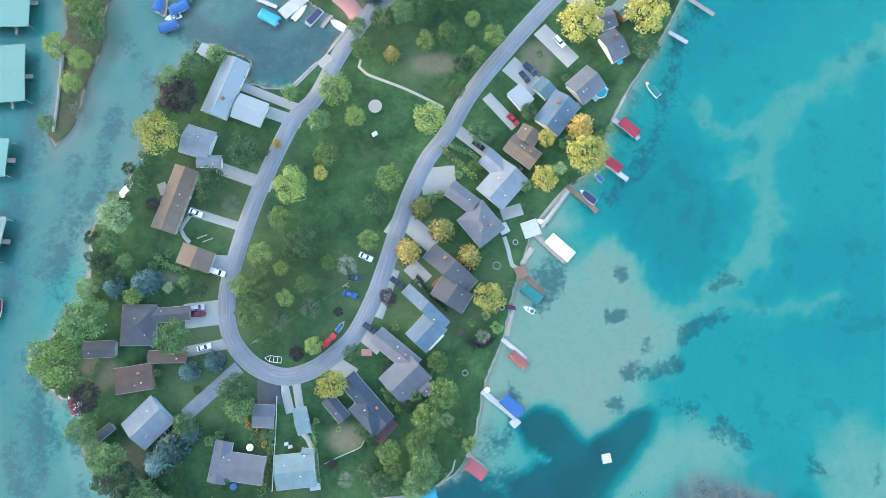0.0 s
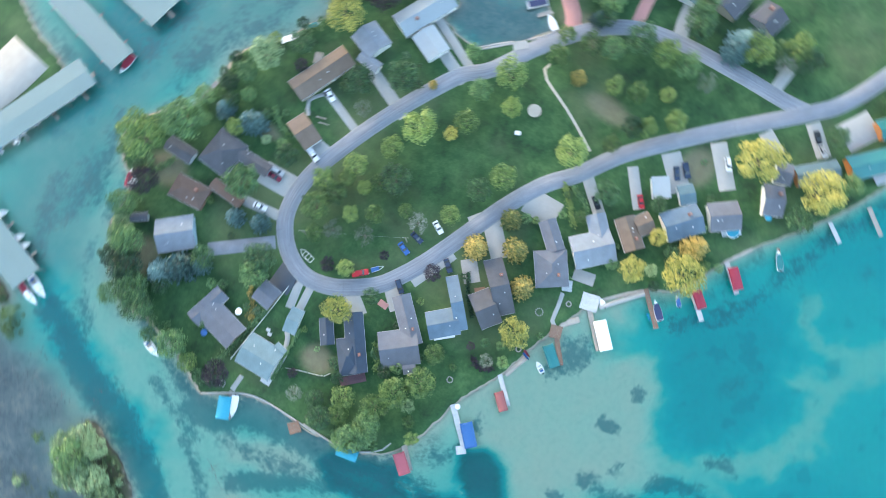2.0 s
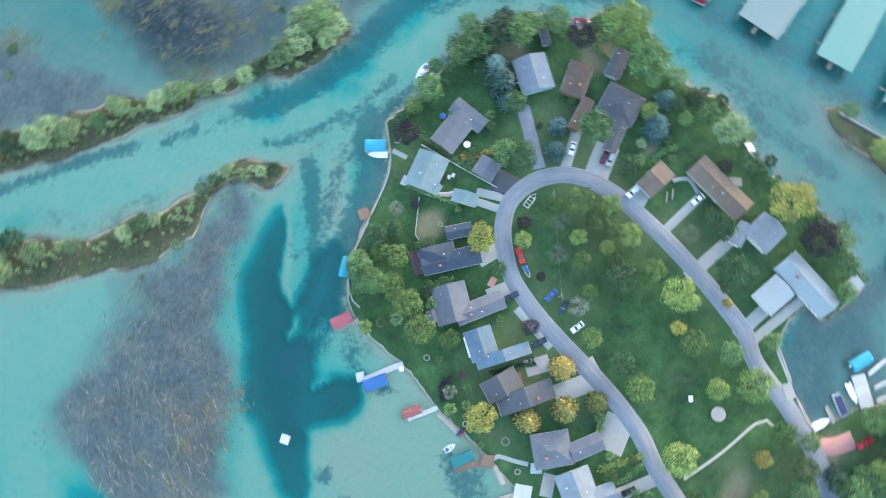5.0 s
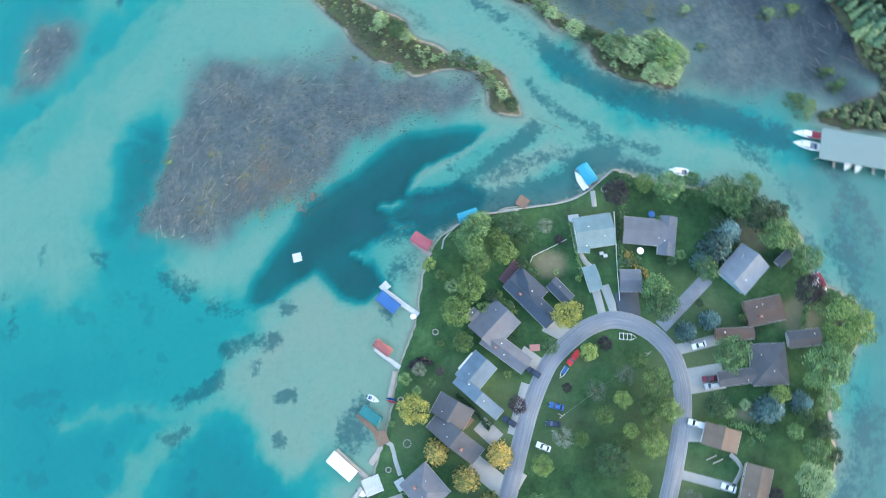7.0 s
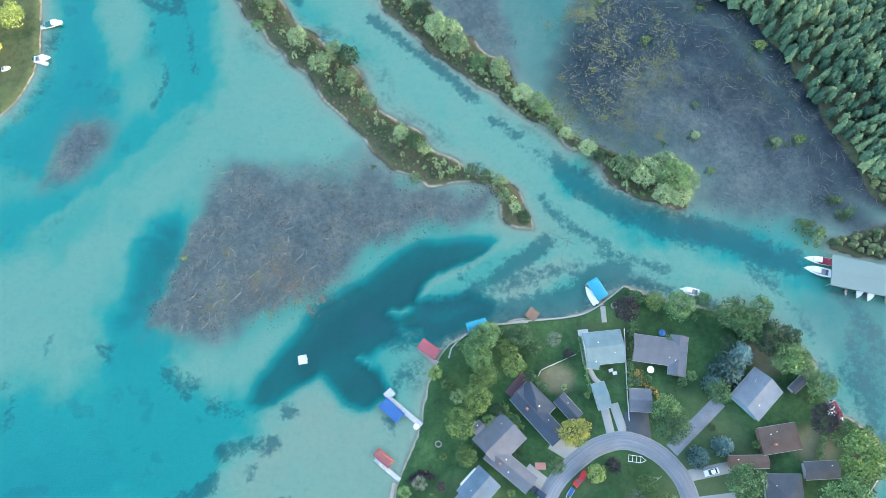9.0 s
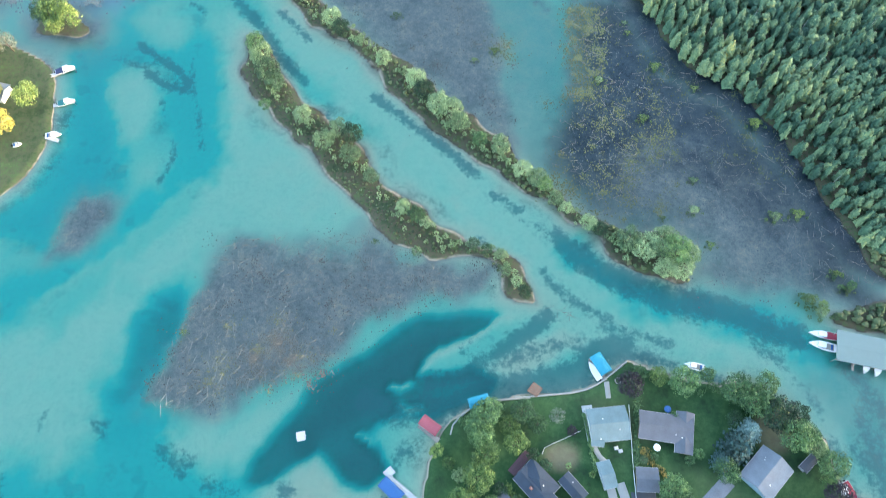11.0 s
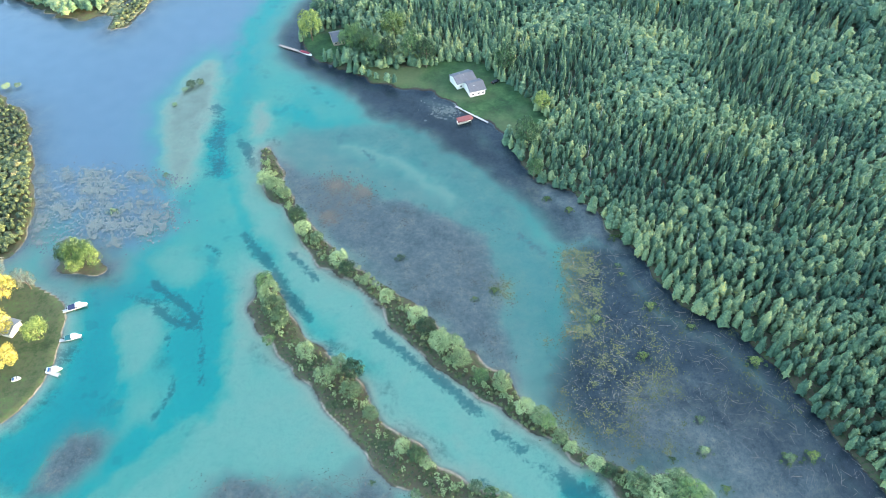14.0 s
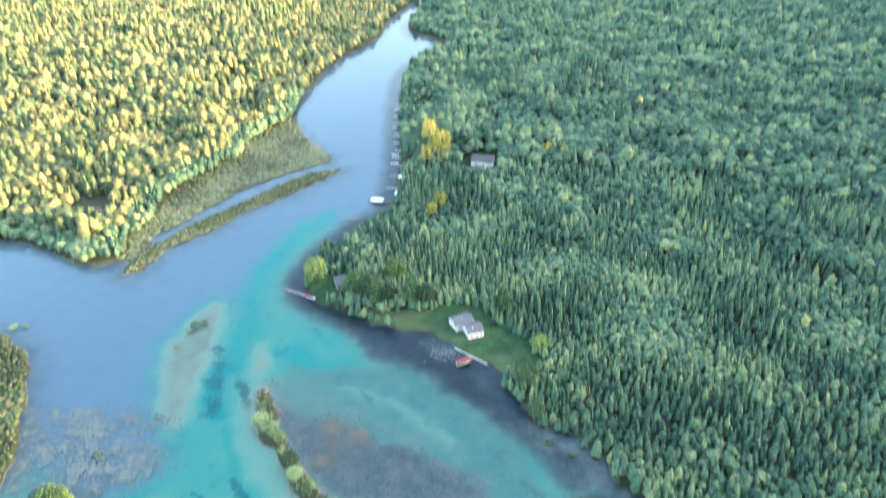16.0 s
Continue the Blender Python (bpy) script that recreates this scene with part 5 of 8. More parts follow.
rng = random.Random(11)
BANK = []
for line, n in ((SHORE_TIP, 110), (SHORE_CHANNEL[:10], 70), ([(8, 38), (14, 41), (24, 42), (1, 33)], 14)):
    way_ = smooth_line(line, False, 1.0)
    for k in range(n):
        i = rng.randrange(1, len(way_) - 1)
        d = way_[i + 1] - way_[i - 1]
        d = d / (np.linalg.norm(d) + 1e-6)
        off = abs(rng.gauss(1.6, 1.6)) + 0.4
        BANK.append((way_[i][0] + d[1] * off, way_[i][1] - d[0] * off, rng.choice((0.6, 0.8, 1.1, 1.5)), 0.8))
thicket("bank_thicket", BANK, "green", "dark green bushes overgrowing the channel bank", 1.2)
rng = random.Random(5)
WILLOWS = []
for line, n, side in (([(-78.8, 189.0), (-73.1, 172.6), (-66.3, 164.1)], 26, 1.6), ([(-66.3, 164.1), (-51.2, 147.7), (-37.2, 133.6), (-21.8, 115.8), (-7.5, 102.4), (10.0, 96.9), (20.2, 89.6), (24.4, 81.7)], 75, 2.2), ([(-88.6, 264.2), (-75.0, 237.2), (-56.7, 207.4), (-36.2, 191.1), (-21.5, 175.8), (-1.0, 150.6), (13.7, 137.6), (27.8, 126.4), (40.9, 113.6), (57.3, 101.3)], 190, 1.5), ([(57.0, 99.2), (67.9, 94.9), (81.7, 91.7)], 50, 3.0)):
    way_ = smooth_line(line, False, 1.0)
    for k in range(n):
        x, y = way_[rng.randrange(len(way_))]
        WILLOWS.append((x + rng.gauss(0, side), y + rng.gauss(0, side), rng.choice((0.45, 0.6, 0.8, 1.0, 1.3)), 0.35))
thicket("willow_thicket", WILLOWS, "willow", "pale green willow thickets along the sand spits", 1.7)
thicket("marsh_thicket", [(x + r * a, y + r * b, r * c, -0.25) for x, y, r in MARSH_SHRUBS for a, b, c in ((0.85, 0.3, 0.5), (-0.6, 0.65, 0.45), (-0.2, -0.9, 0.4), (1.5, -0.5, 0.3), (-1.3, -0.4, 0.35))], "lime", "small yellow-green bushes in shallow marsh water", 1.1)
for k, (x, y, r) in enumerate(MARSH_SHRUBS):
    tree("lime" if k % 3 else "willow", x, y, r * 0.75, z=-0.2, squat=0.8, name="shrub", group="marsh shrubs", label="yellow-green shrub standing in shallow marsh water")
for x, y, r in ISLE:
    tree("lime", x, y, r * 1.25, z=0.3, squat=0.9, name="shrub", group="shrubs on the isle", label="rounded green shrub on a tiny isle")
# part of the gold is painted: most of these have the yellow leaves
for x, y, r in [(-181.5, 182.1, 5.6), (-176.9, 163.6, 6.8), (-168.1, 149.5, 5.3), (-161.7, 162.4, 4.9), (-189.5, 172.2, 6.9), (-183.6, 153.0, 6.6), (-175.6, 140.1, 5.6)]:
    tree("lime" if int(y) % 3 == 0 else "yellow", x, y, r, z=0.8, group="trees of the west yard", label="broadleaf tree lit gold by the low sun")
for x, y, r in [(-174.3, 187.2, 4.3), (-190.8, 193.7, 5.7), (-180.6, 191.9, 2.9)]:
    tree("pale", x, y, r, z=0.8, group="trees of the west yard")
YELLOW_FAR = [(-11.0, 608.9, 8.0), (-1.2, 575.3, 9.5), (-13.0, 569.4, 5.7), (92.4, 584.3, 4.3), (105.2, 573.5, 4.3), (-1.6, 476.2, 5.0), (-7.7, 462.4, 4.0)]
for x, y, r in YELLOW_FAR:
    tree("yellow", x, y, r, z=0.9, squat=1.5, group="trees by the far houses")
SHORE_TREES = [(-78.2, 374.6, 7.0), (-54.4, 360.9, 6.1), (-45.4, 354.4, 6.0), (-29.7, 373.2, 7.0), (-31.7, 347.8, 5.3), (-18.6, 350.5, 6.0), (-10.3, 344.3, 5.9), (33.1, 334.3, 5.8), (39.8, 273.5, 6.3), (50.1, 301.6, 4.2), (41.5, 250.3, 3.8), (-49.3, 360.7, 5.4), (-38.5, 351.1, 5.3)]
for k, (x, y, r) in enumerate(SHORE_TREES):
    tree("lime" if k in (0, 3, 9) else "green", x, y, r, z=0.8, squat=1.4, group="trees by the shore house")

# ---------------- woods ----------------
def wood_material(name, stops):
    """Foliage: tint from tree to tree, mottled and rough from spray to spray."""
    m, t, p = mat(name, 0.75)
    v = coords(t)
    fine, mid = noise_node(t, 1.6, 3, v, 0.65), noise_node(t, 0.5, 3, v)
    k = calc(t, "ADD", calc(t, "MULTIPLY", nd(t, "ShaderNodeNewGeometry").outputs["Random Per Island"], 0.2), calc(t, "MULTIPLY", attr(t, "tint"), 0.7))
    k = calc(t, "ADD", k, calc(t, "ADD", calc(t, "MULTIPLY", calc(t, "SUBTRACT", fine, 0.5), 0.7), calc(t, "MULTIPLY", calc(t, "SUBTRACT", mid, 0.5), 0.5)))
    c = ramp(t, k, stops)
    t.links.new(c, p.inputs["Base Color"])
    bump(t, p, fine, 0.7, 1.0)
    return m


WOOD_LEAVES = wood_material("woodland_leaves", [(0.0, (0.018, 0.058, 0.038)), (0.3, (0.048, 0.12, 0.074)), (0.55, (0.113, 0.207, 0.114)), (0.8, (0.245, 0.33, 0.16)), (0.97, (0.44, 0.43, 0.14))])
# the low sun's gold is painted into the leaves of these woods
GOLD_LEAVES = wood_material("sun_gold_woodland_leaves", [(0.0, (0.035, 0.085, 0.045)), (0.3, (0.10, 0.15, 0.07)), (0.55, (0.20, 0.205, 0.08)), (0.8, (0.40, 0.34, 0.135)), (0.97, (0.54, 0.44, 0.19))])
SCRUB_LEAVES = wood_material("low_scrub_leaves", [(0.0, (0.03, 0.05, 0.025)), (0.3, (0.06, 0.09, 0.035)), (0.6, (0.11, 0.145, 0.06)), (0.82, (0.14, 0.15, 0.07)), (0.97, (0.19, 0.14, 0.08))])


def wood_tree(seed, rings, segs, kind, sprays=0, spray=0.30):
    """A cheap woodland crown, radius 1 and height 1: an uneven, notched body of foliage."""
    rng = np.random.default_rng(seed)
    vs, ts = [], []
    for k in range(rings):
        f = k / (rings - 1)
        if kind == "tear":
            h, r = 0.12 + 0.86 * f, (0.72 + 0.9 * f) * (1 - f) ** 0.62 + 0.05
        elif kind == "cone":
            h, r = 0.10 + 0.88 * f, (1 - f) ** 0.85 * 1.05 + 0.05
        else:
            h, r = 0.58 + 0.38 * math.sin(1.75 * f - 0.5), math.cos(1.75 * f - 0.5)
        notch = 0.80 + 0.32 * ((np.arange(segs) + k) % 2) + rng.normal(0, 0.11, segs)
        an = 6.283 * (np.arange(segs) + 0.35 * (k % 2)) / segs + rng.normal(0, 0.10, segs)
        drop = 0.5 / rings * (((np.arange(segs) + k) % 2) * -1.0 + rng.normal(0, 0.35, segs))
        vs += [(r * q * math.cos(t), r * q * math.sin(t), h + d * (0.3 + 0.7 * r)) for q, t, d in zip(notch, an, drop)]
        if k:
            for j in range(segs):
                p, q, p1, q1 = (k - 1) * segs + j, k * segs + j, (k - 1) * segs + (j + 1) % segs, k * segs + (j + 1) % segs
                ts += [(p, p1, q), (p1, q1, q)]
    vs.append((rng.normal(0, 0.05), rng.normal(0, 0.05), 0.98 if kind == "round" else 1.03))
    ts += [((rings - 1) * segs + j, (rings - 1) * segs + (j + 1) % segs, rings * segs) for j in range(segs)]
    body = np.array(vs) * np.array([0.9, 0.9, 0.97])
    n = sprays
    if not n:
        return np.array(vs), np.array(ts)
    # loose sprays of leaves that stand off the body
    u = rng.uniform(0, 1, (n, 2))
    tri = np.array(ts)[rng.integers(segs, len(ts), n)]
    w = np.stack([1 - np.sqrt(u[:, 0]), np.sqrt(u[:, 0]) * (1 - u[:, 1]), np.sqrt(u[:, 0]) * u[:, 1]], 1)
    c = (np.array(vs)[tri] * w[:, :, None]).sum(1)
    out = c * np.array([1, 1, 0])
    out /= np.linalg.norm(out, axis=1, keepdims=True) + 1e-6
    s1 = np.cross(out, [0, 0, 1.0]) + rng.normal(0, 0.3, (n, 3))
    size = spray * rng.uniform(0.6, 1.3, (n, 1))
    k = np.array([1, 1, 0.24])
    a, b = c - s1 * size * k, c + s1 * size * k
    tip = c + out * size * 0.9 + np.array([0, 0, 0.02]) + rng.normal(0, 0.1, (n, 3)) * size * k
    back = c - out * size * 0.4 + np.array([0, 0, 0.07])
    i = len(vs) + np.arange(n)[:, None] * 4
    more = np.stack([a, tip, b, back], 1).reshape(-1, 3)
    return np.concatenate([body, more]), np.concatenate([np.array(ts), np.concatenate([i + [0, 1, 3], i + [1, 2, 3]], 1).reshape(-1, 3)])


def scatter(outline, lo, hi, gap, seed, keep_in=2.0):
    """Jittered places inside an outline whose distance from the origin is between lo and hi."""
    rng = np.random.default_rng(seed)
    o = smooth_line(outline, True, 15)
    x0, x1 = max(o[:, 0].min(), -hi), min(o[:, 0].max(), hi)
    y0, y1 = max(o[:, 1].min(), -60), min(o[:, 1].max(), hi)
    gx, gy = np.meshgrid(np.arange(x0, x1, gap), np.arange(y0, y1, gap * 0.87))
    gx[::2] += gap / 2
    x, y = gx.ravel(), gy.ravel()
    x, y = x + rng.uniform(-0.42, 0.42, x.size) * gap, y + rng.uniform(-0.42, 0.42, y.size) * gap
    d = np.hypot(x, y)
    ok = (d > lo) & (d < hi) & (np.abs(x) < 0.57 * y + 128)
    x, y = x[ok], y[ok]
    ok = inside_distance(x, y, o) > keep_in
    return x[ok], y[ok]



def woods(name, label, spots, material):
    """Many trees as one mesh. Spots: x, y, radius, height, tint, shape."""
    V, F, K, n = [], [], [], 0
    for xs, ys, rs, hs, tints, shapes, seed in spots:
        rng = np.random.default_rng(seed)
        which = np.clip((rng.uniform(0, 1, len(xs)) * 0.62 + 0.19 + 0.36 * wobble(xs, ys, 150, seed + 9)) * len(shapes), 0, len(shapes) - 1).astype(int)
        for w, (sv, st) in enumerate(shapes):
            i = np.where(which == w)[0]
            if not len(i):
                continue
            an = rng.uniform(0, 6.28, len(i))
            c, s = np.cos(an)[:, None], np.sin(an)[:, None]
            px = (sv[None, :, 0] * c - sv[None, :, 1] * s) * rs[i, None] + xs[i, None]
            py = (sv[None, :, 0] * s + sv[None, :, 1] * c) * rs[i, None] + ys[i, None]
            pz = sv[None, :, 2] * hs[i, None] + 0.6
            V.append(np.stack([px, py, pz], -1).reshape(-1, 3))
            F.append((st[None] + (np.arange(len(i)) * len(sv))[:, None, None]).reshape(-1, 3) + n)
            K.append(np.repeat(tints[i], len(sv)))
            n += len(i) * len(sv)
    ob = new(name, quick_mesh(name, np.concatenate(V), np.concatenate(F), material, True, {"tint": np.concatenate(K)}))
    return tagged(ob, label, "woodland", kind="stuff")


FINE_SHAPES = [wood_tree(100 + k, 6, 8, "tear", 70, 0.2) for k in range(6)] + [wood_tree(110 + k, 6, 8, "cone", 70, 0.2) for k in range(3)] + [wood_tree(115 + k, 6, 8, "round", 70, 0.2) for k in range(3)]
NEAR_SHAPES = [wood_tree(k, 4, 6, "tear", 19) for k in range(6)] + [wood_tree(10 + k, 4, 6, "cone", 19) for k in range(3)] + [wood_tree(15 + k, 4, 6, "round", 19) for k in range(3)]
MID_SHAPES = [wood_tree(20 + k, 3, 6, "tear", 15) for k in range(4)] + [wood_tree(30 + k, 3, 6, "cone", 15) for k in range(2)] + [wood_tree(35 + k, 4, 6, "round", 16) for k in range(5)]
ROUND_SHAPES = [wood_tree(90 + k, 3, 6, "tear", 15) for k in range(1)] + [wood_tree(80 + k, 5, 7, "round", 22) for k in range(6)]
FAR_SHAPES = [wood_tree(40 + k, 3, 5, "tear", 6) for k in range(1)] + [wood_tree(50 + k, 4, 6, "round", 9) for k in range(6)]
LOW_SHAPES = [wood_tree(60 + k, 3, 6, "round") for k in range(4)]


def stand(outline, lo, hi, gap, seed, shapes, rad, height, keep_in=2.0, paler=0.0):
    rng = np.random.default_rng(seed + 5)
    x, y = scatter(outline, lo, hi, gap, seed, keep_in)
    for c in (CLEAR_A, CLEAR_B, CLEAR_C, CLEAR_D):
        ok = inside_distance(x, y, np.array(c)) < -1
        x, y = x[ok], y[ok]
    n = len(x)
    patch = wobble(x, y, 90, seed)
    tint = np.clip(0.42 + paler + 0.26 * patch + rng.normal(0, 0.2, n), 0, 0.95)
    tint = np.where(rng.uniform(0, 1, n) < 0.012, 1.0, tint)
    tint = np.where(rng.uniform(0, 1, n) < 0.03, 0.88, tint)
    r = rad * rng.uniform(0.7, 1.3, n) * (1 + 0.15 * patch) * (1 + 0.22 * np.clip(wobble(x, y, 150, seed + 9), -0.5, 1))
    h = height * (rng.uniform(0.72, 1.2, n) + 0.45 * (rng.uniform(0, 1, n) < 0.1)) * (1 + 0.18 * wobble(x, y, 140, seed + 1))
    return x, y, r, h, tint, shapes, seed


woods("east_woods", "dense green mixed woodland along the marsh shore", [stand(WOODS, 0, 265, 3.75, 15, FINE_SHAPES, 2.0, 6.9, -1.0, 0.17), stand(WOODS, 265, 430, 3.75, 1, NEAR_SHAPES, 2.1, 6.9, -1.0, 0.11), stand(WOODS, 430, 570, 5.2, 2, MID_SHAPES, 3.1, 9.0, 3.5, 0.0), stand(WOODS, 570, 900, 7.8, 22, ROUND_SHAPES, 4.9, 11.5, 4.0, -0.02), stand(WOODS, 900, 1750, 10.5, 3, FAR_SHAPES, 6.2, 12.0, 6.0, 0.06)], WOOD_LEAVES)
# green leaves, without the painted gold, stand for the shaded foot of the woods
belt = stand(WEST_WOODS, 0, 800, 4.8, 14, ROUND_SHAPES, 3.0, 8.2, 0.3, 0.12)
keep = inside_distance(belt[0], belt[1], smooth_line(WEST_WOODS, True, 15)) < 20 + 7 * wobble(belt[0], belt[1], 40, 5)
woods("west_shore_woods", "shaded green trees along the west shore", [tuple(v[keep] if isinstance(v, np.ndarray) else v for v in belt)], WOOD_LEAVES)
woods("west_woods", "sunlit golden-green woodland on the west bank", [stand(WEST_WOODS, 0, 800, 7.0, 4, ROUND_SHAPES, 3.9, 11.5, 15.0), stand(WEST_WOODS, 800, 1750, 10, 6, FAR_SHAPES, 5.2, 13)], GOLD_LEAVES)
SCRUB = [stand(WEST_BANK, 0, 600, 2.6, 7, LOW_SHAPES, 1.6, 2.6, 0.5), stand(SPIT_LAKE, 0, 600, 2.0, 8, LOW_SHAPES, 0.6, 0.7, 1.2), stand(SPIT_MARSH, 0, 600, 2.2, 9, LOW_SHAPES, 0.8, 1.0, 0.8), stand(NORTH_BANK, 0, 600, 2.4, 13, LOW_SHAPES, 1.4, 2.0, 0.3), stand(WEST_BAR, 0, 900, 3.6, 16, LOW_SHAPES, 1.3, 2.3, 3.0)]
REEDS = [stand(WEST_BAR, 0, 900, 2.6, 10, LOW_SHAPES, 1.7, 0.22, 0.8), stand(WEST_MEADOW, 0, 900, 3.8, 11, LOW_SHAPES, 2.6, 0.25, 0.5), stand(WEST_MEADOW, 0, 900, 19.0, 12, LOW_SHAPES, 1.6, 1.6, 1.0)]
REED_LEAVES = wood_material("olive_reeds", [(0.0, (0.05, 0.07, 0.035)), (0.35, (0.11, 0.14, 0.065)), (0.65, (0.165, 0.185, 0.085)), (0.9, (0.23, 0.20, 0.11))])
woods("reed_bed", "olive and brown reeds of a low marsh meadow", REEDS, REED_LEAVES)
woods("low_scrub", "low green and brown scrub on the spits and banks", SCRUB, SCRUB_LEAVES)

# the wooded ridge to the east, which keeps the low sun off the near land
RIDGE = plain("wooded_hillside", (0.03, 0.06, 0.025), 0.95, grain=0.2, vary=0.4, large=0.02)
rx = np.linspace(-2600, 3600, 125)
prof = [(1020, 0.0), (1060, 80.0), (1110, 195.0), (1180, 199.0), (1400, 60.0), (1600, 0.0)]
rv = np.array([[px + 14 * math.sin(y / 170), y, pz * (1 + 0.025 * math.sin(y / 97) + 0.02 * math.sin(y / 41 + 1)) + 0.9] for px, pz in prof for y in rx])
ri = np.arange(len(prof) * len(rx)).reshape(len(prof), len(rx))
rq = np.stack([ri[:-1, :-1], ri[1:, :-1], ri[1:, 1:], ri[:-1, 1:]], -1).reshape(-1, 4)[:, ::-1]
tagged(new("backdrop", quick_mesh("backdrop", rv, rq, RIDGE, True)), "wooded ridge beyond the east woods", "hill", kind="structure")


# bare pale stems that stand among the leaves
rng = np.random.default_rng(77)
sx_, sy_ = scatter(WOODS, 120, 900, 17.0, 78, 3.0)
for o in (CLEAR_A, CLEAR_B, CLEAR_C, CLEAR_D):
    ok = inside_distance(sx_, sy_, np.array(o)) < -4
    sx_, sy_ = sx_[ok], sy_[ok]
k = len(sx_)
sh, sr, lean = rng.uniform(9, 14, k), rng.uniform(0.09, 0.17, k), rng.normal(0, 0.5, (k, 2))
sv = []
for j in range(4):
    sv.append(np.column_stack([sx_ + sr * math.cos(j * 1.571), sy_ + sr * math.sin(j * 1.571), np.full(k, 0.5)]))
sv.append(np.column_stack([sx_ + lean[:, 0], sy_ + lean[:, 1], sh]))
si = np.arange(k)[:, None] * 5
st = np.concatenate([si + t for t in ([0, 1, 4], [1, 2, 4], [2, 3, 4], [3, 0, 4])], 1).reshape(-1, 3)
PALE_BARK = plain("pale_dead_bark", (0.34, 0.34, 0.32), 0.9, vary=0.15)
tagged(new("dead_stems", quick_mesh("dead_stems", np.stack(sv, 1).reshape(-1, 3), st, PALE_BARK)), "bare pale dead stems standing in the woods", "dead trees", kind="stuff")


# ---------------- building materials ----------------
def roof_material(name, col, rough=0.85, metal=0.0, course=0.18):
    """Shingles: fine courses, blotches and streaks of weather."""
    m, t, p = mat(name, rough, metal)
    v = coords(t)
    fine, broad, grit = noise_node(t, 5.0, 5, v, 0.7), noise_node(t, 0.35, 4, v), noise_node(t, 22.0, 3, v)
    k = calc(t, "ADD", calc(t, "MULTIPLY", calc(t, "SUBTRACT", fine, 0.5), 0.55), calc(t, "MULTIPLY", calc(t, "SUBTRACT", broad, 0.5), 0.6))
    k = calc(t, "ADD", calc(t, "ADD", k, calc(t, "MULTIPLY", calc(t, "SUBTRACT", grit, 0.5), 0.4)), 1.0)
    n = nd(t, "ShaderNodeVectorMath")
    n.operation = "SCALE"
    n.inputs[0].default_value = col
    t.links.new(k, n.inputs["Scale"])
    t.links.new(n.outputs[0], p.inputs["Base Color"])
    bump(t, p, calc(t, "ADD", fine, grit), 0.5, 0.03)
    return m


ROOFS = {
    "grey": roof_material("grey_shingles", (0.115, 0.122, 0.145)),
    "light": roof_material("light_grey_shingles", (0.183, 0.207, 0.240)),
    "blue": roof_material("blue_grey_shingles", (0.094, 0.139, 0.186)),
    "navy": roof_material("dark_mottled_blue_shingles", (0.039, 0.055, 0.081)),
    "teal": roof_material("pale_teal_shingles", (0.133, 0.196, 0.216)),
    "sage": roof_material("slate_teal_shingles", (0.083, 0.139, 0.162)),
    "brown": roof_material("brown_shingles", (0.150, 0.110, 0.084)),
    "rust": roof_material("reddish_brown_shingles", (0.111, 0.072, 0.057)),
    "dark": roof_material("dark_grey_shingles", (0.072, 0.075, 0.087)),
    "metal": plain("pale_metal_roofing", (0.25, 0.285, 0.305), 0.5, 0.0, grain=1.5, vary=0.06),
    "green": plain("bright_teal_metal_roofing", (0.022, 0.149, 0.150), 0.45, 0.0, grain=2, vary=0.1),
    "marina": plain("pale_sea_green_metal_roofing", (0.115, 0.18, 0.185), 0.5, 0.0, grain=1.0, vary=0.06, large=0.12),
    "mint": plain("mint_green_metal_roofing", (0.075, 0.205, 0.19), 0.5, 0.0, grain=1.0, vary=0.06, large=0.12),
    "white": plain("white_flat_roofing", (0.399, 0.415, 0.420), 0.6, grain=2, vary=0.05),
}
WALLS = {
    "white": plain("white_siding", (0.68, 0.68, 0.66), 0.6, grain=9, vary=0.05),
    "tan": plain("tan_siding", (0.40, 0.34, 0.26), 0.7, grain=9, vary=0.08),
    "grey": plain("grey_siding", (0.34, 0.35, 0.36), 0.7, grain=9, vary=0.08),
    "blue": plain("pale_blue_siding", (0.32, 0.44, 0.52), 0.7, grain=9, vary=0.08),
    "orange": plain("orange_cedar_siding", (0.42, 0.17, 0.06), 0.6, grain=9, vary=0.15),
    "brick": plain("weathered_brick_wall", (0.26, 0.15, 0.11), 0.85, grain=12, vary=0.2),
}
GUTTER = plain("dull_aluminium_gutter", (0.30, 0.31, 0.32), 0.5, vary=0.1)
TRIM = plain("white_painted_trim", (0.75, 0.75, 0.74), 0.5, vary=0.04)
GLASS = plain("dark_window_glass", (0.03, 0.04, 0.05), 0.08, vary=0.05)
WOOD = plain("weathered_grey_planks", (0.30, 0.27, 0.24), 0.85, grain=5, vary=0.18)
BROWN_WOOD = plain("brown_stained_planks", (0.19, 0.12, 0.085), 0.8, grain=5, vary=0.18)
PURPLE_WOOD = plain("plum_stained_planks", (0.13, 0.07, 0.085), 0.8, grain=5, vary=0.15)
STEEL = plain("galvanised_steel", (0.45, 0.46, 0.47), 0.35, 0.8, vary=0.08)
BRICK = plain("red_chimney_brick", (0.30, 0.13, 0.09), 0.9, grain=10, vary=0.25)
WHITE_DECK = plain("white_decking", (0.42, 0.43, 0.44), 0.6, grain=4, vary=0.06)
SAND_PATH = plain("pale_gravel", (0.36, 0.33, 0.29), 0.95, grain=5, vary=0.15)
PINK_PAVE = plain("salmon_brick_paving", (0.46, 0.22, 0.19), 0.85, grain=4, vary=0.12)
TAR = plain("fresh_dark_asphalt", (0.06, 0.07, 0.085), 0.85, grain=4, vary=0.15)
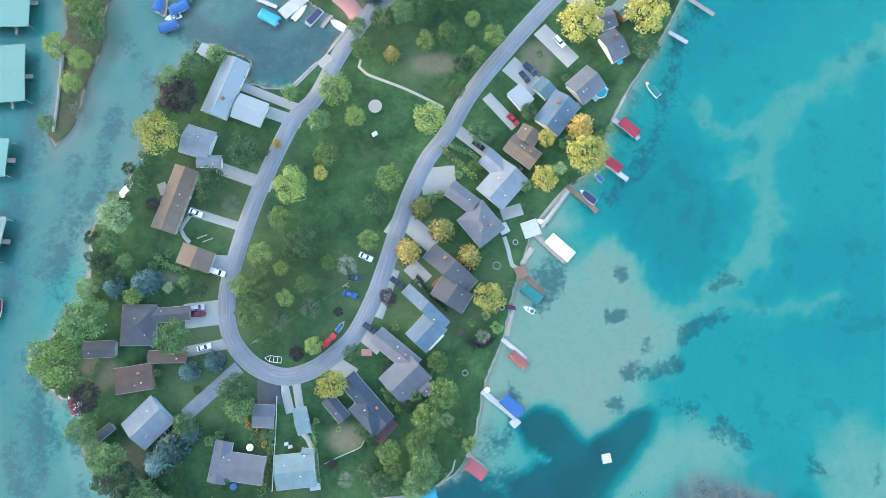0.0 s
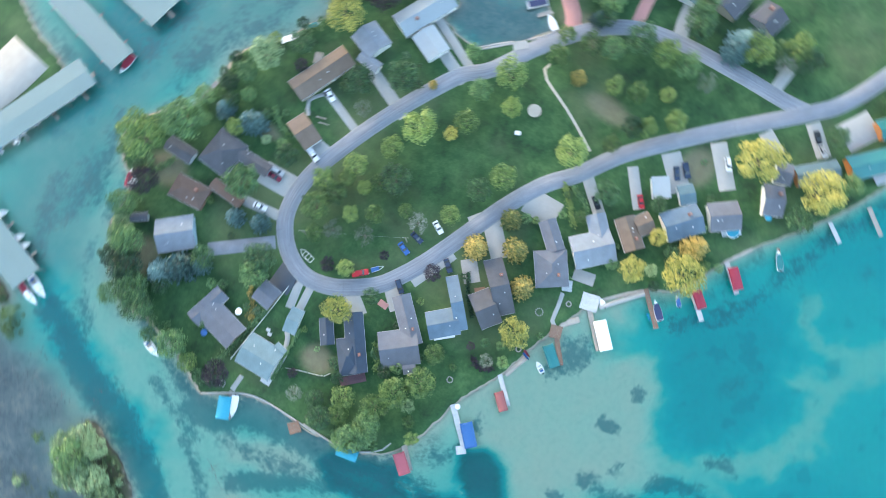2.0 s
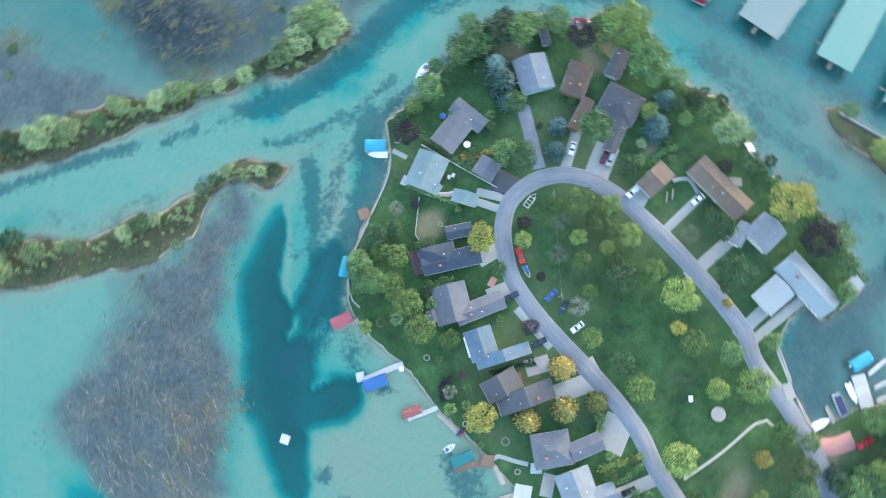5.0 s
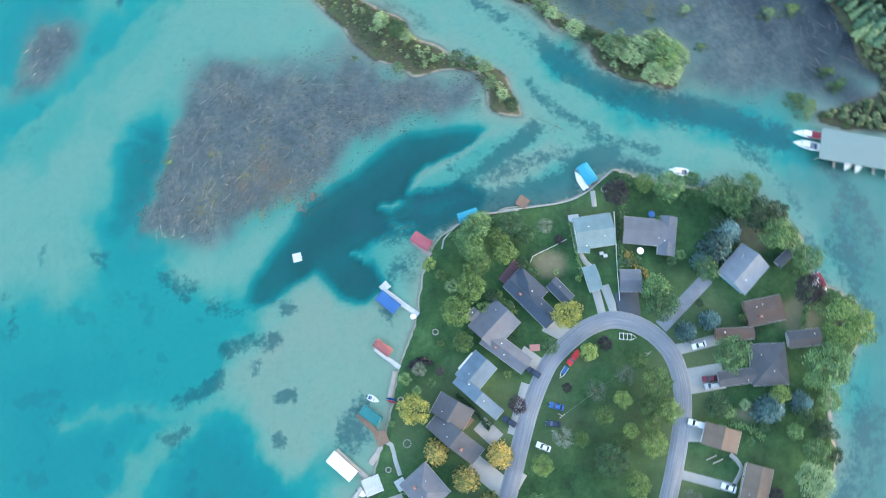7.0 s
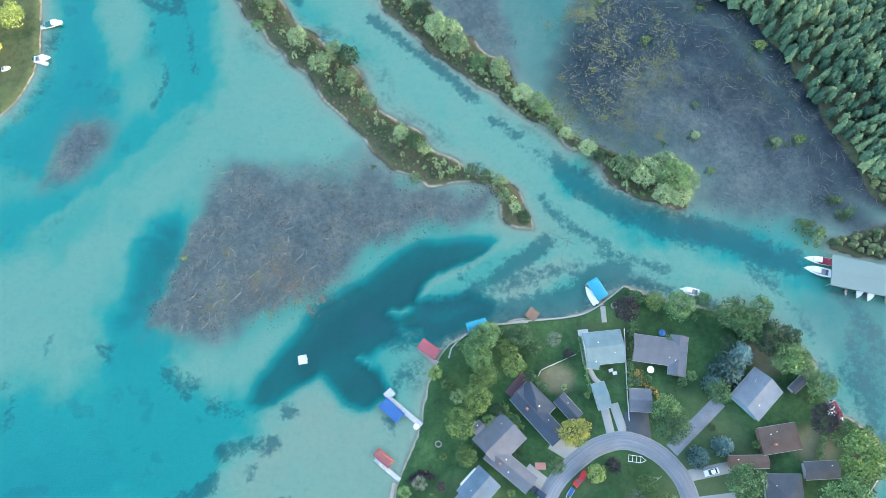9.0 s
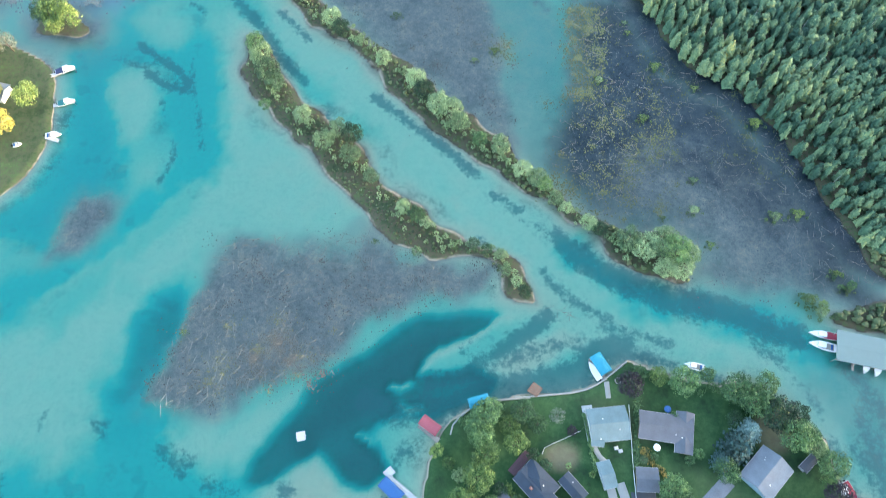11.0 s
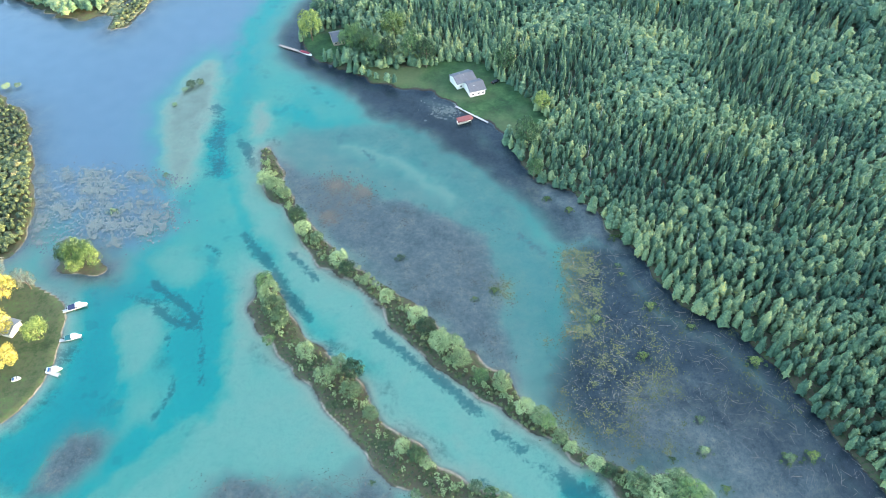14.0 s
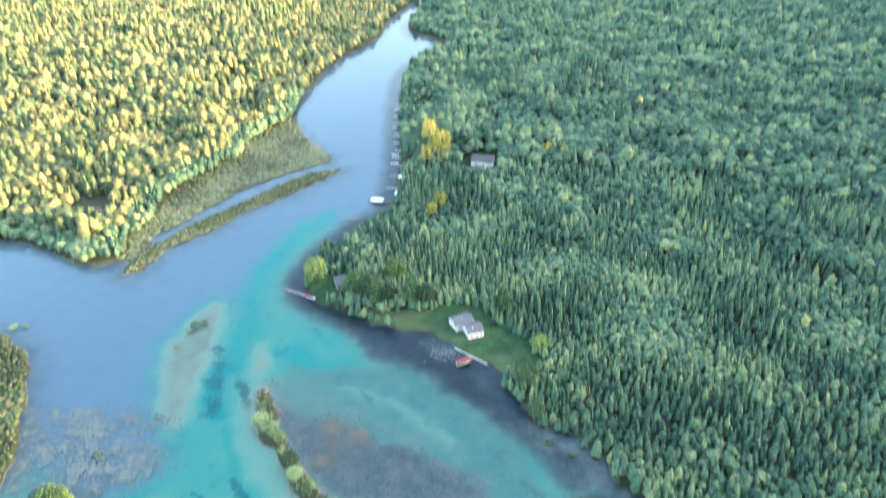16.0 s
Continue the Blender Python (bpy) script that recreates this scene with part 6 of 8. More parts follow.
CLOTHS = {
    "red": plain("faded_red_canvas", (0.24, 0.02, 0.045), 0.7, vary=0.12),
    "pink": plain("sun_bleached_red_canvas", (0.32, 0.075, 0.095), 0.7, vary=0.12),
    "blue": plain("royal_blue_canvas", (0.02, 0.095, 0.27), 0.65, vary=0.1),
    "cyan": plain("bright_cyan_canvas", (0.02, 0.27, 0.38), 0.6, vary=0.08),
    "teal": plain("deep_teal_canvas", (0.01, 0.14, 0.15), 0.6, vary=0.1),
    "white": plain("white_canvas", (0.78, 0.79, 0.80), 0.6, vary=0.04),
    "navy": plain("navy_canvas", (0.02, 0.03, 0.09), 0.6, vary=0.1),
    "brown": plain("dark_red_brown_canvas", (0.22, 0.07, 0.07), 0.7, vary=0.1),
}
HULL = plain("white_gelcoat", (0.76, 0.77, 0.77), 0.25, vary=0.04)
PAINTS = {
    "white": plain("white_car_paint", (0.72, 0.73, 0.74), 0.25, vary=0.03),
    "black": plain("black_car_paint", (0.014, 0.016, 0.02), 0.22, vary=0.05),
    "blue": plain("blue_car_paint", (0.03, 0.10, 0.30), 0.25, vary=0.05),
    "red": plain("red_car_paint", (0.42, 0.025, 0.03), 0.25, vary=0.05),
    "maroon": plain("maroon_car_paint", (0.16, 0.012, 0.03), 0.25, vary=0.05),
    "silver": plain("silver_car_paint", (0.42, 0.44, 0.46), 0.3, 0.3, vary=0.04),
    "navy": plain("dark_blue_car_paint", (0.02, 0.035, 0.07), 0.25, vary=0.05),
}
RUBBER = plain("black_rubber", (0.02, 0.02, 0.02), 0.9)
STONE = plain("grey_fieldstone", (0.26, 0.25, 0.24), 0.9, grain=4, vary=0.25)


# ---------------- solid helpers ----------------
def box(bm, cx, cy, cz, sx, sy, sz, bevel=0.0):
    r = bmesh.ops.create_cube(bm, size=1, matrix=Matrix.Translation((cx, cy, cz)) @ Matrix.Diagonal((sx, sy, sz, 1)))
    if bevel:
        es = {e for v in r["verts"] for e in v.link_edges}
        bmesh.ops.bevel(bm, geom=list(es), offset=bevel, segments=2, affect="EDGES", profile=0.6)
    return bm


def boxed(*args, **kw):
    return box(bmesh.new(), *args, **kw)


def rod(bm, a, b, r, n=8):
    d = Vector(b) - Vector(a)
    bmesh.ops.create_cone(bm, cap_ends=True, segments=n, radius1=r, radius2=r, depth=d.length, matrix=Matrix.Translation((Vector(a) + Vector(b)) / 2) @ d.to_track_quat("Z", "Y").to_matrix().to_4x4())
    return bm


def prism(points, z0, z1):
    """An upright prism over an outline."""
    bm = bmesh.new()
    lo, hi = [bm.verts.new((*p, z0)) for p in points], [bm.verts.new((*p, z1)) for p in points]
    n = len(points)
    for i in range(n):
        bm.faces.new((lo[i], lo[(i + 1) % n], hi[(i + 1) % n], hi[i]))
    bm.faces.new(hi)
    bm.faces.new(lo[::-1])
    bmesh.ops.recalc_face_normals(bm, faces=bm.faces)
    return bm


def roof_mesh(L, W, eave, rise, style, thick=0.16):
    """A closed gable or hip roof shell over L x W, ridge along x."""
    bm = bmesh.new()
    ins = min(W / 2, L / 2) * (0.92 if style == "hip" else 0.0)
    x, y = L / 2, W / 2
    up = []
    for dz in (0.0, -thick):
        c = [bm.verts.new((sx * x, sy * y, eave + dz)) for sx, sy in ((-1, -1), (1, -1), (1, 1), (-1, 1))]
        r = [bm.verts.new((sx * (x - ins), 0, eave + rise + dz)) for sx in (-1, 1)]
        up.append((c, r))
    (c, r), (cb, rb) = up
    for cc, rr, flip in ((c, r, False), (cb, rb, True)):
        fs = [(cc[0], cc[1], rr[1], rr[0]), (cc[2], cc[3], rr[0], rr[1])]
        if style == "hip":
            fs += [(cc[1], cc[2], rr[1]), (cc[3], cc[0], rr[0])]
        for f in fs:
            bm.faces.new(f[::-1] if flip else f)
    if style == "hip":
        ring = [(0, 1), (1, 2), (2, 3), (3, 0)]
        for i, j in ring:
            bm.faces.new((c[j], c[i], cb[i], cb[j]))
    else:
        for i, j in ((0, 1), (2, 3)):
            bm.faces.new((c[j], c[i], cb[i], cb[j]))
        for (i, k) in ((1, 1), (3, 0)):
            j = (i + 1) % 4
            bm.faces.new((r[k], c[i], cb[i], rb[k]))
            bm.faces.new((c[j], r[k], rb[k], cb[j]))
    bmesh.ops.recalc_face_normals(bm, faces=bm.faces)
    return bm


def wall_mesh(L, W, eave, rise, style):
    """Walls with their gables, as a shell 0.2 thick."""
    bm = bmesh.new()
    x, y, t = L / 2, W / 2, 0.2
    for sy in (-1, 1):
        box(bm, 0, sy * (y - t / 2), eave / 2, L, t, eave)
    for sx in (-1, 1):
        pts = [(-y + t, 0), (y - t, 0), (y - t, eave)] + ([(0, eave + rise * (1 - t / y) * 0.97)] if style == "gable" else []) + [(-y + t, eave)]
        a, b = [bm.verts.new((sx * x, p, q)) for p, q in pts], [bm.verts.new((sx * (x - t), p, q)) for p, q in pts]
        n = len(pts)
        bm.faces.new(a)
        bm.faces.new(b[::-1])
        for i in range(n):
            bm.faces.new((a[i], b[i], b[(i + 1) % n], a[(i + 1) % n]))
    bmesh.ops.recalc_face_normals(bm, faces=bm.faces)
    return bm


def local(ob, x, y, turn=0.0, z=0.0):
    ob.matrix_basis = pose(x, y, z, 0, 0, turn)
    return ob


def house(blocks, roof, wall, label, name="house", category="house", z=0.9, eave=2.8, chimney=None, vents=2, group="houses on the peninsula", pitch=0.42):
    """A house of one or more blocks: (x, y, length, width, turn, style), each with walls, roof, ridge, gutters, windows."""
    bx, by, _, _, turn0, _ = blocks[0]
    ob = thing(name, pose(bx, by, z, 0, 0, turn0), label, category, group)
    rng = random.Random(int(bx * 7 + by * 13))
    c, s = math.cos(radians(-turn0)), math.sin(radians(-turn0))
    for k, (x, y, L, W, turn, style) in enumerate(blocks):
        lx, ly, lt = (x - bx) * c - (y - by) * s, (x - bx) * s + (y - by) * c, turn - turn0
        e = eave - 0.14 * k
        rise = pitch * W / 2
        if style == "flat":
            local(part("wall", boxed(0, 0, e / 2, L - 0.6, W - 0.6, e), WALLS[wall], ob), lx, ly, lt)
            local(part("roof", boxed(0, 0, e + 0.09, L, W, 0.18, 0.04), ROOFS[roof], ob), lx, ly, lt)
            continue
        o = 0.45
        local(part("wall", wall_mesh(L - 2 * o, W - 2 * o, e, rise * (1 - o * 2 / W), style), WALLS[wall], ob), lx, ly, lt)
        local(part("roof", roof_mesh(L, W, e, rise, style), ROOFS[roof], ob), lx, ly, lt)
        ins = min(W, L) / 2 * 0.92 if style == "hip" else 0
        if L - 2 * ins > 1:
            local(part("ridge_cap", boxed(0, 0, e + rise + 0.02, L - 2 * ins, 0.3, 0.07, 0.02), ROOFS[roof], ob), lx, ly, lt)
        for sy in (-1, 1):
            local(part("gutter", boxed(0, sy * (W / 2 + 0.05), e - 0.08, L, 0.11, 0.12, 0.02), GUTTER, ob), lx, ly, lt)
            for wx in (-L * 0.28, L * 0.05, L * 0.3):
                if L > 6:
                    w = local(part("window", boxed(wx, sy * (W / 2 - o + 0.01), 1.5, 1.3, 0.08, 1.1, 0.02), TRIM, ob), lx, ly, lt)
                    part("pane", boxed(wx, sy * (W / 2 - o + 0.045), 1.5, 1.1, 0.03, 0.9), GLASS, w)
        if k == 0 and L > 6:
            d = local(part("door", boxed(-L * 0.1, W / 2 - o + 0.02, 1.02, 0.95, 0.08, 2.05, 0.02), TRIM, ob, "white panelled door"), lx, ly, lt)
            part("door_handle", boxed(-L * 0.1 + 0.36, W / 2 - o + 0.09, 1.0, 0.05, 0.06, 0.14, 0.01), STEEL, d)
        for _ in range(vents if k == 0 else max(0, vents - 1)):
            vx, vy = rng.uniform(-0.3, 0.3) * L, rng.choice((-1, 1)) * rng.uniform(0.1, 0.3) * W
            vz = e + rise * (1 - abs(vy) / (W / 2))
            bm = rod(bmesh.new(), (vx, vy, vz - 0.2), (vx, vy, vz + 0.35), 0.1)
            box(bm, vx, vy, vz + 0.4, 0.34, 0.34, 0.1, 0.02)
            local(part("roof_vent", bm, STEEL if rng.random() < 0.5 else TRIM, ob), lx, ly, lt)
        if chimney and k == 0:
            cx, cy = chimney[0] * L, chimney[1] * W
            top = e + rise + 0.5
            bm = boxed(cx, cy, top / 2 + 0.8, 0.9, 0.65, top - 1.6, 0.02)
            box(bm, cx, cy, top + 0.04, 1.04, 0.79, 0.12, 0.02)
            ch = local(part("chimney", bm, BRICK, ob), lx, ly, lt)
            part("flue", rod(bmesh.new(), (cx, cy, top), (cx, cy, top + 0.35), 0.13), STEEL, ch)
    return ob


HOUSES = [
    ([(-56.9, -100.9, 6.7, 10.4, -152, "gable"), (-55.0, -110.6, 5.6, 7.2, -160, "gable")], "grey", "white", "grey shingled house with white trim by the lake"),
    ([(-46.8, -87.2, 10.1, 9.5, -140, "gable")], "grey", "white", "warm grey shingled house with rear pool deck"),
    ([(-36.9, -77.7, 12.7, 9.8, -128, "gable")], "blue", "white", "large blue-grey shingled lake house"),
    ([(-25.0, -64.8, 11.4, 6.7, 141, "gable"), (-27.1, -70.2, 5.7, 7.0, -123, "gable")], "brown", "tan", "brown shingled house among yellow trees"),
    ([(-18.1, -53.8, 13.6, 10.9, -132, "gable"), (-15.7, -60.8, 8.9, 6.4, 136, "gable")], "light", "white", "light grey cross-gabled house with terrace"),
    ([(-10.8, -40.8, 12.1, 10.6, 128, "hip"), (-4.9, -49.8, 10.6, 5.7, 141, "gable")], "grey", "grey", "grey house with a garage wing and small terrace"),
    ([(-0.5, -26.3, 6.3, 18.3, -132, "gable"), (-0.9, -18.0, 7.2, 11.8, -123, "gable")], "dark", "tan", "dark grey cross-gabled house with tan walls"),
    ([(7.5, -14.2, 4.0, 17.6, -134, "gable"), (7.4, -6.4, 10.2, 8.8, -134, "gable")], "blue", "white", "blue-grey L-shaped house with white porch roof"),
    ([(17.2, -0.6, 16.4, 6.0, 140, "gable"), (14.2, 8.0, 12.5, 11.4, -137, "gable"), (7.8, 11.3, 4.2, 3.2, -136, "gable")], "grey", "grey", "long grey L-shaped house with a back deck"),
    ([(26.4, 14.7, 19.2, 6.2, 131, "gable"), (25.7, 19.4, 6.8, 11.7, -137, "hip"), (36.0, 17.1, 8.7, 4.4, 130, "gable")], "navy", "grey", "dark mottled blue shingled house with side wing"),
    ([(48.5, 35.7, 12.5, 10.5, -175, "gable"), (44.7, 30.5, 4.1, 3.0, 173, "gable")], "teal", "white", "pale teal roofed house with white deck"),
    ([(66.1, 34.4, 16.6, 8.7, 171, "gable"), (71.9, 32.7, 13.0, 5.5, -101, "gable")], "grey", "tan", "warm grey low-pitched house by a hedge"),
    ([(94.9, 20.4, 12.6, 11.1, -136, "gable"), (95.4, 23.3, 5.9, 6.5, -141, "gable")], "light", "blue", "light blue-grey square house with roof pipes"),
    ([(100.0, 6.8, 12.2, 8.1, -172, "hip"), (89.8, 0.1, 12.1, 3.9, 180, "gable")], "rust", "brick", "reddish brown house with a carport wing"),
    ([(99.2, -10.0, 11.3, 12.9, 179, "hip"), (88.8, -13.3, 12.0, 4.7, -176, "gable"), (111.4, -2.6, 10.4, 5.3, -178, "gable")], "dark", "grey", "dark grey house with long side wings"),
    ([(89.0, -50.9, 22.1, 8.3, 71, "gable")], "brown", "tan", "long brown shingled house beside the channel"),
    ([(82.3, -70.0, 10.2, 9.8, 162, "gable"), (78.3, -63.4, 8.3, 4.0, 178, "gable")], "light", "white", "light blue-grey house with small garage wing"),
    ([(73.6, -88.9, 21.0, 9.0, 68, "gable"), (80.9, -102.1, 4.0, 4.3, -119, "flat")], "metal", "white", "pale metal-roofed house at the water's edge"),
    ([(-77.9, -131.3, 19.2, 8.1, -131, "gable"), (-75.1, -143.6, 6.8, 6.9, -129, "gable")], "green", "orange", "bright teal metal-roofed house with cedar walls"),
    ([(-63.8, -117.0, 14.4, 6.8, -135, "gable")], "sage", "orange", "slate roofed cabin with orange cedar gable"),
    ([(24.0, -145.0, 10.6, 19.7, -89, "gable")], "dark", "grey", "long grey-roofed house behind the pink drive"),
    ([(-8.1, -152.0, 10.5, 12.1, -93, "gable")], "dark", "tan", "grey-roofed house with a small porch"),
    ([(-22.9, -153.8, 8.8, 9.9, -101, "gable")], "dark", "grey", "grey-roofed house behind blue spruces"),
    ([(29.0, -173.3, 16.3, 12.3, -82, "gable")], "rust", "brick", "broad red-brown roofed house at the lagoon"),
]
for blocks, roof, wall, label in HOUSES:
    house(blocks, roof, wall, label, chimney=(0.2, 0.18) if len(label) % 2 else None)
GARAGES = [
    ([(-33.0, -86.5, 5.4, 6.6, -135, "gable")], "sage", "white", "small slate-teal roofed garage at a driveway"),
    ([(-25.0, -83.7, 6.0, 7.3, -142, "flat")], "metal", "white", "white flat-roofed garage beside a driveway"),
    ([(46.6, 20.6, 4.5, 8.2, -167, "gable")], "teal", "white", "narrow pale teal roofed garage"),
    ([(58.7, 19.0, 6.9, 7.1, 176, "gable")], "grey", "tan", "warm grey shingled garage by dark asphalt"),
    ([(81.7, -31.4, 7.0, 11.2, -110, "gable")], "brown", "white", "brown shingled garage with white front"),
    ([(5.8, -148.2, 11.0, 12.9, -82, "gable")], "teal", "white", "pale teal roofed double garage with white doors"),
    ([(65.3, -80.8, 10.6, 8.6, 158, "gable")], "metal", "white", "white metal-roofed carport garage"),
    ([(108.4, 23.1, 5.9, 2.8, -141, "gable")], "dark", "grey", "small grey garden shed near the channel"),
    ([(4.8, -3.5, 6.7, 2.2, -135, "flat")], "white", "white", "white flat porch roof beside blue house"),
]
for blocks, roof, wall, label in GARAGES:
    house(blocks, roof, wall, label, "garage" if "porch" not in label and "shed" not in label else ("porch" if "porch" in label else "shed"), "garage" if "garage" in label else "outbuilding", eave=2.5, vents=0, pitch=0.32, group="garages and sheds")
house([(9.8, 329.2, 12.1, 10.3, 26, "gable"), (16.0, 321.3, 9.6, 10.6, 19, "gable")], "grey", "white", "white house with grey roof on a shore lawn", group="houses in the woods", z=0.8, eave=3.6)
house([(-63.2, 373.9, 7.8, 12.0, 18, "gable")], "grey", "tan", "small grey-roofed cabin beside the tall tree", group="houses in the woods", z=0.8)
house([(35.6, 571.5, 20.0, 17.5, -9, "gable"), (29.7, 549.9, 12.4, 11.7, -13, "gable")], "dark", "white", "dark-roofed house in a forest clearing", group="houses in the woods", z=0.9, eave=4)
house([(-259.5, 476.3, 11.5, 12.0, 19, "gable")], "rust", "brick", "red-brown cottage among golden trees", group="houses in the woods", z=0.9, eave=4)
house([(-179.6, 167.7, 17.7, 7.5, -16, "gable")], "light", "white", "light-roofed house behind golden trees", group="houses in the woods", z=0.8)


# ---------------- marina sheds ----------------
def boat_shed(x, y, L, W, turn, label, roof="marina"):
    """A long low-pitched boat shed on posts over the water, with a walkway and finger piers under its eaves."""
    ob = thing("boat_shed", pose(x, y, 0, 0, 0, turn), label, "boat shed", "marina boat sheds")
    part("roof", roof_mesh(L, W, 4.2, 0.28, "gable", 0.2), ROOFS[roof], ob)
    n = int(L / 6)
    for sy in (-1, 1):
        part("fascia", boxed(0, sy * (W / 2 - 0.02), 3.95, L, 0.1, 0.3, 0.02), GUTTER, ob)
        for i in range(n + 1):
            px = -L / 2 + 0.4 + i * (L - 0.8) / n
            part("post", rod(bmesh.new(), (px, sy * (W / 2 - 0.7), -1.2), (px, sy * (W / 2 - 0.7), 4.05), 0.12, 6), WOOD, ob)
            if i % 2:
                part("finger_pier", boxed(px, sy * (W / 2 - 1.0), 0.5, 0.8, 4.4, 0.14, 0.02), WOOD, ob)
    for i in range(1, int(L / 2.4)):
        part("roof_seam", boxed(-L / 2 + i * 2.4, 0, 4.49, 0.06, W * 0.12, 0.03), ROOFS[roof], ob)
    part("walkway", boxed(0, 0, 0.5, L + 1.0, 1.6, 0.16, 0.02), WOOD, ob)
    return ob


boat_shed(147.2, 54.5, 46, 10.4, -13.7, "pale sea-green boat shed with boats along its side")
boat_shed(163.9, 25.3, 66, 11.0, 72, "long pale sea-green boat shed beside a gravel lot")
boat_shed(163.0, -18.5, 34, 9.5, -11, "narrow pale sea-green boat shed over dark water")
boat_shed(166.5, -41.5, 44, 15.5, -8.5, "broad pale metal-roofed boat shed over the basin")
boat_shed(166.0, -67.0, 42, 13.0, -3, "low mint green boat shed with boats beneath", "mint")
boat_shed(162.0, -94.3, 42, 20.0, 3, "square-ended mint green boat shed", "mint")
boat_shed(162.0, -122.0, 42, 20.5, 0, "mint green boat shed by the planted bank", "mint")


# ---------------- paved things ----------------
def paving(name, line, width, material, label, z=0.945, category="paving"):
    return tagged(strip(name, line, width, z, material, 0.1), label, category, kind="structure")


DRIVES = [
    ([(-34.0, -106.8), (-42.8, -97.2)], 5.5), ([(-23.1, -94.8), (-30.6, -87.8)], 6.5), ([(-15.2, -83.4), (-22.5, -74.9)], 3.6), ([(-4.3, -72.9), (-13.6, -65.3)], 4.0), ([(6.2, -56.0), (-1.7, -56.6)], 9.0), ([(12.0, -41.2), (5.2, -35.1)], 6.0), ([(18.8, -24.9), (23.3, -12.6)], 4.6), ([(28.0, -6.7), (22.6, -2.3)], 5.5), ([(35.7, 4.0), (31.7, 6.5)], 5.0), ([(52.6, 11.5), (51.1, 17.2)], 2.8), ([(48.8, 11.2), (47.9, 16.5)], 2.6),
    ([(71.5, -3.8), (84.0, -1.5)], 3.4), ([(72.9, -14.0), (84.4, -12.8)], 8.0), ([(70.7, -29.2), (77.7, -29.7)], 6.0), ([(66.1, -41.1), (84.3, -47.1)], 2.8), ([(60.0, -55.9), (75.3, -61.6)], 4.2), ([(47.5, -81.1), (68.4, -89.9)], 3.0), ([(50.5, -77.5), (60.9, -81.3)], 4.0), ([(-45.2, -119.4), (-49.5, -117.0)], 5.0), ([(-70.3, -142.1), (-66.1, -134.1)], 10.0), ([(-56.1, -130.8), (-62.7, -125.0)], 5.0), ([(-38.2, -136.9), (-38.4, -142.5)], 4.0), ([(17.2, -42.3), (19.1, -39.5)], 3.0),
]
for line, w in DRIVES:
    ends = np.array(line)
    out_ = (ends[0] - ends[-1]) / np.linalg.norm(ends[0] - ends[-1])
    line = [tuple(ends[0] + 2.2 * out_), *line, tuple(ends[-1] - 1.2 * out_)]
    paving("driveway", line, w, CONCRETE, "pale concrete driveway with worn joints", category="driveway")
paving("driveway", [(-2.4, -131.4), (-0.2, -138.4), (1.2, -146.2)], 5.2, CONCRETE, "broad pale concrete forecourt between houses", category="driveway")
paving("gravel_lot", [(16.6, -167.4), (8.2, -166.4), (1.7, -165.7)], 11, CONCRETE, "pale gravel yard behind the lagoon houses", category="yard")
paving("path", [(-1, -159.3), (13.3, -158.6)], 1.2, CONCRETE, "narrow pale garden path", category="path")
paving("driveway", [(67.5, 3.8), (75.4, 10.8), (84.2, 18.6)], 4.4, ASPHALT, "grey asphalt lane to a lakeside house", category="driveway")
paving("driveway", [(57.8, 6.1), (57.6, 15.7)], 7.5, TAR, "fresh dark asphalt driveway", category="driveway")
paving("driveway", [(29.0, -112.4), (31.9, -117.8), (36.8, -122.3)], 5.5, PINK_PAVE, "salmon pink paved driveway", category="driveway")
paving("driveway", [(11.9, -125.0), (13.3, -132.0), (14.9, -142.4)], 4.2, PINK_PAVE, "salmon pink paved driveway", category="driveway")
for line, w in [([(28.4, -99.1), (29.2, -96.3), (26.5, -93.6), (13.1, -87.9), (0.7, -81.3)], 0.9), ([(-18.4, -36.9), (-19.7, -32.2), (-20.7, -27.5), (-22.9, -26.0)], 1.3), ([(84.3, -46.7), (87.8, -41.1), (84.7, -36.9)], 1.3), ([(43.4, 30.6), (45.4, 26.2), (47.2, 24.4)], 1.6), ([(49.9, 49.7), (50.0, 44.3)], 1.6), ([(-30.7, -39.8), (-40.1, -52.1)], 1.2)]:
    paving("path", line, w, SAND_PATH if w < 1.0 else CONCRETE, "narrow pale garden path", category="path")
BEACH_SAND = plain("pinkish_beach_sand", (0.34, 0.30, 0.26), 0.95, grain=3, vary=0.2, large=0.6)
for line, w in [([(-40.6, -53.0), (-34.2, -48.0), (-29.8, -43.5)], 2.4), ([(-27.6, -33.0), (-23.6, -28.0)], 1.8), ([(-20.6, -13.0), (-19.4, -9.0), (-18.4, -4.7)], 1.3), ([(-60.7, -84.5), (-55.6, -75.4)], 0.9)]:
    paving("beach", line, w, BEACH_SAND, "narrow strip of pale pinkish beach sand", category="beach", z=0.3)
paving("gravel_lot", [(190, 58), (184, 35), (178, 14), (176, 0)], 17, SAND_PATH, "pale gravel lot beside the boat sheds", z=1.0, category="parking lot")
for x, y, L, W, turn, m, label in [
    (10.0, -25.4, 5.3, 7.9, -136, STONE, "grey gravel terrace in front of a house"),
    (-21.1, -45.1, 7.1, 4.0, -164, STONE, "fieldstone terrace with planting"),
    (26.7, -0.2, 3.3, 2.1, 179, PINK_PAVE, "small pink paved forecourt"),
    (40.7, -98.5, 5.0, 2.9, -136, CONCRETE, "concrete boat ramp by the lagoon"),
]:
    bm = boxed(0, 0, 0.98, L, W, 0.12, 0.03)
    ob = part("terrace", bm, m)
    ob.matrix_basis = pose(x, y, 0, 0, 0, turn)
    tagged(ob, label, "terrace", kind="structure")
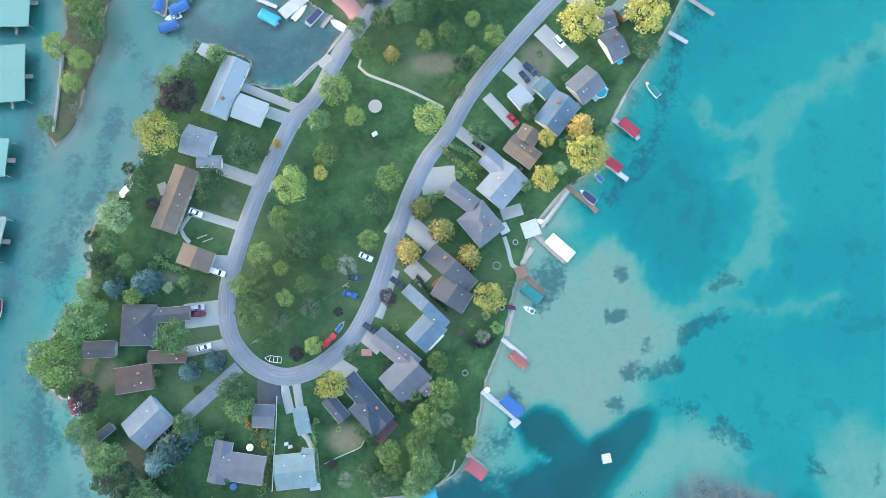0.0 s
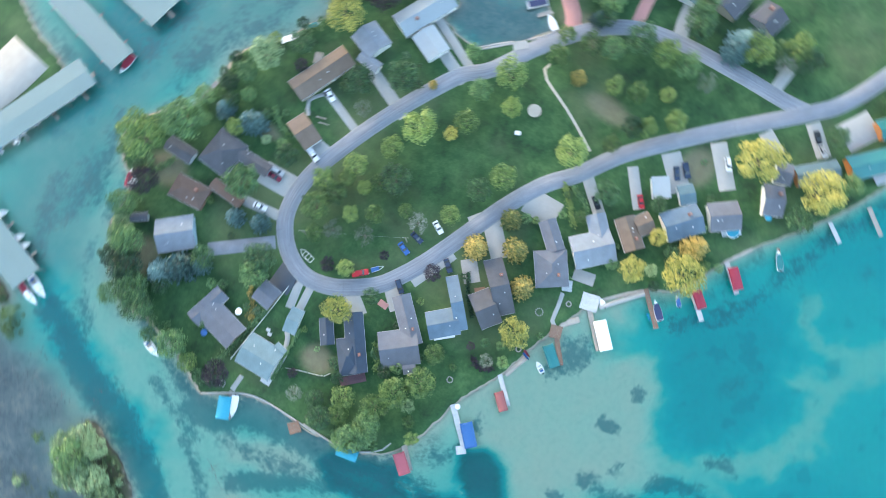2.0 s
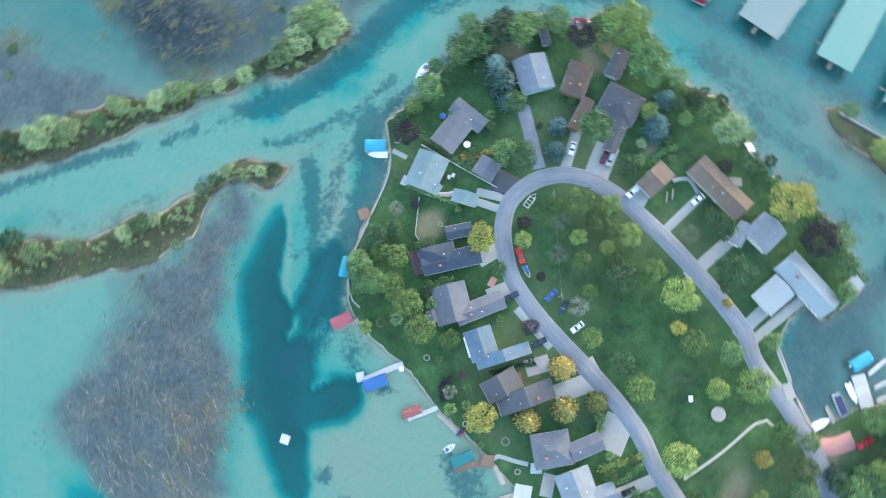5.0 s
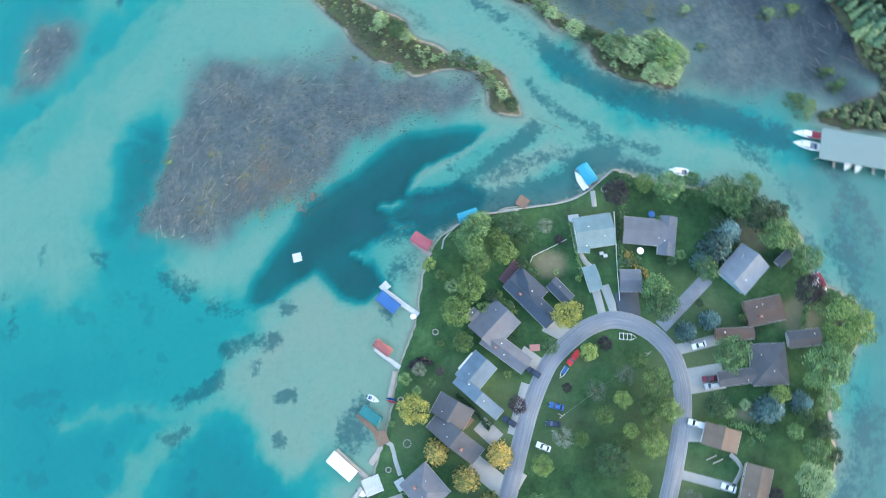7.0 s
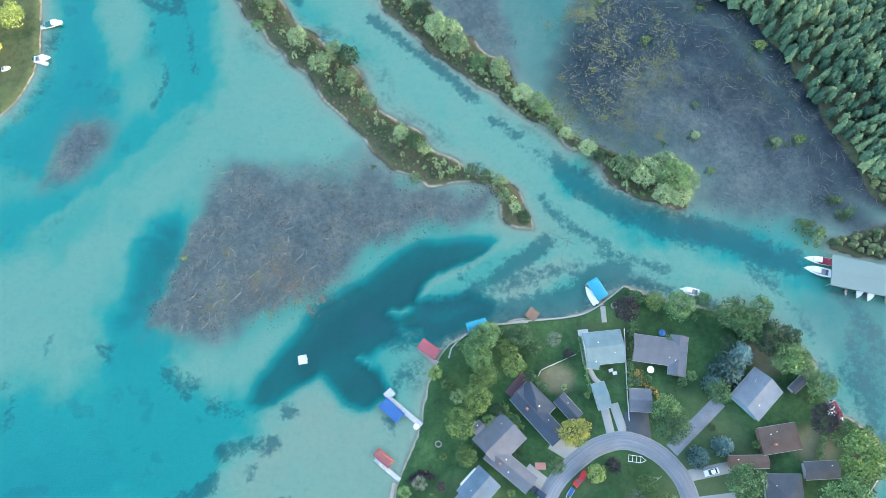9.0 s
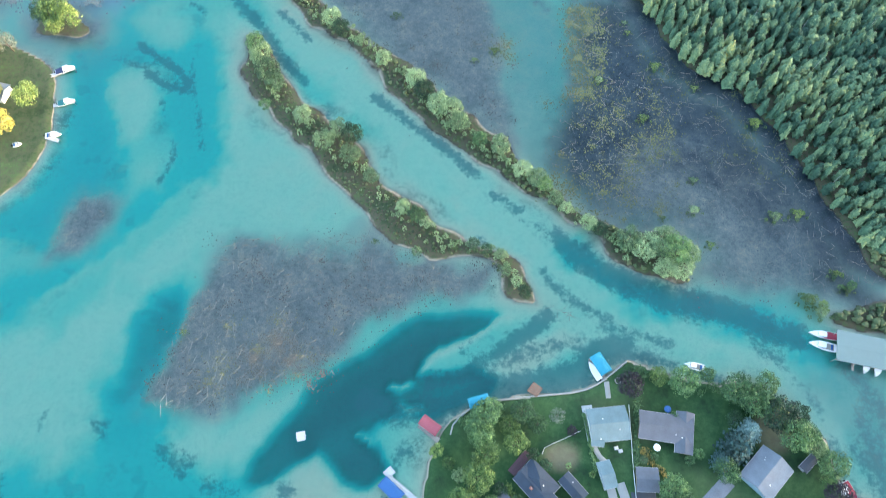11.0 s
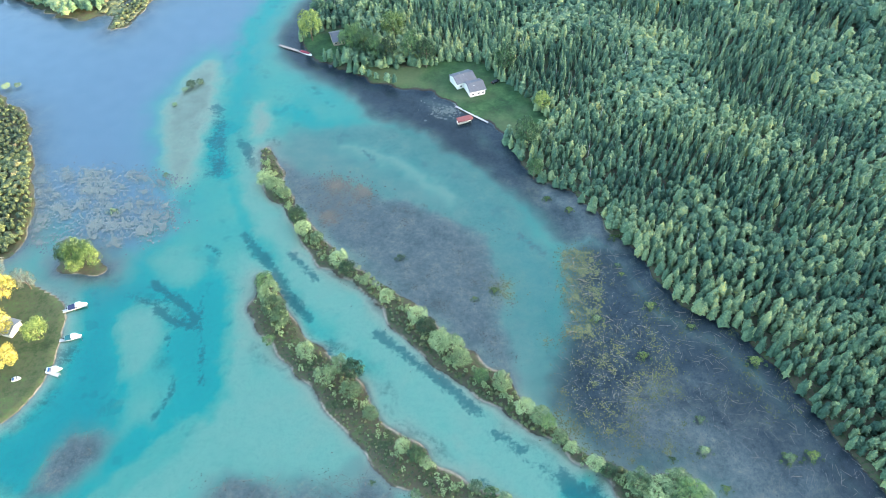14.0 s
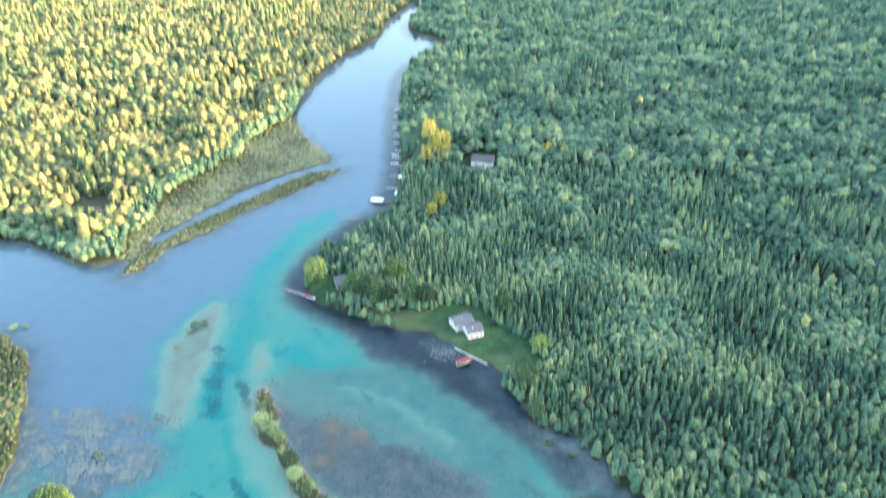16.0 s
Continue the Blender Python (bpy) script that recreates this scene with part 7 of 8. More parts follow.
# round pad of sand in the park
bm = rod(bmesh.new(), (0, 0, 0.9), (0, 0, 0.97), 2.3, 28)
tagged(part("fire_pit_pad", bm, SAND_PATH), "round pale sand pad in the park", "pad").matrix_basis = pose(23.7, -82.2, 0)


# ---------------- decks, docks, seawalls ----------------
def deck(x, y, L, W, turn, material, label, z=1.15):
    """A raised plank deck on posts; each plank is a piece."""
    ob = thing("deck", pose(x, y, 0, 0, 0, turn), label, "deck", "wooden decks")
    n = max(4, int(W / 0.45))
    w = W / n
    me = None
    for i in range(n):
        if me is None:
            p = part("plank", boxed(0, 0, 0, L, w - 0.03, 0.06, 0.01), material, ob)
            me = p.data
        else:
            p = new("plank", me)
            p.parent = ob
        p.location = (0, -W / 2 + w * (i + 0.5), z)
    for sx in (-1, 1):
        for sy in (-1, 1):
            part("post", boxed(sx * (L / 2 - 0.2), sy * (W / 2 - 0.2), z / 2 - 0.6, 0.16, 0.16, z + 1.1), material, ob)
    return ob


def dock(a, b, width, material, label, z=0.55):
    """A straight pier of planks on posts from a to b."""
    a, b = Vector(a), Vector(b)
    L = (b - a).length
    turn = math.degrees(math.atan2(b.y - a.y, b.x - a.x))
    ob = thing("dock", pose(*((a + b) / 2), 0, 0, 0, turn), label, "dock", "lakeside docks")
    n = max(4, int(L / 0.6))
    me = None
    for i in range(n):
        if me is None:
            p = part("plank", boxed(0, 0, 0, L / n - 0.03, width, 0.06, 0.01), material, ob)
            me = p.data
        else:
            p = new("plank", me)
            p.parent = ob
        p.location = (-L / 2 + L / n * (i + 0.5), 0, z)
    for i in range(max(2, int(L / 3.5)) + 1):
        px = -L / 2 + 0.3 + i * (L - 0.6) / max(2, int(L / 3.5))
        for sy in (-1, 1):
            part("post", rod(bmesh.new(), (px, sy * (width / 2 - 0.06), -1.4), (px, sy * (width / 2 - 0.06), z + 0.25), 0.07, 6), STEEL, ob)
    for sy in (-1, 1):
        part("stringer", boxed(0, sy * (width / 2 - 0.08), z - 0.12, L, 0.08, 0.16), material, ob)
    return ob


for a, b, w, m, label in [
    ((-84.5, -118.4), (-92.4, -112.5), 1.5, WOOD, "long weathered grey plank dock"),
    ((-76.6, -106.7), (-82.7, -102.7), 1.4, WHITE_DECK, "short pale dock in shallow water"),
    ((-67.3, -89.7), (-72.0, -84.2), 1.0, BROWN_WOOD, "narrow brown dock beside a moored boat"),
    ((-56.3, -76.0), (-64.3, -69.2), 1.6, WHITE_DECK, "white dock with red covered boats"),
    ((-52.6, -61.1), (-59.9, -55.3), 1.6, WHITE_DECK, "white dock beside a red covered boat"),
    ((-39.5, -53.6), (-49.3, -44.8), 1.6, BROWN_WOOD, "brown plank dock from the sand beach"),
    ((-28.2, -37.7), (-38.2, -28.1), 1.6, WOOD, "grey pier from the lakeside platform"),
    ((-25.0, -23.7), (-31.0, -17.4), 1.6, BROWN_WOOD, "brown pier beside a covered boat"),
    ((-16.7, -3.8), (-24.5, 2.8), 1.5, WHITE_DECK, "pale pier beside a red boat cover"),
    ((-9.9, 12.5), (-20.3, 21.1), 1.8, WHITE_DECK, "bright white L-shaped pier"),
    ((-21.3, 21.5), (-19.0, 23.5), 2.6, WHITE_DECK, "wide white pier head"),
    ((4.8, 23.9), (-10.9, 36.9), 1.7, WOOD, "long grey plank pier among trees"),
    ((50.1, 49.4), (45.4, 57.7), 1.5, WOOD, "grey pier between two boats"),
    ((117.5, -28.5), (117.8, -18.5), 1.4, WOOD, "grey plank dock along the bank"),
    ((99.1, -69.5), (102.2, -61.1), 1.4, WHITE_DECK, "pale dock along the channel bank"),
    ((64.4, -121.6), (57.5, -118.6), 1.4, WHITE_DECK, "white finger dock in the lagoon"),
    ((60.5, -126.2), (54.4, -121.9), 1.4, WHITE_DECK, "white finger dock in the lagoon"),
    ((57.1, -128.9), (51.1, -124.1), 1.4, WHITE_DECK, "white finger dock in the lagoon"),
    ((42.0, -110.9), (37.8, -116.4), 1.4, WOOD, "narrow grey dock in the lagoon"),
    ((96.8, -115.9), (95.7, -132.8), 2.2, WOOD, "wooden dock with blue covered boats"),
    ((96.7, -125.7), (86.6, -124.4), 1.5, WOOD, "wooden side dock with covered boats"),
    ((-97.5, 370.4), (-78.7, 360.3), 1.8, WOOD, "long grey dock off the wooded point"),
    ((5.6, 308.2), (22.0, 293.9), 1.0, WHITE_DECK, "white plank walk along the shore"),
    ((-155.9, 147.7), (-147.9, 145.0), 1.6, WHITE_DECK, "white dock off the west yard"),
    ((-153.3, 160.9), (-145.3, 163.0), 1.6, WHITE_DECK, "white dock beside a moored boat"),
    ((-157.5, 175.0), (-148.3, 178.9), 1.6, WHITE_DECK, "white dock at the west yard corner"),
    ((-35.7, 492.6), (-57.5, 499.3), 2.0, BROWN_WOOD, "brown dock off the far shore"),
    ((-31.7, 520.1), (-45.1, 522.7), 2.0, WHITE_DECK, "white dock off the far shore"),
    ((-30.8, 569.2), (-39.4, 570.8), 2.0, WOOD, "grey dock off the far shore"),
    ((-30.1, 603.8), (-42.1, 605.6), 2.2, WHITE_DECK, "white dock off the far shore"),
    ((-32.8, 624.6), (-45.1, 625.1), 2.2, WHITE_DECK, "white dock off the far shore"),
    ((-32.3, 739.6), (-53.4, 740.6), 2.4, WHITE_DECK, "white dock off the far shore"),
    ((-32.6, 712.6), (-49.6, 713.4), 2.2, WOOD, "grey dock off the far shore"),
    ((-32.6, 679.0), (-49.1, 681.4), 2.4, WHITE_DECK, "white dock off the far shore"),
    ((-32.7, 650.9), (-45.4, 653.0), 2.2, WHITE_DECK, "white dock off the far shore"),
    ((-32.4, 586.8), (-44.1, 588.6), 2.2, WHITE_DECK, "white dock off the far shore"),
    ((-31.8, 545.6), (-42.9, 547.1), 2.2, WOOD, "grey dock off the far shore"),
    ((-73.0, 468.3), (-62.2, 467.0), 1.6, WOOD, "grey dock off the near point"),
]:
    dock(a, b, w, m, label)
for x, y, L, W, turn, m, label in [
    (-27.2, -39.4, 5.7, 5.4, -162, WHITE_DECK, "grey lakeside platform deck with rail"),
    (-23.6, -25.2, 3.8, 4.2, -159, BROWN_WOOD, "brown lakeside sitting deck"),
    (26.6, 47.4, 3.7, 3.7, -128, BROWN_WOOD, "dark red-brown swim platform at the seawall"),
    (20.5, 24.7, 8.4, 2.8, -133, PURPLE_WOOD, "plum stained deck behind a dark house"),
    (7.5, 11.3, 3.1, 3.8, 159, WOOD, "grey back deck with railing"),
    (43.2, 36.4, 3.4, 11.4, -175, WHITE_DECK, "white wrap-around deck beside a house"),
    (3.4, -21.6, 3.6, 3.2, -137, BROWN_WOOD, "small red-brown wooden entry deck"),
    (-18.3, -39.6, 3.2, 3.6, -153, WHITE_DECK, "white walled terrace by the lake"),
    (-51.5, -85.6, 6.4, 3.7, -138, WHITE_DECK, "white pool deck behind a house"),
    (51.7, -118.8, 4.4, 10.4, -49, WHITE_DECK, "broad white dock platform in the lagoon"),
    (-85.7, -132.7, 14.7, 3.2, -127, WHITE_DECK, "pale deck below the teal roofed house"),
    (94.2, -55.1, 2.9, 4.1, -158, WOOD, "grey deck behind the brown house"),
]:
    deck(x, y, L, W, turn, m, label)


def seawall(line, label, material=CONCRETE, w=0.5, top=1.0):
    """A low wall along a shore."""
    ob = strip("seawall", line, w, top, material, 1.6)
    return tagged(ob, label, "seawall", kind="structure")


seawall([(19.9, 45.1), (32.8, 45.8), (44.9, 47.9), (57.2, 56.2)], "pale concrete seawall along the garden", w=0.45)
seawall([(52.4, -89.1), (48.6, -93.1), (43.5, -98.2)], "pale concrete seawall by the lagoon", w=0.7)
seawall([(50.7, -89.7), (46.3, -94.3), (41.6, -99.3)], "pale concrete seawall by the lagoon", w=0.6)
seawall([(39.8, -101.7), (35.9, -106.1), (32.5, -111.6)], "stone edging of the lagoon", STONE, w=0.8)
seawall([(130.9, -102.5), (131.4, -88.3), (132.3, -75.4)], "concrete wall of the marina bank", w=0.6)
seawall([(-1.0, 33.5), (-0.1, 36.7), (5.5, 41.6), (11.1, 43.9)], "curved concrete seawall under trees", w=0.5)
seawall([(13.0, 44.2), (25.0, 44.9)], "concrete seawall under trees", w=0.5)


# ---------------- boats ----------------
def hull_mesh(L, W, H, flat=0.0):
    """An open hull with a pointed bow at +x, raked sides and a transom."""
    bm = bmesh.new()
    n = 12
    rows = []
    for i in range(n + 1):
        f = i / n
        x = -L / 2 + L * f
        half = W / 2 * (1 - max(0, (f - 0.42) / 0.58) ** 2.1) * (0.9 + 0.1 * min(1, f * 4))
        half = max(half, 0.03)
        sheer = H * (1 + 0.28 * f * f)
        keel = -0.3 + 0.3 * max(0, (f - 0.6) / 0.4) ** 2
        rows.append([bm.verts.new(v) for v in ((x, -half, sheer), (x, -half * 0.78, 0.05), (x, 0, keel), (x, half * 0.78, 0.05), (x, half, sheer))])
    for a, b in zip(rows, rows[1:]):
        for j in range(4):
            bm.faces.new((a[j], b[j], b[j + 1], a[j + 1]))
    bm.faces.new(rows[0])
    bmesh.ops.recalc_face_normals(bm, faces=bm.faces)
    return bm


def deck_mesh(L, W, H, a, b, inset=0.06):
    """The fore or aft deck of a hull between fractions a and b of its length."""
    bm = bmesh.new()
    left, right = [], []
    for i in range(9):
        f = a + (b - a) * i / 8
        x = -L / 2 + L * f
        half = max(W / 2 * (1 - max(0, (f - 0.42) / 0.58) ** 2.1) * (0.9 + 0.1 * min(1, f * 4)) - inset, 0.02)
        z = H * (1 + 0.28 * f * f) - 0.03
        left.append(bm.verts.new((x, -half, z)))
        right.append(bm.verts.new((x, half, z)))
    for i in range(8):
        bm.faces.new((left[i], left[i + 1], right[i + 1], right[i]))
    r = bmesh.ops.extrude_face_region(bm, geom=bm.faces[:])
    for v in r["geom"]:
        if isinstance(v, bmesh.types.BMVert):
            v.co.z += 0.06
    bmesh.ops.recalc_face_normals(bm, faces=bm.faces)
    return bm


def boat(x, y, turn, L, W, label, cover=None, z=0.0, cabin=False, hull=None):
    ob = thing("motor_boat", pose(x, y, z, 0, 0, turn), label, "boat", "moored boats")
    H = 0.55 + 0.06 * L / 3
    part("hull", hull_mesh(L, W, H), hull or HULL, ob)
    part("rub_rail", deck_mesh(L, W + 0.16, H - 0.04, 0.0, 1.0, 0.0), TRIM, ob)
    part("foredeck", deck_mesh(L, W, H + 0.06, 0.55, 1.0), HULL, ob)
    part("floor", boxed(-0.12 * L, 0, H + 0.03, L * 0.55, W * 0.72, 0.05), WOOD, ob)
    if cover:
        bm = deck_mesh(L, W, H + 0.12, 0.03, 0.82 if not cabin else 0.5)
        for v in bm.verts:
            v.co.z += 0.25 * (1 - min(1, abs(v.co.y) / (W / 2)))
        part("cover", bm, CLOTHS[cover], ob)
    else:
        for sy in (-1, 1):
            part("seat", boxed(-0.05 * L, sy * W * 0.22, H + 0.25, 0.6, 0.55, 0.4, 0.06), CLOTHS["white"], ob)
        part("seat", boxed(-0.32 * L, 0, H + 0.22, 0.55, W * 0.6, 0.36, 0.06), CLOTHS["blue"], ob)
        part("windscreen", boxed(0.09 * L, 0, H + 0.35, 0.08, W * 0.68, 0.4, 0.02), GLASS, ob)
    if cabin:
        c = part("cabin", boxed(0.06 * L, 0, H + 0.6, L * 0.3, W * 0.66, 0.9, 0.15), HULL, ob)
        part("pane", boxed(0.06 * L, 0, H + 0.75, L * 0.3 + 0.04, W * 0.5, 0.3, 0.05), GLASS, c)
    part("outboard", boxed(-L / 2 - 0.22, 0, H + 0.1, 0.45, 0.38, 0.75, 0.08), PAINTS["black"], ob)
    return ob


def covered_lift(x, y, turn, L, W, cloth, label, z=0.0):
    """A boat lift with posts, rails and an arched canvas canopy over a boat's hull."""
    ob = thing("boat_lift", pose(x, y, z, 0, 0, turn), label, "boat lift", "covered boat lifts")
    bm = bmesh.new()
    n, rows = 8, []
    for fx in (-0.5, -0.42, 0.42, 0.5):
        drop = 0.25 if abs(fx) == 0.5 else 0.0
        rows.append([bm.verts.new((fx * L, -W / 2 + W * j / n, 2.5 + 0.55 * math.sin(math.pi * j / n) - drop - (0.35 if j in (0, n) else 0))) for j in range(n + 1)])
    for a, b in zip(rows, rows[1:]):
        for j in range(n):
            bm.faces.new((a[j], b[j], b[j + 1], a[j + 1]))
    r = bmesh.ops.extrude_face_region(bm, geom=bm.faces[:])
    for v in r["geom"]:
        if isinstance(v, bmesh.types.BMVert):
            v.co.z -= 0.05
    bmesh.ops.recalc_face_normals(bm, faces=bm.faces)
    canopy = part("canopy", bm, CLOTHS[cloth], ob)
    for fx in (-0.42, -0.14, 0.14, 0.42):
        part("rib", boxed(fx * L, 0, 3.07, 0.07, W * 0.5, 0.04), CLOTHS[cloth], canopy)
    for sx in (-1, 1):
        for sy in (-1, 1):
            part("post", rod(bmesh.new(), (sx * L * 0.4, sy * W * 0.46, -1.4), (sx * L * 0.4, sy * W * 0.46, 2.3), 0.06, 6), STEEL, ob)
    for sy in (-1, 1):
        part("rail", boxed(0, sy * W * 0.46, 0.6, L * 0.85, 0.1, 0.12), STEEL, ob)
    part("hull", hull_mesh(L * 0.92, W * 0.7, 0.8), HULL, ob)
    return ob


def pontoon(x, y, turn, L, W, label, cover="navy"):
    ob = thing("pontoon_boat", pose(x, y, 0, 0, 0, turn), label, "boat", "moored boats")
    for sy in (-1, 1):
        part("float", rod(bmesh.new(), (-L / 2, sy * W * 0.36, 0.1), (L / 2, sy * W * 0.36, 0.1), 0.32, 10), STEEL, ob)
    part("floor", boxed(0, 0, 0.5, L, W, 0.1, 0.02), WHITE_DECK, ob)
    for sy in (-1, 1):
        part("fence", boxed(0, sy * (W / 2 - 0.05), 0.85, L * 0.9, 0.05, 0.6), HULL, ob)
    part("cover", boxed(0, 0, 1.25, L * 0.8, W * 0.86, 0.25, 0.1), CLOTHS[cover], ob)
    part("outboard", boxed(-L / 2 - 0.2, 0, 0.55, 0.45, 0.4, 0.8, 0.08), PAINTS["black"], ob)
    return ob


def way(t0, t1):
    return math.degrees(math.atan2(t1[1] - t0[1], t1[0] - t0[0]))


LIFTS = [
    ((-58.3, -75.3), (-63.7, -70.2), 3.4, "red", "twin-humped red canvas boat cover beside dock"),
    ((-52.5, -62.3), (-57.5, -58.4), 3.2, "red", "dark red canvas boat cover beside dock"),
    ((-32.9, -36.2), (-39.9, -29.6), 4.2, "white", "large white canvas boat lift canopy"),
    ((-23.7, -20.2), (-29.5, -15.8), 3.6, "teal", "deep teal canvas over a moored boat"),
    ((-19.3, 0.9), (-24.1, 4.9), 3.0, "brown", "dark red canvas cover beside pale pier"),
    ((-16.4, 14.6), (-22.2, 19.9), 4.0, "blue", "royal blue canvas boat lift canopy"),
    ((-4.6, 34.4), (-10.1, 38.5), 3.8, "pink", "sun-bleached red boat lift canopy"),
    ((11.6, 44.7), (5.0, 42.9), 3.6, "cyan", "bright cyan boat canopy at the seawall"),
    ((50.1, 52.2), (46.7, 58.4), 4.2, "cyan", "bright cyan boat lift canopy beside pier"),
    ((62.9, -116.0), (56.5, -112.3), 3.8, "cyan", "light blue boat canopy in the lagoon"),
    ((97.4, -110.7), (91.1, -112.9), 3.6, "blue", "blue canvas boat lift canopy"),
    ((93.9, -117.1), (87.8, -119.9), 3.6, "blue", "blue canvas boat lift canopy"),
    ((91.5, -121.0), (85.4, -123.5), 3.6, "blue", "blue canvas boat lift canopy"),
    ((98.6, -117.1), (97.4, -123.4), 3.6, "blue", "blue canvas boat lift canopy"),
    ((-54.9, 496.8), (-45.0, 495.4), 7.0, "white", "white boat canopy off the far shore"),
    ((5.9, 293.9), (13.7, 296.7), 4.0, "brown", "red-brown boat canopy by the shore lawn"),
    ((-37.2, 508.4), (-30.2, 508.1), 7.0, "white", "white boat canopy off the far shore"),
    ((-36.0, 540.9), (-29.6, 540.7), 6.0, "white", "white boat canopy off the far shore"),
    ((-39.9, 675.2), (-32.4, 678.1), 8.0, "white", "white boat canopy off the far shore"),
]
for a, b, w, cloth, label in LIFTS:
    covered_lift((a[0] + b[0]) / 2, (a[1] + b[1]) / 2, way(a, b), max(5.5, math.dist(a, b)), w, cloth, label)
BOATS = [
    ((-71.8, -83.8), (-67.7, -88.9), 2.2, "white boat with teal cover tied at dock", "teal", False),
    ((-48.9, -47.7), (-43.9, -52.2), 2.4, "white boat with dark blue cover at brown dock", "navy", False),
    ((-51.5, -54.9), (-49.0, -57.5), 1.5, "small blue and white watercraft on a lift", "blue", False),
    ((-27.5, -12.1), (-23.9, -14.0), 1.7, "small white rowing boat near the beach", None, False),
    ((-32.1, -40.8), (-29.3, -42.5), 1.7, "white paddle boat beside the platform", "white", False),
    ((47.9, 50.4), (44.8, 56.5), 2.3, "white boat tied to grey pier", "white", False),
    ((82.2, 53.6), (75.8, 55.2), 2.4, "white cabin boat moored by the garden trees", None, True),
    ((119.3, 17.9), (121.8, 11.8), 2.4, "red and white speedboat moored at the bank", "red", False),
    ((108.4, -52.6), (104.0, -58.6), 2.5, "white covered boat along the channel bank", "white", False),
    ((104.1, -61.2), (101.3, -66.0), 2.3, "white boat with teal cover along channel bank", "teal", False),
    ((121.0, -5.8), (119.7, -8.6), 1.6, "dark personal watercraft at the bank", "navy", False),
    ((90.6, -116.6), (96.2, -114.8), 2.3, "white speedboat beside blue covered boats", None, False),
    ((34.0, -110.0), (39.1, -113.4), 2.6, "white flat boat at the lagoon edge", "white", False),
    ((51.9, -113.8), (47.3, -119.0), 2.2, "white boat at the lagoon platform", "white", False),
    ((126.4, 59.4), (117.9, 61.8), 2.9, "white cruiser at the end of the boat shed", None, True),
    ((127.7, 63.2), (118.5, 65.2), 2.6, "red and white cruiser at the end of the boat shed", "red", True),
    ((-155.6, 176.7), (-148.5, 179.5), 3.0, "white boat with navy cover at west yard", "navy", True),
    ((-151.7, 161.7), (-145.4, 163.5), 2.8, "white cabin boat at west yard dock", "teal", True),
    ((-153.6, 147.2), (-147.7, 148.1), 2.6, "white cabin boat moored at the west dock", None, True),
    ((-164.4, 142.8), (-161.7, 143.7), 1.8, "white rowing boat pulled up on grass", None, False),
    ((146.8, -19.5), (146.6, -12.0), 2.8, "red and white boat at the shed walkway", "red", False),
    ((-84.3, 363.6), (-76.8, 359.0), 2.2, "white and red boat at the wooded point", "red", False),
]
for a, b, w, label, cover, cab in BOATS:
    up = 0.8 if "grass" in label else 0.0
    boat((a[0] + b[0]) / 2, (a[1] + b[1]) / 2, way(a, b), max(3.2, math.dist(a, b)), w, label, cover, up, cab)
pontoon(44.5, -114.6, way((41.5, -118.2), (47.7, -111.3)), 7.5, 2.6, "pontoon boat with navy cover in the lagoon")
pontoon(118.7, 15.4, 80, 4.0, 2.0, "small pontoon raft behind the red boat", "white")
for k, (sx, sy) in enumerate([(163.8, 32.0), (161.7, 26.2), (161.9, 22.5), (160.4, 17.6), (159.7, 13.3), (156.6, 3.6), (156.2, 0.4), (165.9, 36.7)]):
    boat(sx, sy, -30 + 8 * math.sin(k * 3), 5.6 + (k % 3) * 0.5, 2.2, "white boat moored under the boat shed eaves", (None, "white", "white")[k % 3])
for k, (sx, sy) in enumerate([(134.8, 53.4), (138.2, 52.3), (147.9, 49.5), (155.7, 47.3)]):
    boat(sx, sy, -120, 5.4, 2.2, "white boat moored under the boat shed eaves", "white")
# swim raft
raft = thing("swim_raft", pose(-48.4, 33.9, 0, 0, 0, 10), "square white swim raft anchored in the lake", "raft")
part("platform", boxed(0, 0, 0.42, 2.9, 2.9, 0.14, 0.03), WHITE_DECK, raft)
for sy in (-1, 1):
    part("float", rod(bmesh.new(), (-1.35, sy * 1.0, 0.12), (1.35, sy * 1.0, 0.12), 0.26, 10), CLOTHS["blue"], raft)
part("ladder", boxed(1.5, 0, 0.3, 0.08, 0.5, 0.9, 0.02), STEEL, raft)


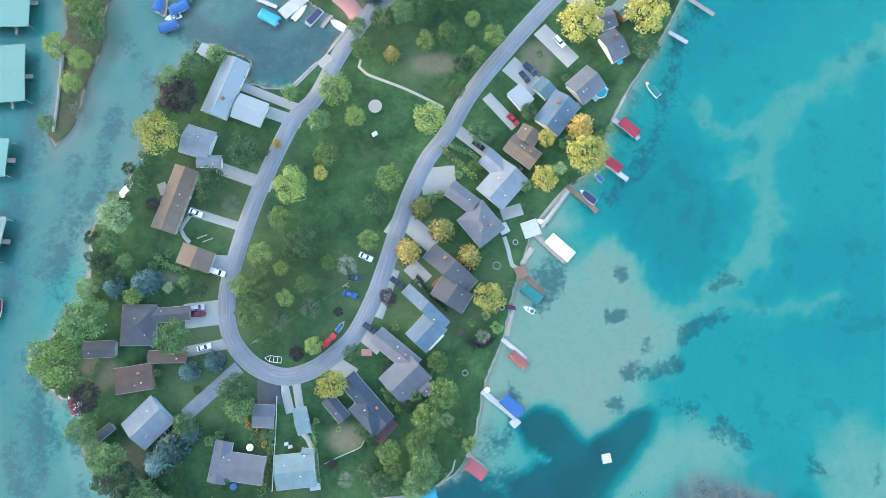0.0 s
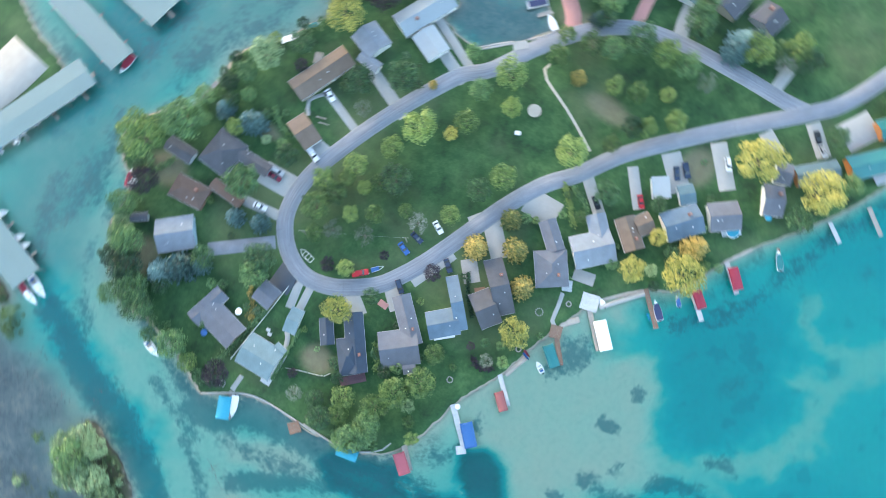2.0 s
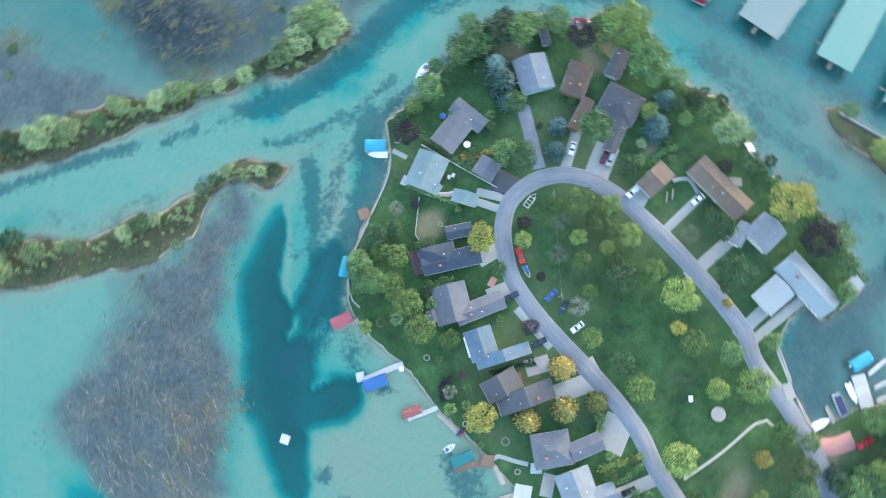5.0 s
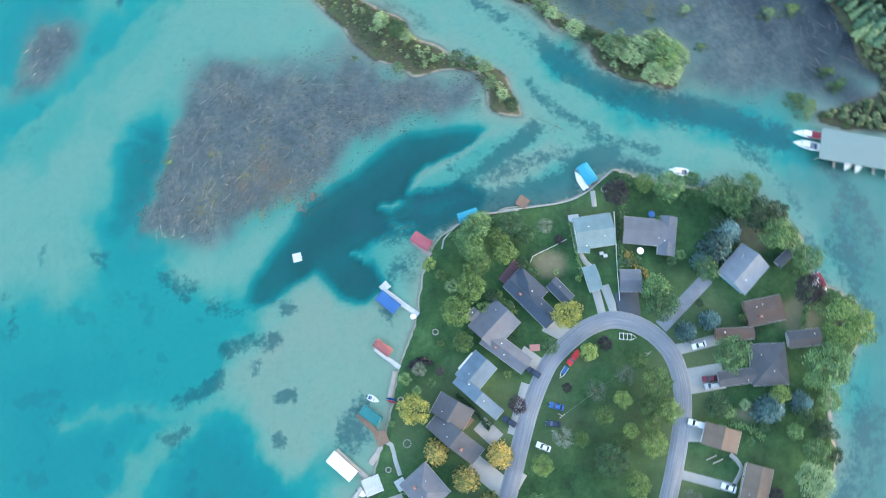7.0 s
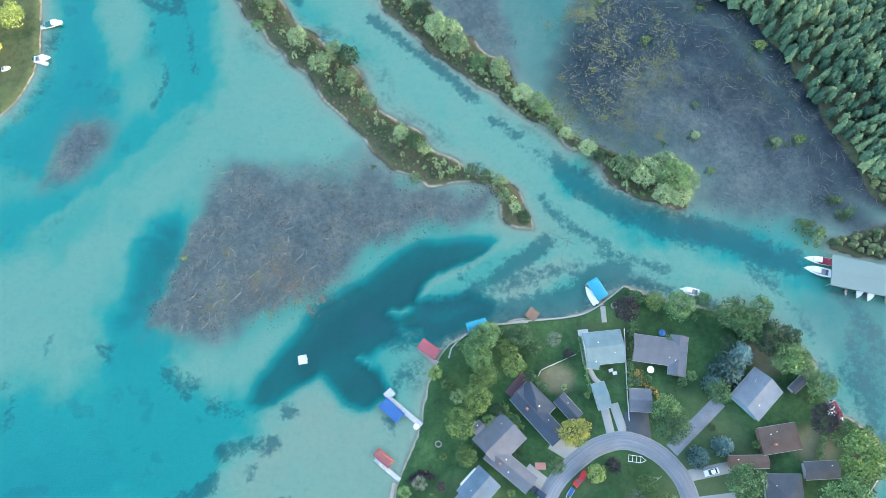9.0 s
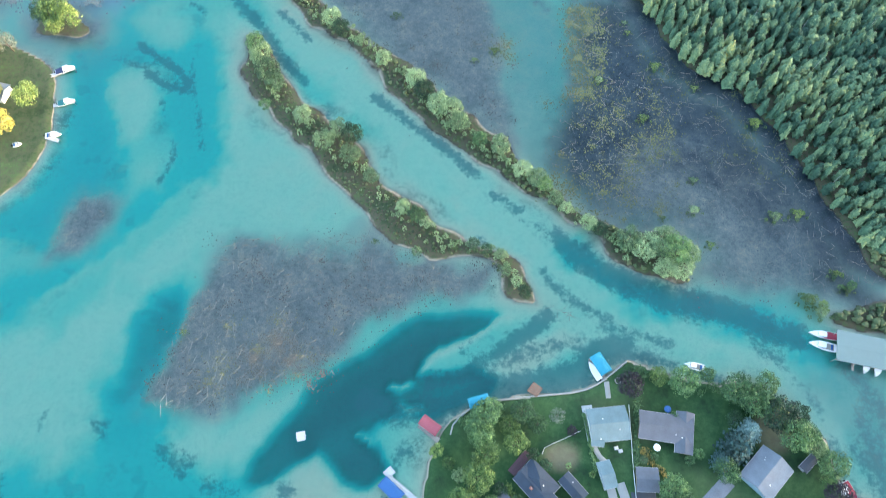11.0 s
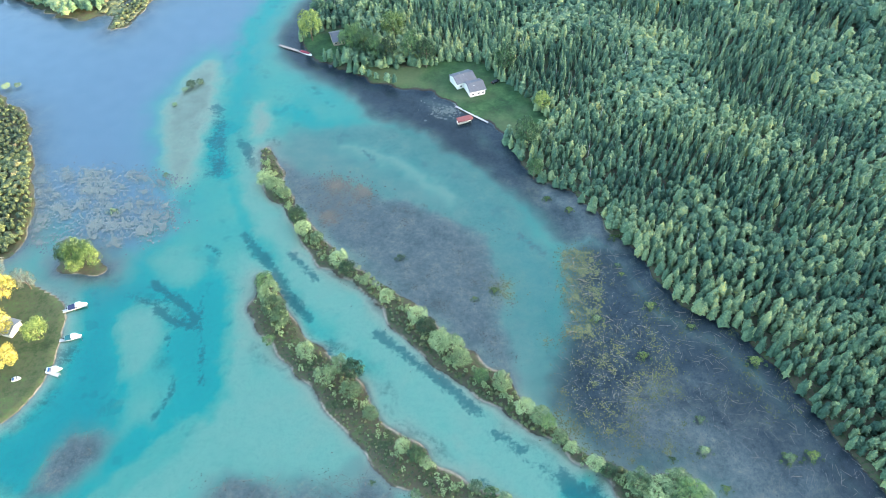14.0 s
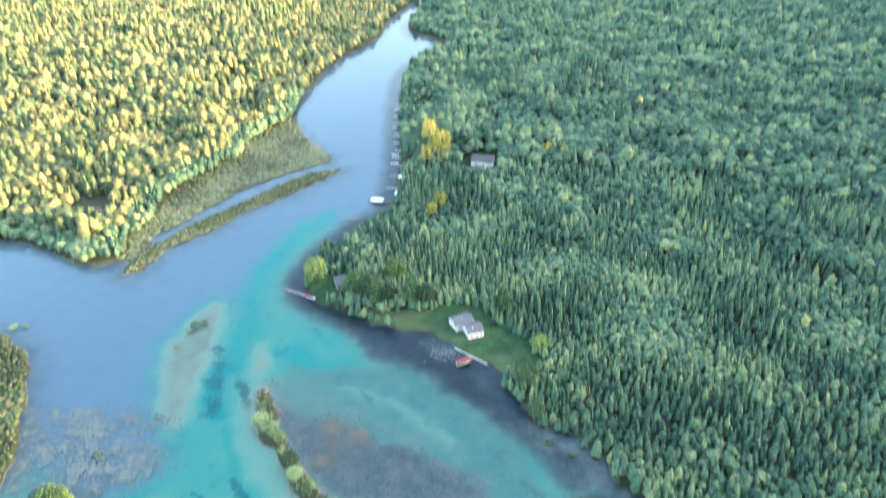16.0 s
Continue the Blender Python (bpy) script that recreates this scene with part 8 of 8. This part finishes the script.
# ---------------- vehicles ----------------
def car(x, y, turn, colour, label, kind="sedan"):
    """A car 4.6 m long: lower body, glazed cabin with roof, wheels, lamps."""
    ob = thing("car" if kind != "pickup" else "pickup_truck", pose(x, y, 0.96, 0, 0, turn), label, "car" if kind != "pickup" else "pickup truck", "parked vehicles")
    P_ = PAINTS[colour]
    L, W = (4.7, 1.84) if kind != "pickup" else (5.5, 1.95)
    h = 0.0 if kind == "sedan" else 0.22
    part("body", boxed(0, 0, 0.56 + h / 2, L, W, 0.58 + h, 0.16), P_, ob)

    def cabin(a0, a1, b0, b1, z0, z1, w0, w1):
        bm = bmesh.new()
        lo = [bm.verts.new((px, py, z0)) for px, py in ((a0, -w0), (a1, -w0), (a1, w0), (a0, w0))]
        hi = [bm.verts.new((px, py, z1)) for px, py in ((b0, -w1), (b1, -w1), (b1, w1), (b0, w1))]
        for i in range(4):
            bm.faces.new((lo[i], lo[(i + 1) % 4], hi[(i + 1) % 4], hi[i]))
        bm.faces.new(hi)
        bm.faces.new(lo[::-1])
        bmesh.ops.recalc_face_normals(bm, faces=bm.faces)
        bmesh.ops.bevel(bm, geom=bm.edges[:], offset=0.06, segments=2, affect="EDGES")
        return bm

    if kind == "sedan":
        span = (-1.75, 1.0, -1.1, 0.35)
    elif kind == "van":
        span = (-2.2, 1.2, -2.0, 0.55)
    else:
        span = (-0.5, 1.35, -0.35, 0.75)
    g = part("greenhouse", cabin(*span, 0.82 + h, 1.36 + h, W / 2 - 0.12, W / 2 - 0.3), GLASS, ob)
    part("roof_panel", boxed((span[2] + span[3]) / 2, 0, 1.38 + h, span[3] - span[2] - 0.05, W - 0.62, 0.06, 0.02), P_, g)
    if kind == "pickup":
        part("cargo_bed", boxed(-1.65, 0, 1.0, 1.9, W - 0.35, 0.06), RUBBER, ob)
        for sy in (-1, 1):
            part("bed_side", boxed(-1.65, sy * (W / 2 - 0.1), 1.05, 2.0, 0.14, 0.3, 0.03), P_, ob)
        part("tailgate", boxed(-2.66, 0, 1.02, 0.1, W - 0.3, 0.3, 0.02), P_, ob)
    for sx in (-1, 1):
        for sy in (-1, 1):
            w = part("wheel", rod(bmesh.new(), (sx * L * 0.3, sy * (W / 2 - 0.22), 0.33), (sx * L * 0.3, sy * (W / 2 + 0.01), 0.33), 0.33, 14), RUBBER, ob)
            part("rim", rod(bmesh.new(), (sx * L * 0.3, sy * (W / 2), 0.33), (sx * L * 0.3, sy * (W / 2 + 0.025), 0.33), 0.2, 10), STEEL, w)
            part("headlight" if sx > 0 else "tail_light", boxed(sx * (L / 2 - 0.05), sy * (W / 2 - 0.3), 0.68 + h, 0.14, 0.34, 0.14, 0.03), TRIM if sx > 0 else PAINTS["red"], ob)
    for sy in (-1, 1):
        part("mirror", boxed(0.75, sy * (W / 2 + 0.06), 0.95 + h, 0.12, 0.18, 0.13, 0.03), P_, ob)
    return ob


CARS = [
    ((29.0, -32.0), (24.6, -29.9), "white", "white saloon car parked on the grass verge", "sedan"),
    ((32.7, -24.5), (28.3, -23.8), "navy", "dark blue car parked on the grass", "sedan"),
    ((34.0, -19.5), (29.9, -18.2), "blue", "bright blue car parked on the grass", "sedan"),
    ((40.1, -2.6), (37.2, -5.6), "red", "red pickup truck parked beside the road", "pickup"),
    ((85.1, -47.7), (80.5, -45.7), "white", "white car at the end of a driveway", "sedan"),
    ((77.3, -27.7), (72.9, -26.1), "white", "white pickup truck before a brown garage", "pickup"),
    ((83.1, -13.3), (78.7, -13.5), "maroon", "maroon car on a concrete drive", "sedan"),
    ((83.2, -15.3), (79.2, -15.7), "silver", "silver car on a concrete drive", "van"),
    ((80.9, -2.2), (76.6, -3.2), "white", "white car on a narrow driveway", "sedan"),
    ((27.4, -9.2), (23.9, -6.6), "navy", "dark blue van on a driveway", "van"),
    ((18.4, -23.7), (15.3, -21.4), "navy", "dark car on a pale driveway", "sedan"),
    ((-9.1, -69.0), (-12.4, -66.4), "black", "black car before a light grey house", "sedan"),
    ((-20.8, -78.2), (-24.0, -74.7), "red", "red car on a narrow driveway", "sedan"),
    ((-25.5, -93.0), (-28.2, -89.5), "navy", "dark blue car on a wide driveway", "sedan"),
    ((-27.5, -95.3), (-30.2, -92.5), "navy", "dark blue pickup truck on a wide driveway", "pickup"),
    ((-37.6, -105.4), (-40.5, -101.7), "white", "white van under a yellow tree", "van"),
    ((-56.7, -130.2), (-60.0, -126.8), "black", "black car beside a cabin driveway", "sedan"),
    ((-60.4, -126.8), (-63.7, -124.3), "silver", "silver car beside a cabin driveway", "sedan"),
    ((34.4, -123.5), (39.9, -127.2), "red", "red and white pickup truck on pink paving", "pickup"),
    ((183.3, 29.5), (182.4, 24.3), "white", "white pickup truck on the gravel lot", "pickup"),
    ((25.7, 326.6), (29.7, 329.8), "black", "black car beside the shore house", "van"),
]
for a, b, colour, label, kind in CARS:
    car((a[0] + b[0]) / 2, (a[1] + b[1]) / 2, way(a, b), colour, label, kind)


def trailer(x, y, turn, L, W, label, frame_only=True):
    ob = thing("trailer", pose(x, y, 0.96, 0, 0, turn), label, "trailer", "parked vehicles")
    for sy in (-1, 1):
        part("side_rail", boxed(0, sy * W / 2, 0.6, L, 0.16, 0.16, 0.02), TRIM, ob)
        part("wheel", rod(bmesh.new(), (-0.3, sy * (W / 2 + 0.1), 0.3), (-0.3, sy * (W / 2 + 0.3), 0.3), 0.3, 12), RUBBER, ob)
    for k in range(4):
        part("cross_bar", boxed(-L / 2 + 0.1 + k * (L - 0.2) / 3, 0, 0.6, 0.14, W, 0.12, 0.02), TRIM, ob)
    for sy in (-1, 1):
        part("tongue", rod(bmesh.new(), (L / 2, sy * W / 2, 0.6), (L / 2 + 1.6, 0, 0.55), 0.07, 6), TRIM, ob)
    if not frame_only:
        part("load_bed", boxed(0, 0, 0.72, L, W, 0.1, 0.02), CLOTHS["blue"], ob)
    return ob


trailer(55.7, 1.5, way((53.9, 1.7), (59.3, 0.9)), 3.9, 1.9, "white open frame boat trailer on grass")
trailer(35.5, -7.9, way((36.4, -6.5), (34.4, -9.2)), 2.6, 1.3, "small trailer with blue load beside road", False)

# ---------------- garden things ----------------
for x, y, turn in [(78.7, -37.5, 20), (80.6, -38.7, 20)]:
    b = thing("picnic_bench", pose(x, y, 0.9, 0, 0, turn), "long pale picnic bench on the lawn", "bench", "picnic benches")
    part("seat", boxed(0, 0, 0.45, 3.6, 0.4, 0.06, 0.01), WOOD, b)
    for sx in (-1, 1):
        part("leg", boxed(sx * 1.4, 0, 0.21, 0.1, 0.36, 0.42), WOOD, b)
rings = [(-4.7, 6.8, 0.9), (-15.7, -27.4, 1.2), (-17.0, -13.8, 0.8), (53.6, 49.9, 0.9), (-22.0, -35.0, 0.8)]
for x, y, r in rings:
    ring = thing("fire_ring", pose(x, y, 0.9), "round fire ring of grey stones on lawn", "fire pit", "fire rings")
    for k in range(12):
        an = k * math.tau / 12
        part("stone", boxed(r * math.cos(an), r * math.sin(an), 0.14, 0.42, 0.36, 0.3, 0.08), STONE, ring)
for x, y, cloth in [(67.8, 40.2, "blue"), (62.9, 28.5, "white"), (-58.7, -95.5, "cyan")]:
    u = thing("parasol", pose(x, y, 0.9), "round canvas garden parasol over a table", "parasol", "garden parasols")
    bm = bmesh.new()
    bmesh.ops.create_cone(bm, cap_ends=True, segments=10, radius1=1.15, radius2=0.06, depth=0.45, matrix=Matrix.Translation((0, 0, 2.4)))
    part("canopy", bm, CLOTHS[cloth], u)
    part("pole", rod(bmesh.new(), (0, 0, 0), (0, 0, 2.3), 0.04), STEEL, u)
    part("table", rod(bmesh.new(), (0, 0, 0.7), (0, 0, 0.76), 0.6, 14), WHITE_DECK, u)
POOLS = [(-52.2, -85.6, 2.2, "round pale blue paddling pool on deck")]
for x, y, r, label in POOLS:
    p = thing("paddling_pool", pose(x, y, 0.95), label, "pool")
    part("rim", rod(bmesh.new(), (0, 0, 0), (0, 0, 0.5), r, 24), CLOTHS["white"], p)
    part("pool_water", rod(bmesh.new(), (0, 0, 0.5), (0, 0, 0.52), r - 0.15, 24), CLOTHS["cyan"], p)
for x, y, r in [(-11.6, 12.2, 0.9), (84.0, 25.1, 0.5)]:
    bm = rod(bmesh.new(), (0, 0, 0), (0, 0, 0.5), r, 18)
    ob = part("water_tub", bm, CLOTHS["white"])
    ob.matrix_basis = pose(x, y, 0.5)
    tagged(ob, "round pale tub beside the pier", "tub")
for a, b, cloth in [((-18.8, -14.5), (-21.4, -13.7), "pink"), ((-19.2, -13.6), (-21.4, -13.0), "blue"), ((-44.4, -46.8), (-46.2, -45.5), "cyan")]:
    k = part("kayak", hull_mesh(max(3.0, math.dist(a, b)), 0.75, 0.3), CLOTHS[cloth])
    k.matrix_basis = pose((a[0] + b[0]) / 2, (a[1] + b[1]) / 2, 1.0, 0, 0, way(a, b))
    tagged(k, "bright plastic kayak lying by the shore", "kayak", "kayaks")
bx = thing("utility_box", pose(23.8, -72.3, 0.9, 0, 0, 30), "white box with a lid standing in the park", "utility box")
part("body", boxed(0, 0, 0.5, 1.8, 1.2, 1.0, 0.05), WHITE_DECK, bx)
part("lid", boxed(0, 0, 1.05, 1.9, 1.3, 0.1, 0.03), TRIM, bx)
for x, y in [(51.9, 27.8), (50.7, 28.7)]:
    ob = part("garden_chest", boxed(0, 0, 0.4, 1.3, 1.0, 0.8, 0.05), WHITE_DECK)
    ob.matrix_basis = pose(x, y, 0.9, 0, 0, 12)
    tagged(ob, "white garden storage chest on lawn", "storage chest")


def utility_pole(x, y, label="wooden utility pole with crossarm"):
    u = thing("utility_pole", pose(x, y, 0.9, 0, 0, 35), label, "utility pole", "utility poles")
    part("pole", rod(bmesh.new(), (0, 0, 0), (0, 0, 9), 0.14, 8), WOOD, u)
    part("crossarm", boxed(0, 0, 8.4, 2.0, 0.12, 0.14, 0.01), WOOD, u)
    for sx in (-1, 0, 1):
        part("insulator", rod(bmesh.new(), (sx * 0.85, 0, 8.45), (sx * 0.85, 0, 8.7), 0.06, 6), TRIM, u)
    return u


POLES = [(32.4, -21.2), (60.5, -4.1)]
for x, y in POLES:
    utility_pole(x, y)
(ax, ay), (bx_, by_) = POLES
cv = bpy.data.curves.new("power_line", "CURVE")
cv.dimensions, cv.bevel_depth = "3D", 0.012
sp = cv.splines.new("POLY")
sp.points.add(12)
for i, q in enumerate(sp.points):
    f = i / 12
    q.co = (ax + (bx_ - ax) * f, ay + (by_ - ay) * f, 9.6 - 4 * 1.2 * f * (1 - f), 1)
cv.materials.append(STEEL)
tagged(new("power_line", cv), "thin grey overhead power line between poles", "cable")

# hedges and flower beds
def hedge(line, w, h, kind, label):
    rng = np.random.default_rng(len(line) * 7 + int(w * 10))
    p = smooth_line(line, False, 0.35)
    n = len(p) * 14
    i = rng.integers(0, len(p), n)
    c = np.column_stack([p[i] + rng.normal(0, w / 3.2, (n, 2)), 0.9 + rng.uniform(0.1, 1, n) * h])
    nv = np.column_stack([rng.normal(0, 0.6, (n, 2)), np.ones(n)])
    vs, ts = cards(c, nv, 0.28, rng)
    return tagged(new("hedge", quick_mesh("hedge", vs, ts, LEAVES[kind])), label, "hedge", "hedges and flower beds")


for line, w, h, kind, label in [
    ([(60.3, 53.8), (58.7, 41.6), (57.2, 30.8), (55.9, 22.8)], 2.0, 1.8, "green", "dense clipped green garden hedge"),
    ([(60.0, 28.1), (60.9, 24.5), (64.6, 21.0)], 1.2, 0.7, "orange", "bed of orange flowers along a path"),
    ([(-2.6, -52.8), (-10.8, -45.5), (-17.2, -41.6)], 1.6, 1.2, "green", "dark green hedge between two gardens"),
    ([(1.0, -66.9), (-4.1, -62.0), (-8.9, -57.6)], 1.8, 0.8, "lime", "vegetable garden with mixed green rows"),
    ([(-1.9, -67.5), (-8.4, -64.8), (-11.2, -60.3)], 1.6, 0.8, "green", "vegetable garden with mixed green rows"),
    ([(-6.5, -3.1), (-9.8, -1.7), (-13.4, -3.5)], 1.6, 0.8, "purple", "purple flower bed beside the lawn"),
    ([(10.0, -24.4), (6.4, -18.8), (0.9, -13.5)], 1.0, 0.9, "green", "low green hedge along a house"),
    ([(95.3, -32.4), (91.5, -29.5), (85.8, -27.6)], 1.8, 1.0, "green", "loose green shrub border"),
    ([(43.7, 22.2), (42.7, 30.6), (41.5, 39.2)], 0.9, 0.7, "green", "narrow green planting along a deck"),
    ([(-24.3, -59.7), (-21.3, -53.9), (-26.9, -52.9)], 1.5, 1.0, "green", "mixed green shrubs behind a house"),
    ([(21.2, 11.7), (17.6, 15.6), (16.6, 18.4)], 1.6, 1.2, "lime", "bright green shrubs beside the dark house"),
    ([(96.0, 38.4), (92.3, 41.8), (88.7, 43.3)], 2.2, 1.4, "green", "loose green shrub border"),
    ([(119.3, 4.7), (115.5, 8.4), (112.2, 1.3)], 2.0, 1.2, "green", "loose green shrub border"),
]:
    hedge(line, w, h, kind, label)
for line, label in [([(55.1, 12.9), (55.3, 23.4), (55.7, 32.1), (56.1, 42.0)], "white board fence between gardens"), ([(40.0, 34.1), (35.5, 32.1), (28.4, 29.1), (27.5, 27.3)], "curved white edging rail on lawn")]:
    p = smooth_line(line, False, 2.2)
    f = thing("fence", pose(*p[0], 0.9), label, "fence", "garden fences")
    for a, b in zip(p[:-1], p[1:]):
        d = b - a
        m = pose(*((a + b) / 2 - p[0]), 0, 0, 0, math.degrees(math.atan2(d[1], d[0])))
        part("panel", boxed(0, 0, 0.55, np.linalg.norm(d) - 0.06, 0.08, 0.9, 0.01), TRIM, f).matrix_basis = m
        part("post", boxed(np.linalg.norm(d) / 2, 0, 0.6, 0.12, 0.12, 1.2, 0.01), TRIM, f).matrix_basis = m

# ---------------- marsh details ----------------
hedge([(65.1, 19.8), (63.2, 23.0)], 1.6, 0.7, "orange", "low bed of orange autumn flowers by a garage")
hedge([(61.4, 23.7), (58.8, 28.2)], 1.8, 0.7, "orange", "low bed of orange autumn flowers by a patio")


def flecks(name, outline, n, size, z, seed, material, label, clump=40):
    """Many small flat leaves lying on the water in loose patches."""
    rng = np.random.default_rng(seed)
    o = smooth_line(outline, True, 8)
    lo, hi = o.min(0), o.max(0)
    cx = rng.uniform(lo, hi, (max(3, n // clump), 2))
    p = cx[rng.integers(0, len(cx), n * 2)] + rng.normal(0, 1, (n * 2, 2)) * rng.choice([0.8, 2.5, 6.0], (n * 2, 1))
    p = p[inside_distance(p[:, 0], p[:, 1], o) > -rng.exponential(4, n * 2)][:n]
    vs, ts = [], []
    k = len(p)
    an, s = rng.uniform(0, 6.28, k), size * rng.uniform(0.5, 1.5, k)
    for j in range(6):
        vs.append(np.column_stack([p[:, 0] + s * np.cos(an + j * 1.047) * (0.75 + 0.25 * (j % 2)), p[:, 1] + s * np.sin(an + j * 1.047), np.full(k, z) + 0.02 * (j % 2)]))
    vs = np.stack(vs, 1).reshape(-1, 3)
    i = np.arange(k)[:, None] * 6
    ts = np.concatenate([i + [0, 1, 2], i + [0, 2, 3], i + [0, 3, 4], i + [0, 4, 5]], 1).reshape(-1, 3)
    return tagged(new(name, quick_mesh(name, vs, ts, material)), label, "water plants", kind="stuff")


PADS = leaf_material("lily_pads", [(0.07, 0.10, 0.05), (0.13, 0.155, 0.07), (0.19, 0.20, 0.09), (0.26, 0.245, 0.12)])
BROWN_PADS = leaf_material("rotting_weed", [(0.07, 0.07, 0.06), (0.13, 0.12, 0.10), (0.22, 0.2, 0.15), (0.3, 0.27, 0.2)])
GREY_PADS = leaf_material("grey_lily_pads", [(0.10, 0.135, 0.135), (0.14, 0.175, 0.17), (0.185, 0.215, 0.20), (0.24, 0.26, 0.235)])
flecks("lily_pads", [(52.0, 204.8), (62.6, 202.9), (62.2, 181.3), (55.0, 161.5), (48.0, 158.9), (48.6, 184.6)], 2100, 0.30, 0.03, 1, PADS, "yellow-green lily pads floating on dark marsh water", 60)
flecks("lily_pads", [(43.9, 161.7), (69.2, 166.7), (84.8, 142.4), (76.9, 111.8), (56.4, 108.9), (37.9, 123.9)], 3400, 0.23, 0.03, 2, PADS, "scattered yellow-green lily pads on marsh water", 50)
flecks("lily_pads", [(64.6, 199.6), (92.2, 169.0), (118.6, 157.4), (132.7, 117.5), (110.9, 127.2), (80.0, 163.7)], 1000, 0.25, 0.03, 3, PADS, "scattered yellow-green lily pads on marsh water", 20)
flecks("lily_pads", [(11.5, 194.6), (25.6, 191.2), (26.2, 182.1), (15.5, 177.9)], 200, 0.28, 0.03, 4, PADS, "yellow-green lily pads on the marsh pond", 40)
flecks("lily_pads", [(-193.2, 231.1), (-202.2, 262.1), (-167.8, 259.4), (-128.8, 248.6), (-124.7, 226.3), (-155.2, 213.3), (-185.0, 213.9)], 6000, 0.42, 0.03, 5, GREY_PADS, "pale grey lily pads on the still west water", 60)
flecks("lily_pads", [(-14.8, 319.2), (0.8, 313.5), (12.6, 298.0), (-8.4, 301.0)], 160, 0.6, 0.03, 6, GREY_PADS, "pale lily pads beside the shore lawn", 40)
flecks("water_weed", POND_HUMP, 1500, 0.4, 0.02, 18, BROWN_PADS, "olive-brown weed mat in the marsh pond", 400)
flecks("water_weed", FLAT_POND, 1600, 0.2, 0.02, 8, BROWN_PADS, "grey-brown rotting weed on the marsh pond", 20)
flecks("water_weed", FLAT_LAKE, 1400, 0.2, 0.02, 9, BROWN_PADS, "grey-brown rotting weed on the muddy shoal", 20)
flecks("water_weed", FLAT_MARSH, 1300, 0.22, 0.02, 10, GREY_PADS, "pale specks of weed on dark marsh water", 16)
flecks("water_weed", [(-89.3, 66.5), (-76.5, 74.3), (-45.2, 65.7), (-39.3, 59.7), (-59.6, 49.4), (-87.7, 49.0)], 500, 0.22, 0.02, 7, PADS, "yellow-brown weed on the muddy shoal", 40)
flecks("water_weed", [(-70.8, 67.3), (-51.9, 74.8), (-36.6, 70.5), (-36.6, 60.7), (-47.9, 55.2), (-64.8, 49.8), (-74.3, 55.8)], 1700, 0.2, 0.03, 17, BROWN_PADS, "yellow-brown weed heaped along the shoal", 300)


def sticks(outline, n, seed, label, long=4.0):
    """Bare drowned branches lying about in the shallows, as one mesh."""
    rng = np.random.default_rng(seed)
    o = smooth_line(outline, True, 8)
    lo, hi = o.min(0), o.max(0)
    p = rng.uniform(lo, hi, (n * 4, 2))
    p = p[inside_distance(p[:, 0], p[:, 1], o) > 1][:n]
    k = len(p)
    an, L, w = rng.uniform(0, 6.28, k), rng.uniform(0.4, 1, k) * long / 2, rng.uniform(0.03, 0.08, k)
    d, q = np.stack([np.cos(an), np.sin(an)], 1), np.stack([-np.sin(an), np.cos(an)], 1)
    z = np.full(k, 0.03)
    v = []
    for s, ww, zz in ((-1, 1, 0), (-1, -1, 0), (1, 0.4, 0.1), (1, -0.4, 0.1), (-1, 0, 0.14), (1, 0, 0.2)):
        v.append(np.column_stack([p + d * (s * L)[:, None] + q * (ww * w)[:, None], z + zz]))
    vs = np.stack(v, 1).reshape(-1, 3)
    i = np.arange(k)[:, None] * 6
    ts = np.concatenate([i + t for t in ([0, 2, 5], [0, 5, 4], [1, 4, 5], [1, 5, 3], [0, 4, 1])], 1).reshape(-1, 3)
    return tagged(new("driftwood", quick_mesh("driftwood", vs, ts, DRIFT)), label, "driftwood", kind="stuff")


DRIFT = plain("bleached_driftwood", (0.24, 0.225, 0.195), 0.9, vary=0.2)
sticks(FLAT_LAKE, 900, 1, "bleached drowned branches on the muddy shoal", 4.2)
sticks(FLAT_MARSH, 420, 2, "bleached drowned branches in the marsh", 4.6)
sticks(FLAT_BAR, 40, 3, "bleached branches on a small shoal", 3.0)
sticks(FLAT_POND, 120, 4, "fallen branches in the marsh pond", 3.0)
sticks([(31.8, 78.3), (39.3, 75.1), (46.6, 70.0), (40.9, 70.1), (33.5, 74.2)], 25, 5, "pile of driftwood at the spit's end", 5.0)

sticks(FLAT_MARSH, 240, 41, "bleached drowned branches in the dark marsh", 4.2)
sticks(FLAT_POND, 90, 42, "bleached drowned branches on the marsh pond", 3.0)

for x, y, turn in [(-47.0, 729.3, 10), (-45.2, 670.0, 185), (-42.9, 643.9, 0), (-41.5, 595.0, 170), (-41.0, 574.6, 5), (-46.3, 702.9, 175)]:
    boat(x, y, turn, 7.0, 2.5, "small white motor boat moored off the far shore")

sticks(SPIT_LAKE, 120, 43, "bleached branches washed up on the lake spit", 2.4)
sticks(SPIT_MARSH, 110, 44, "bleached branches washed up on the marsh spit", 2.4)
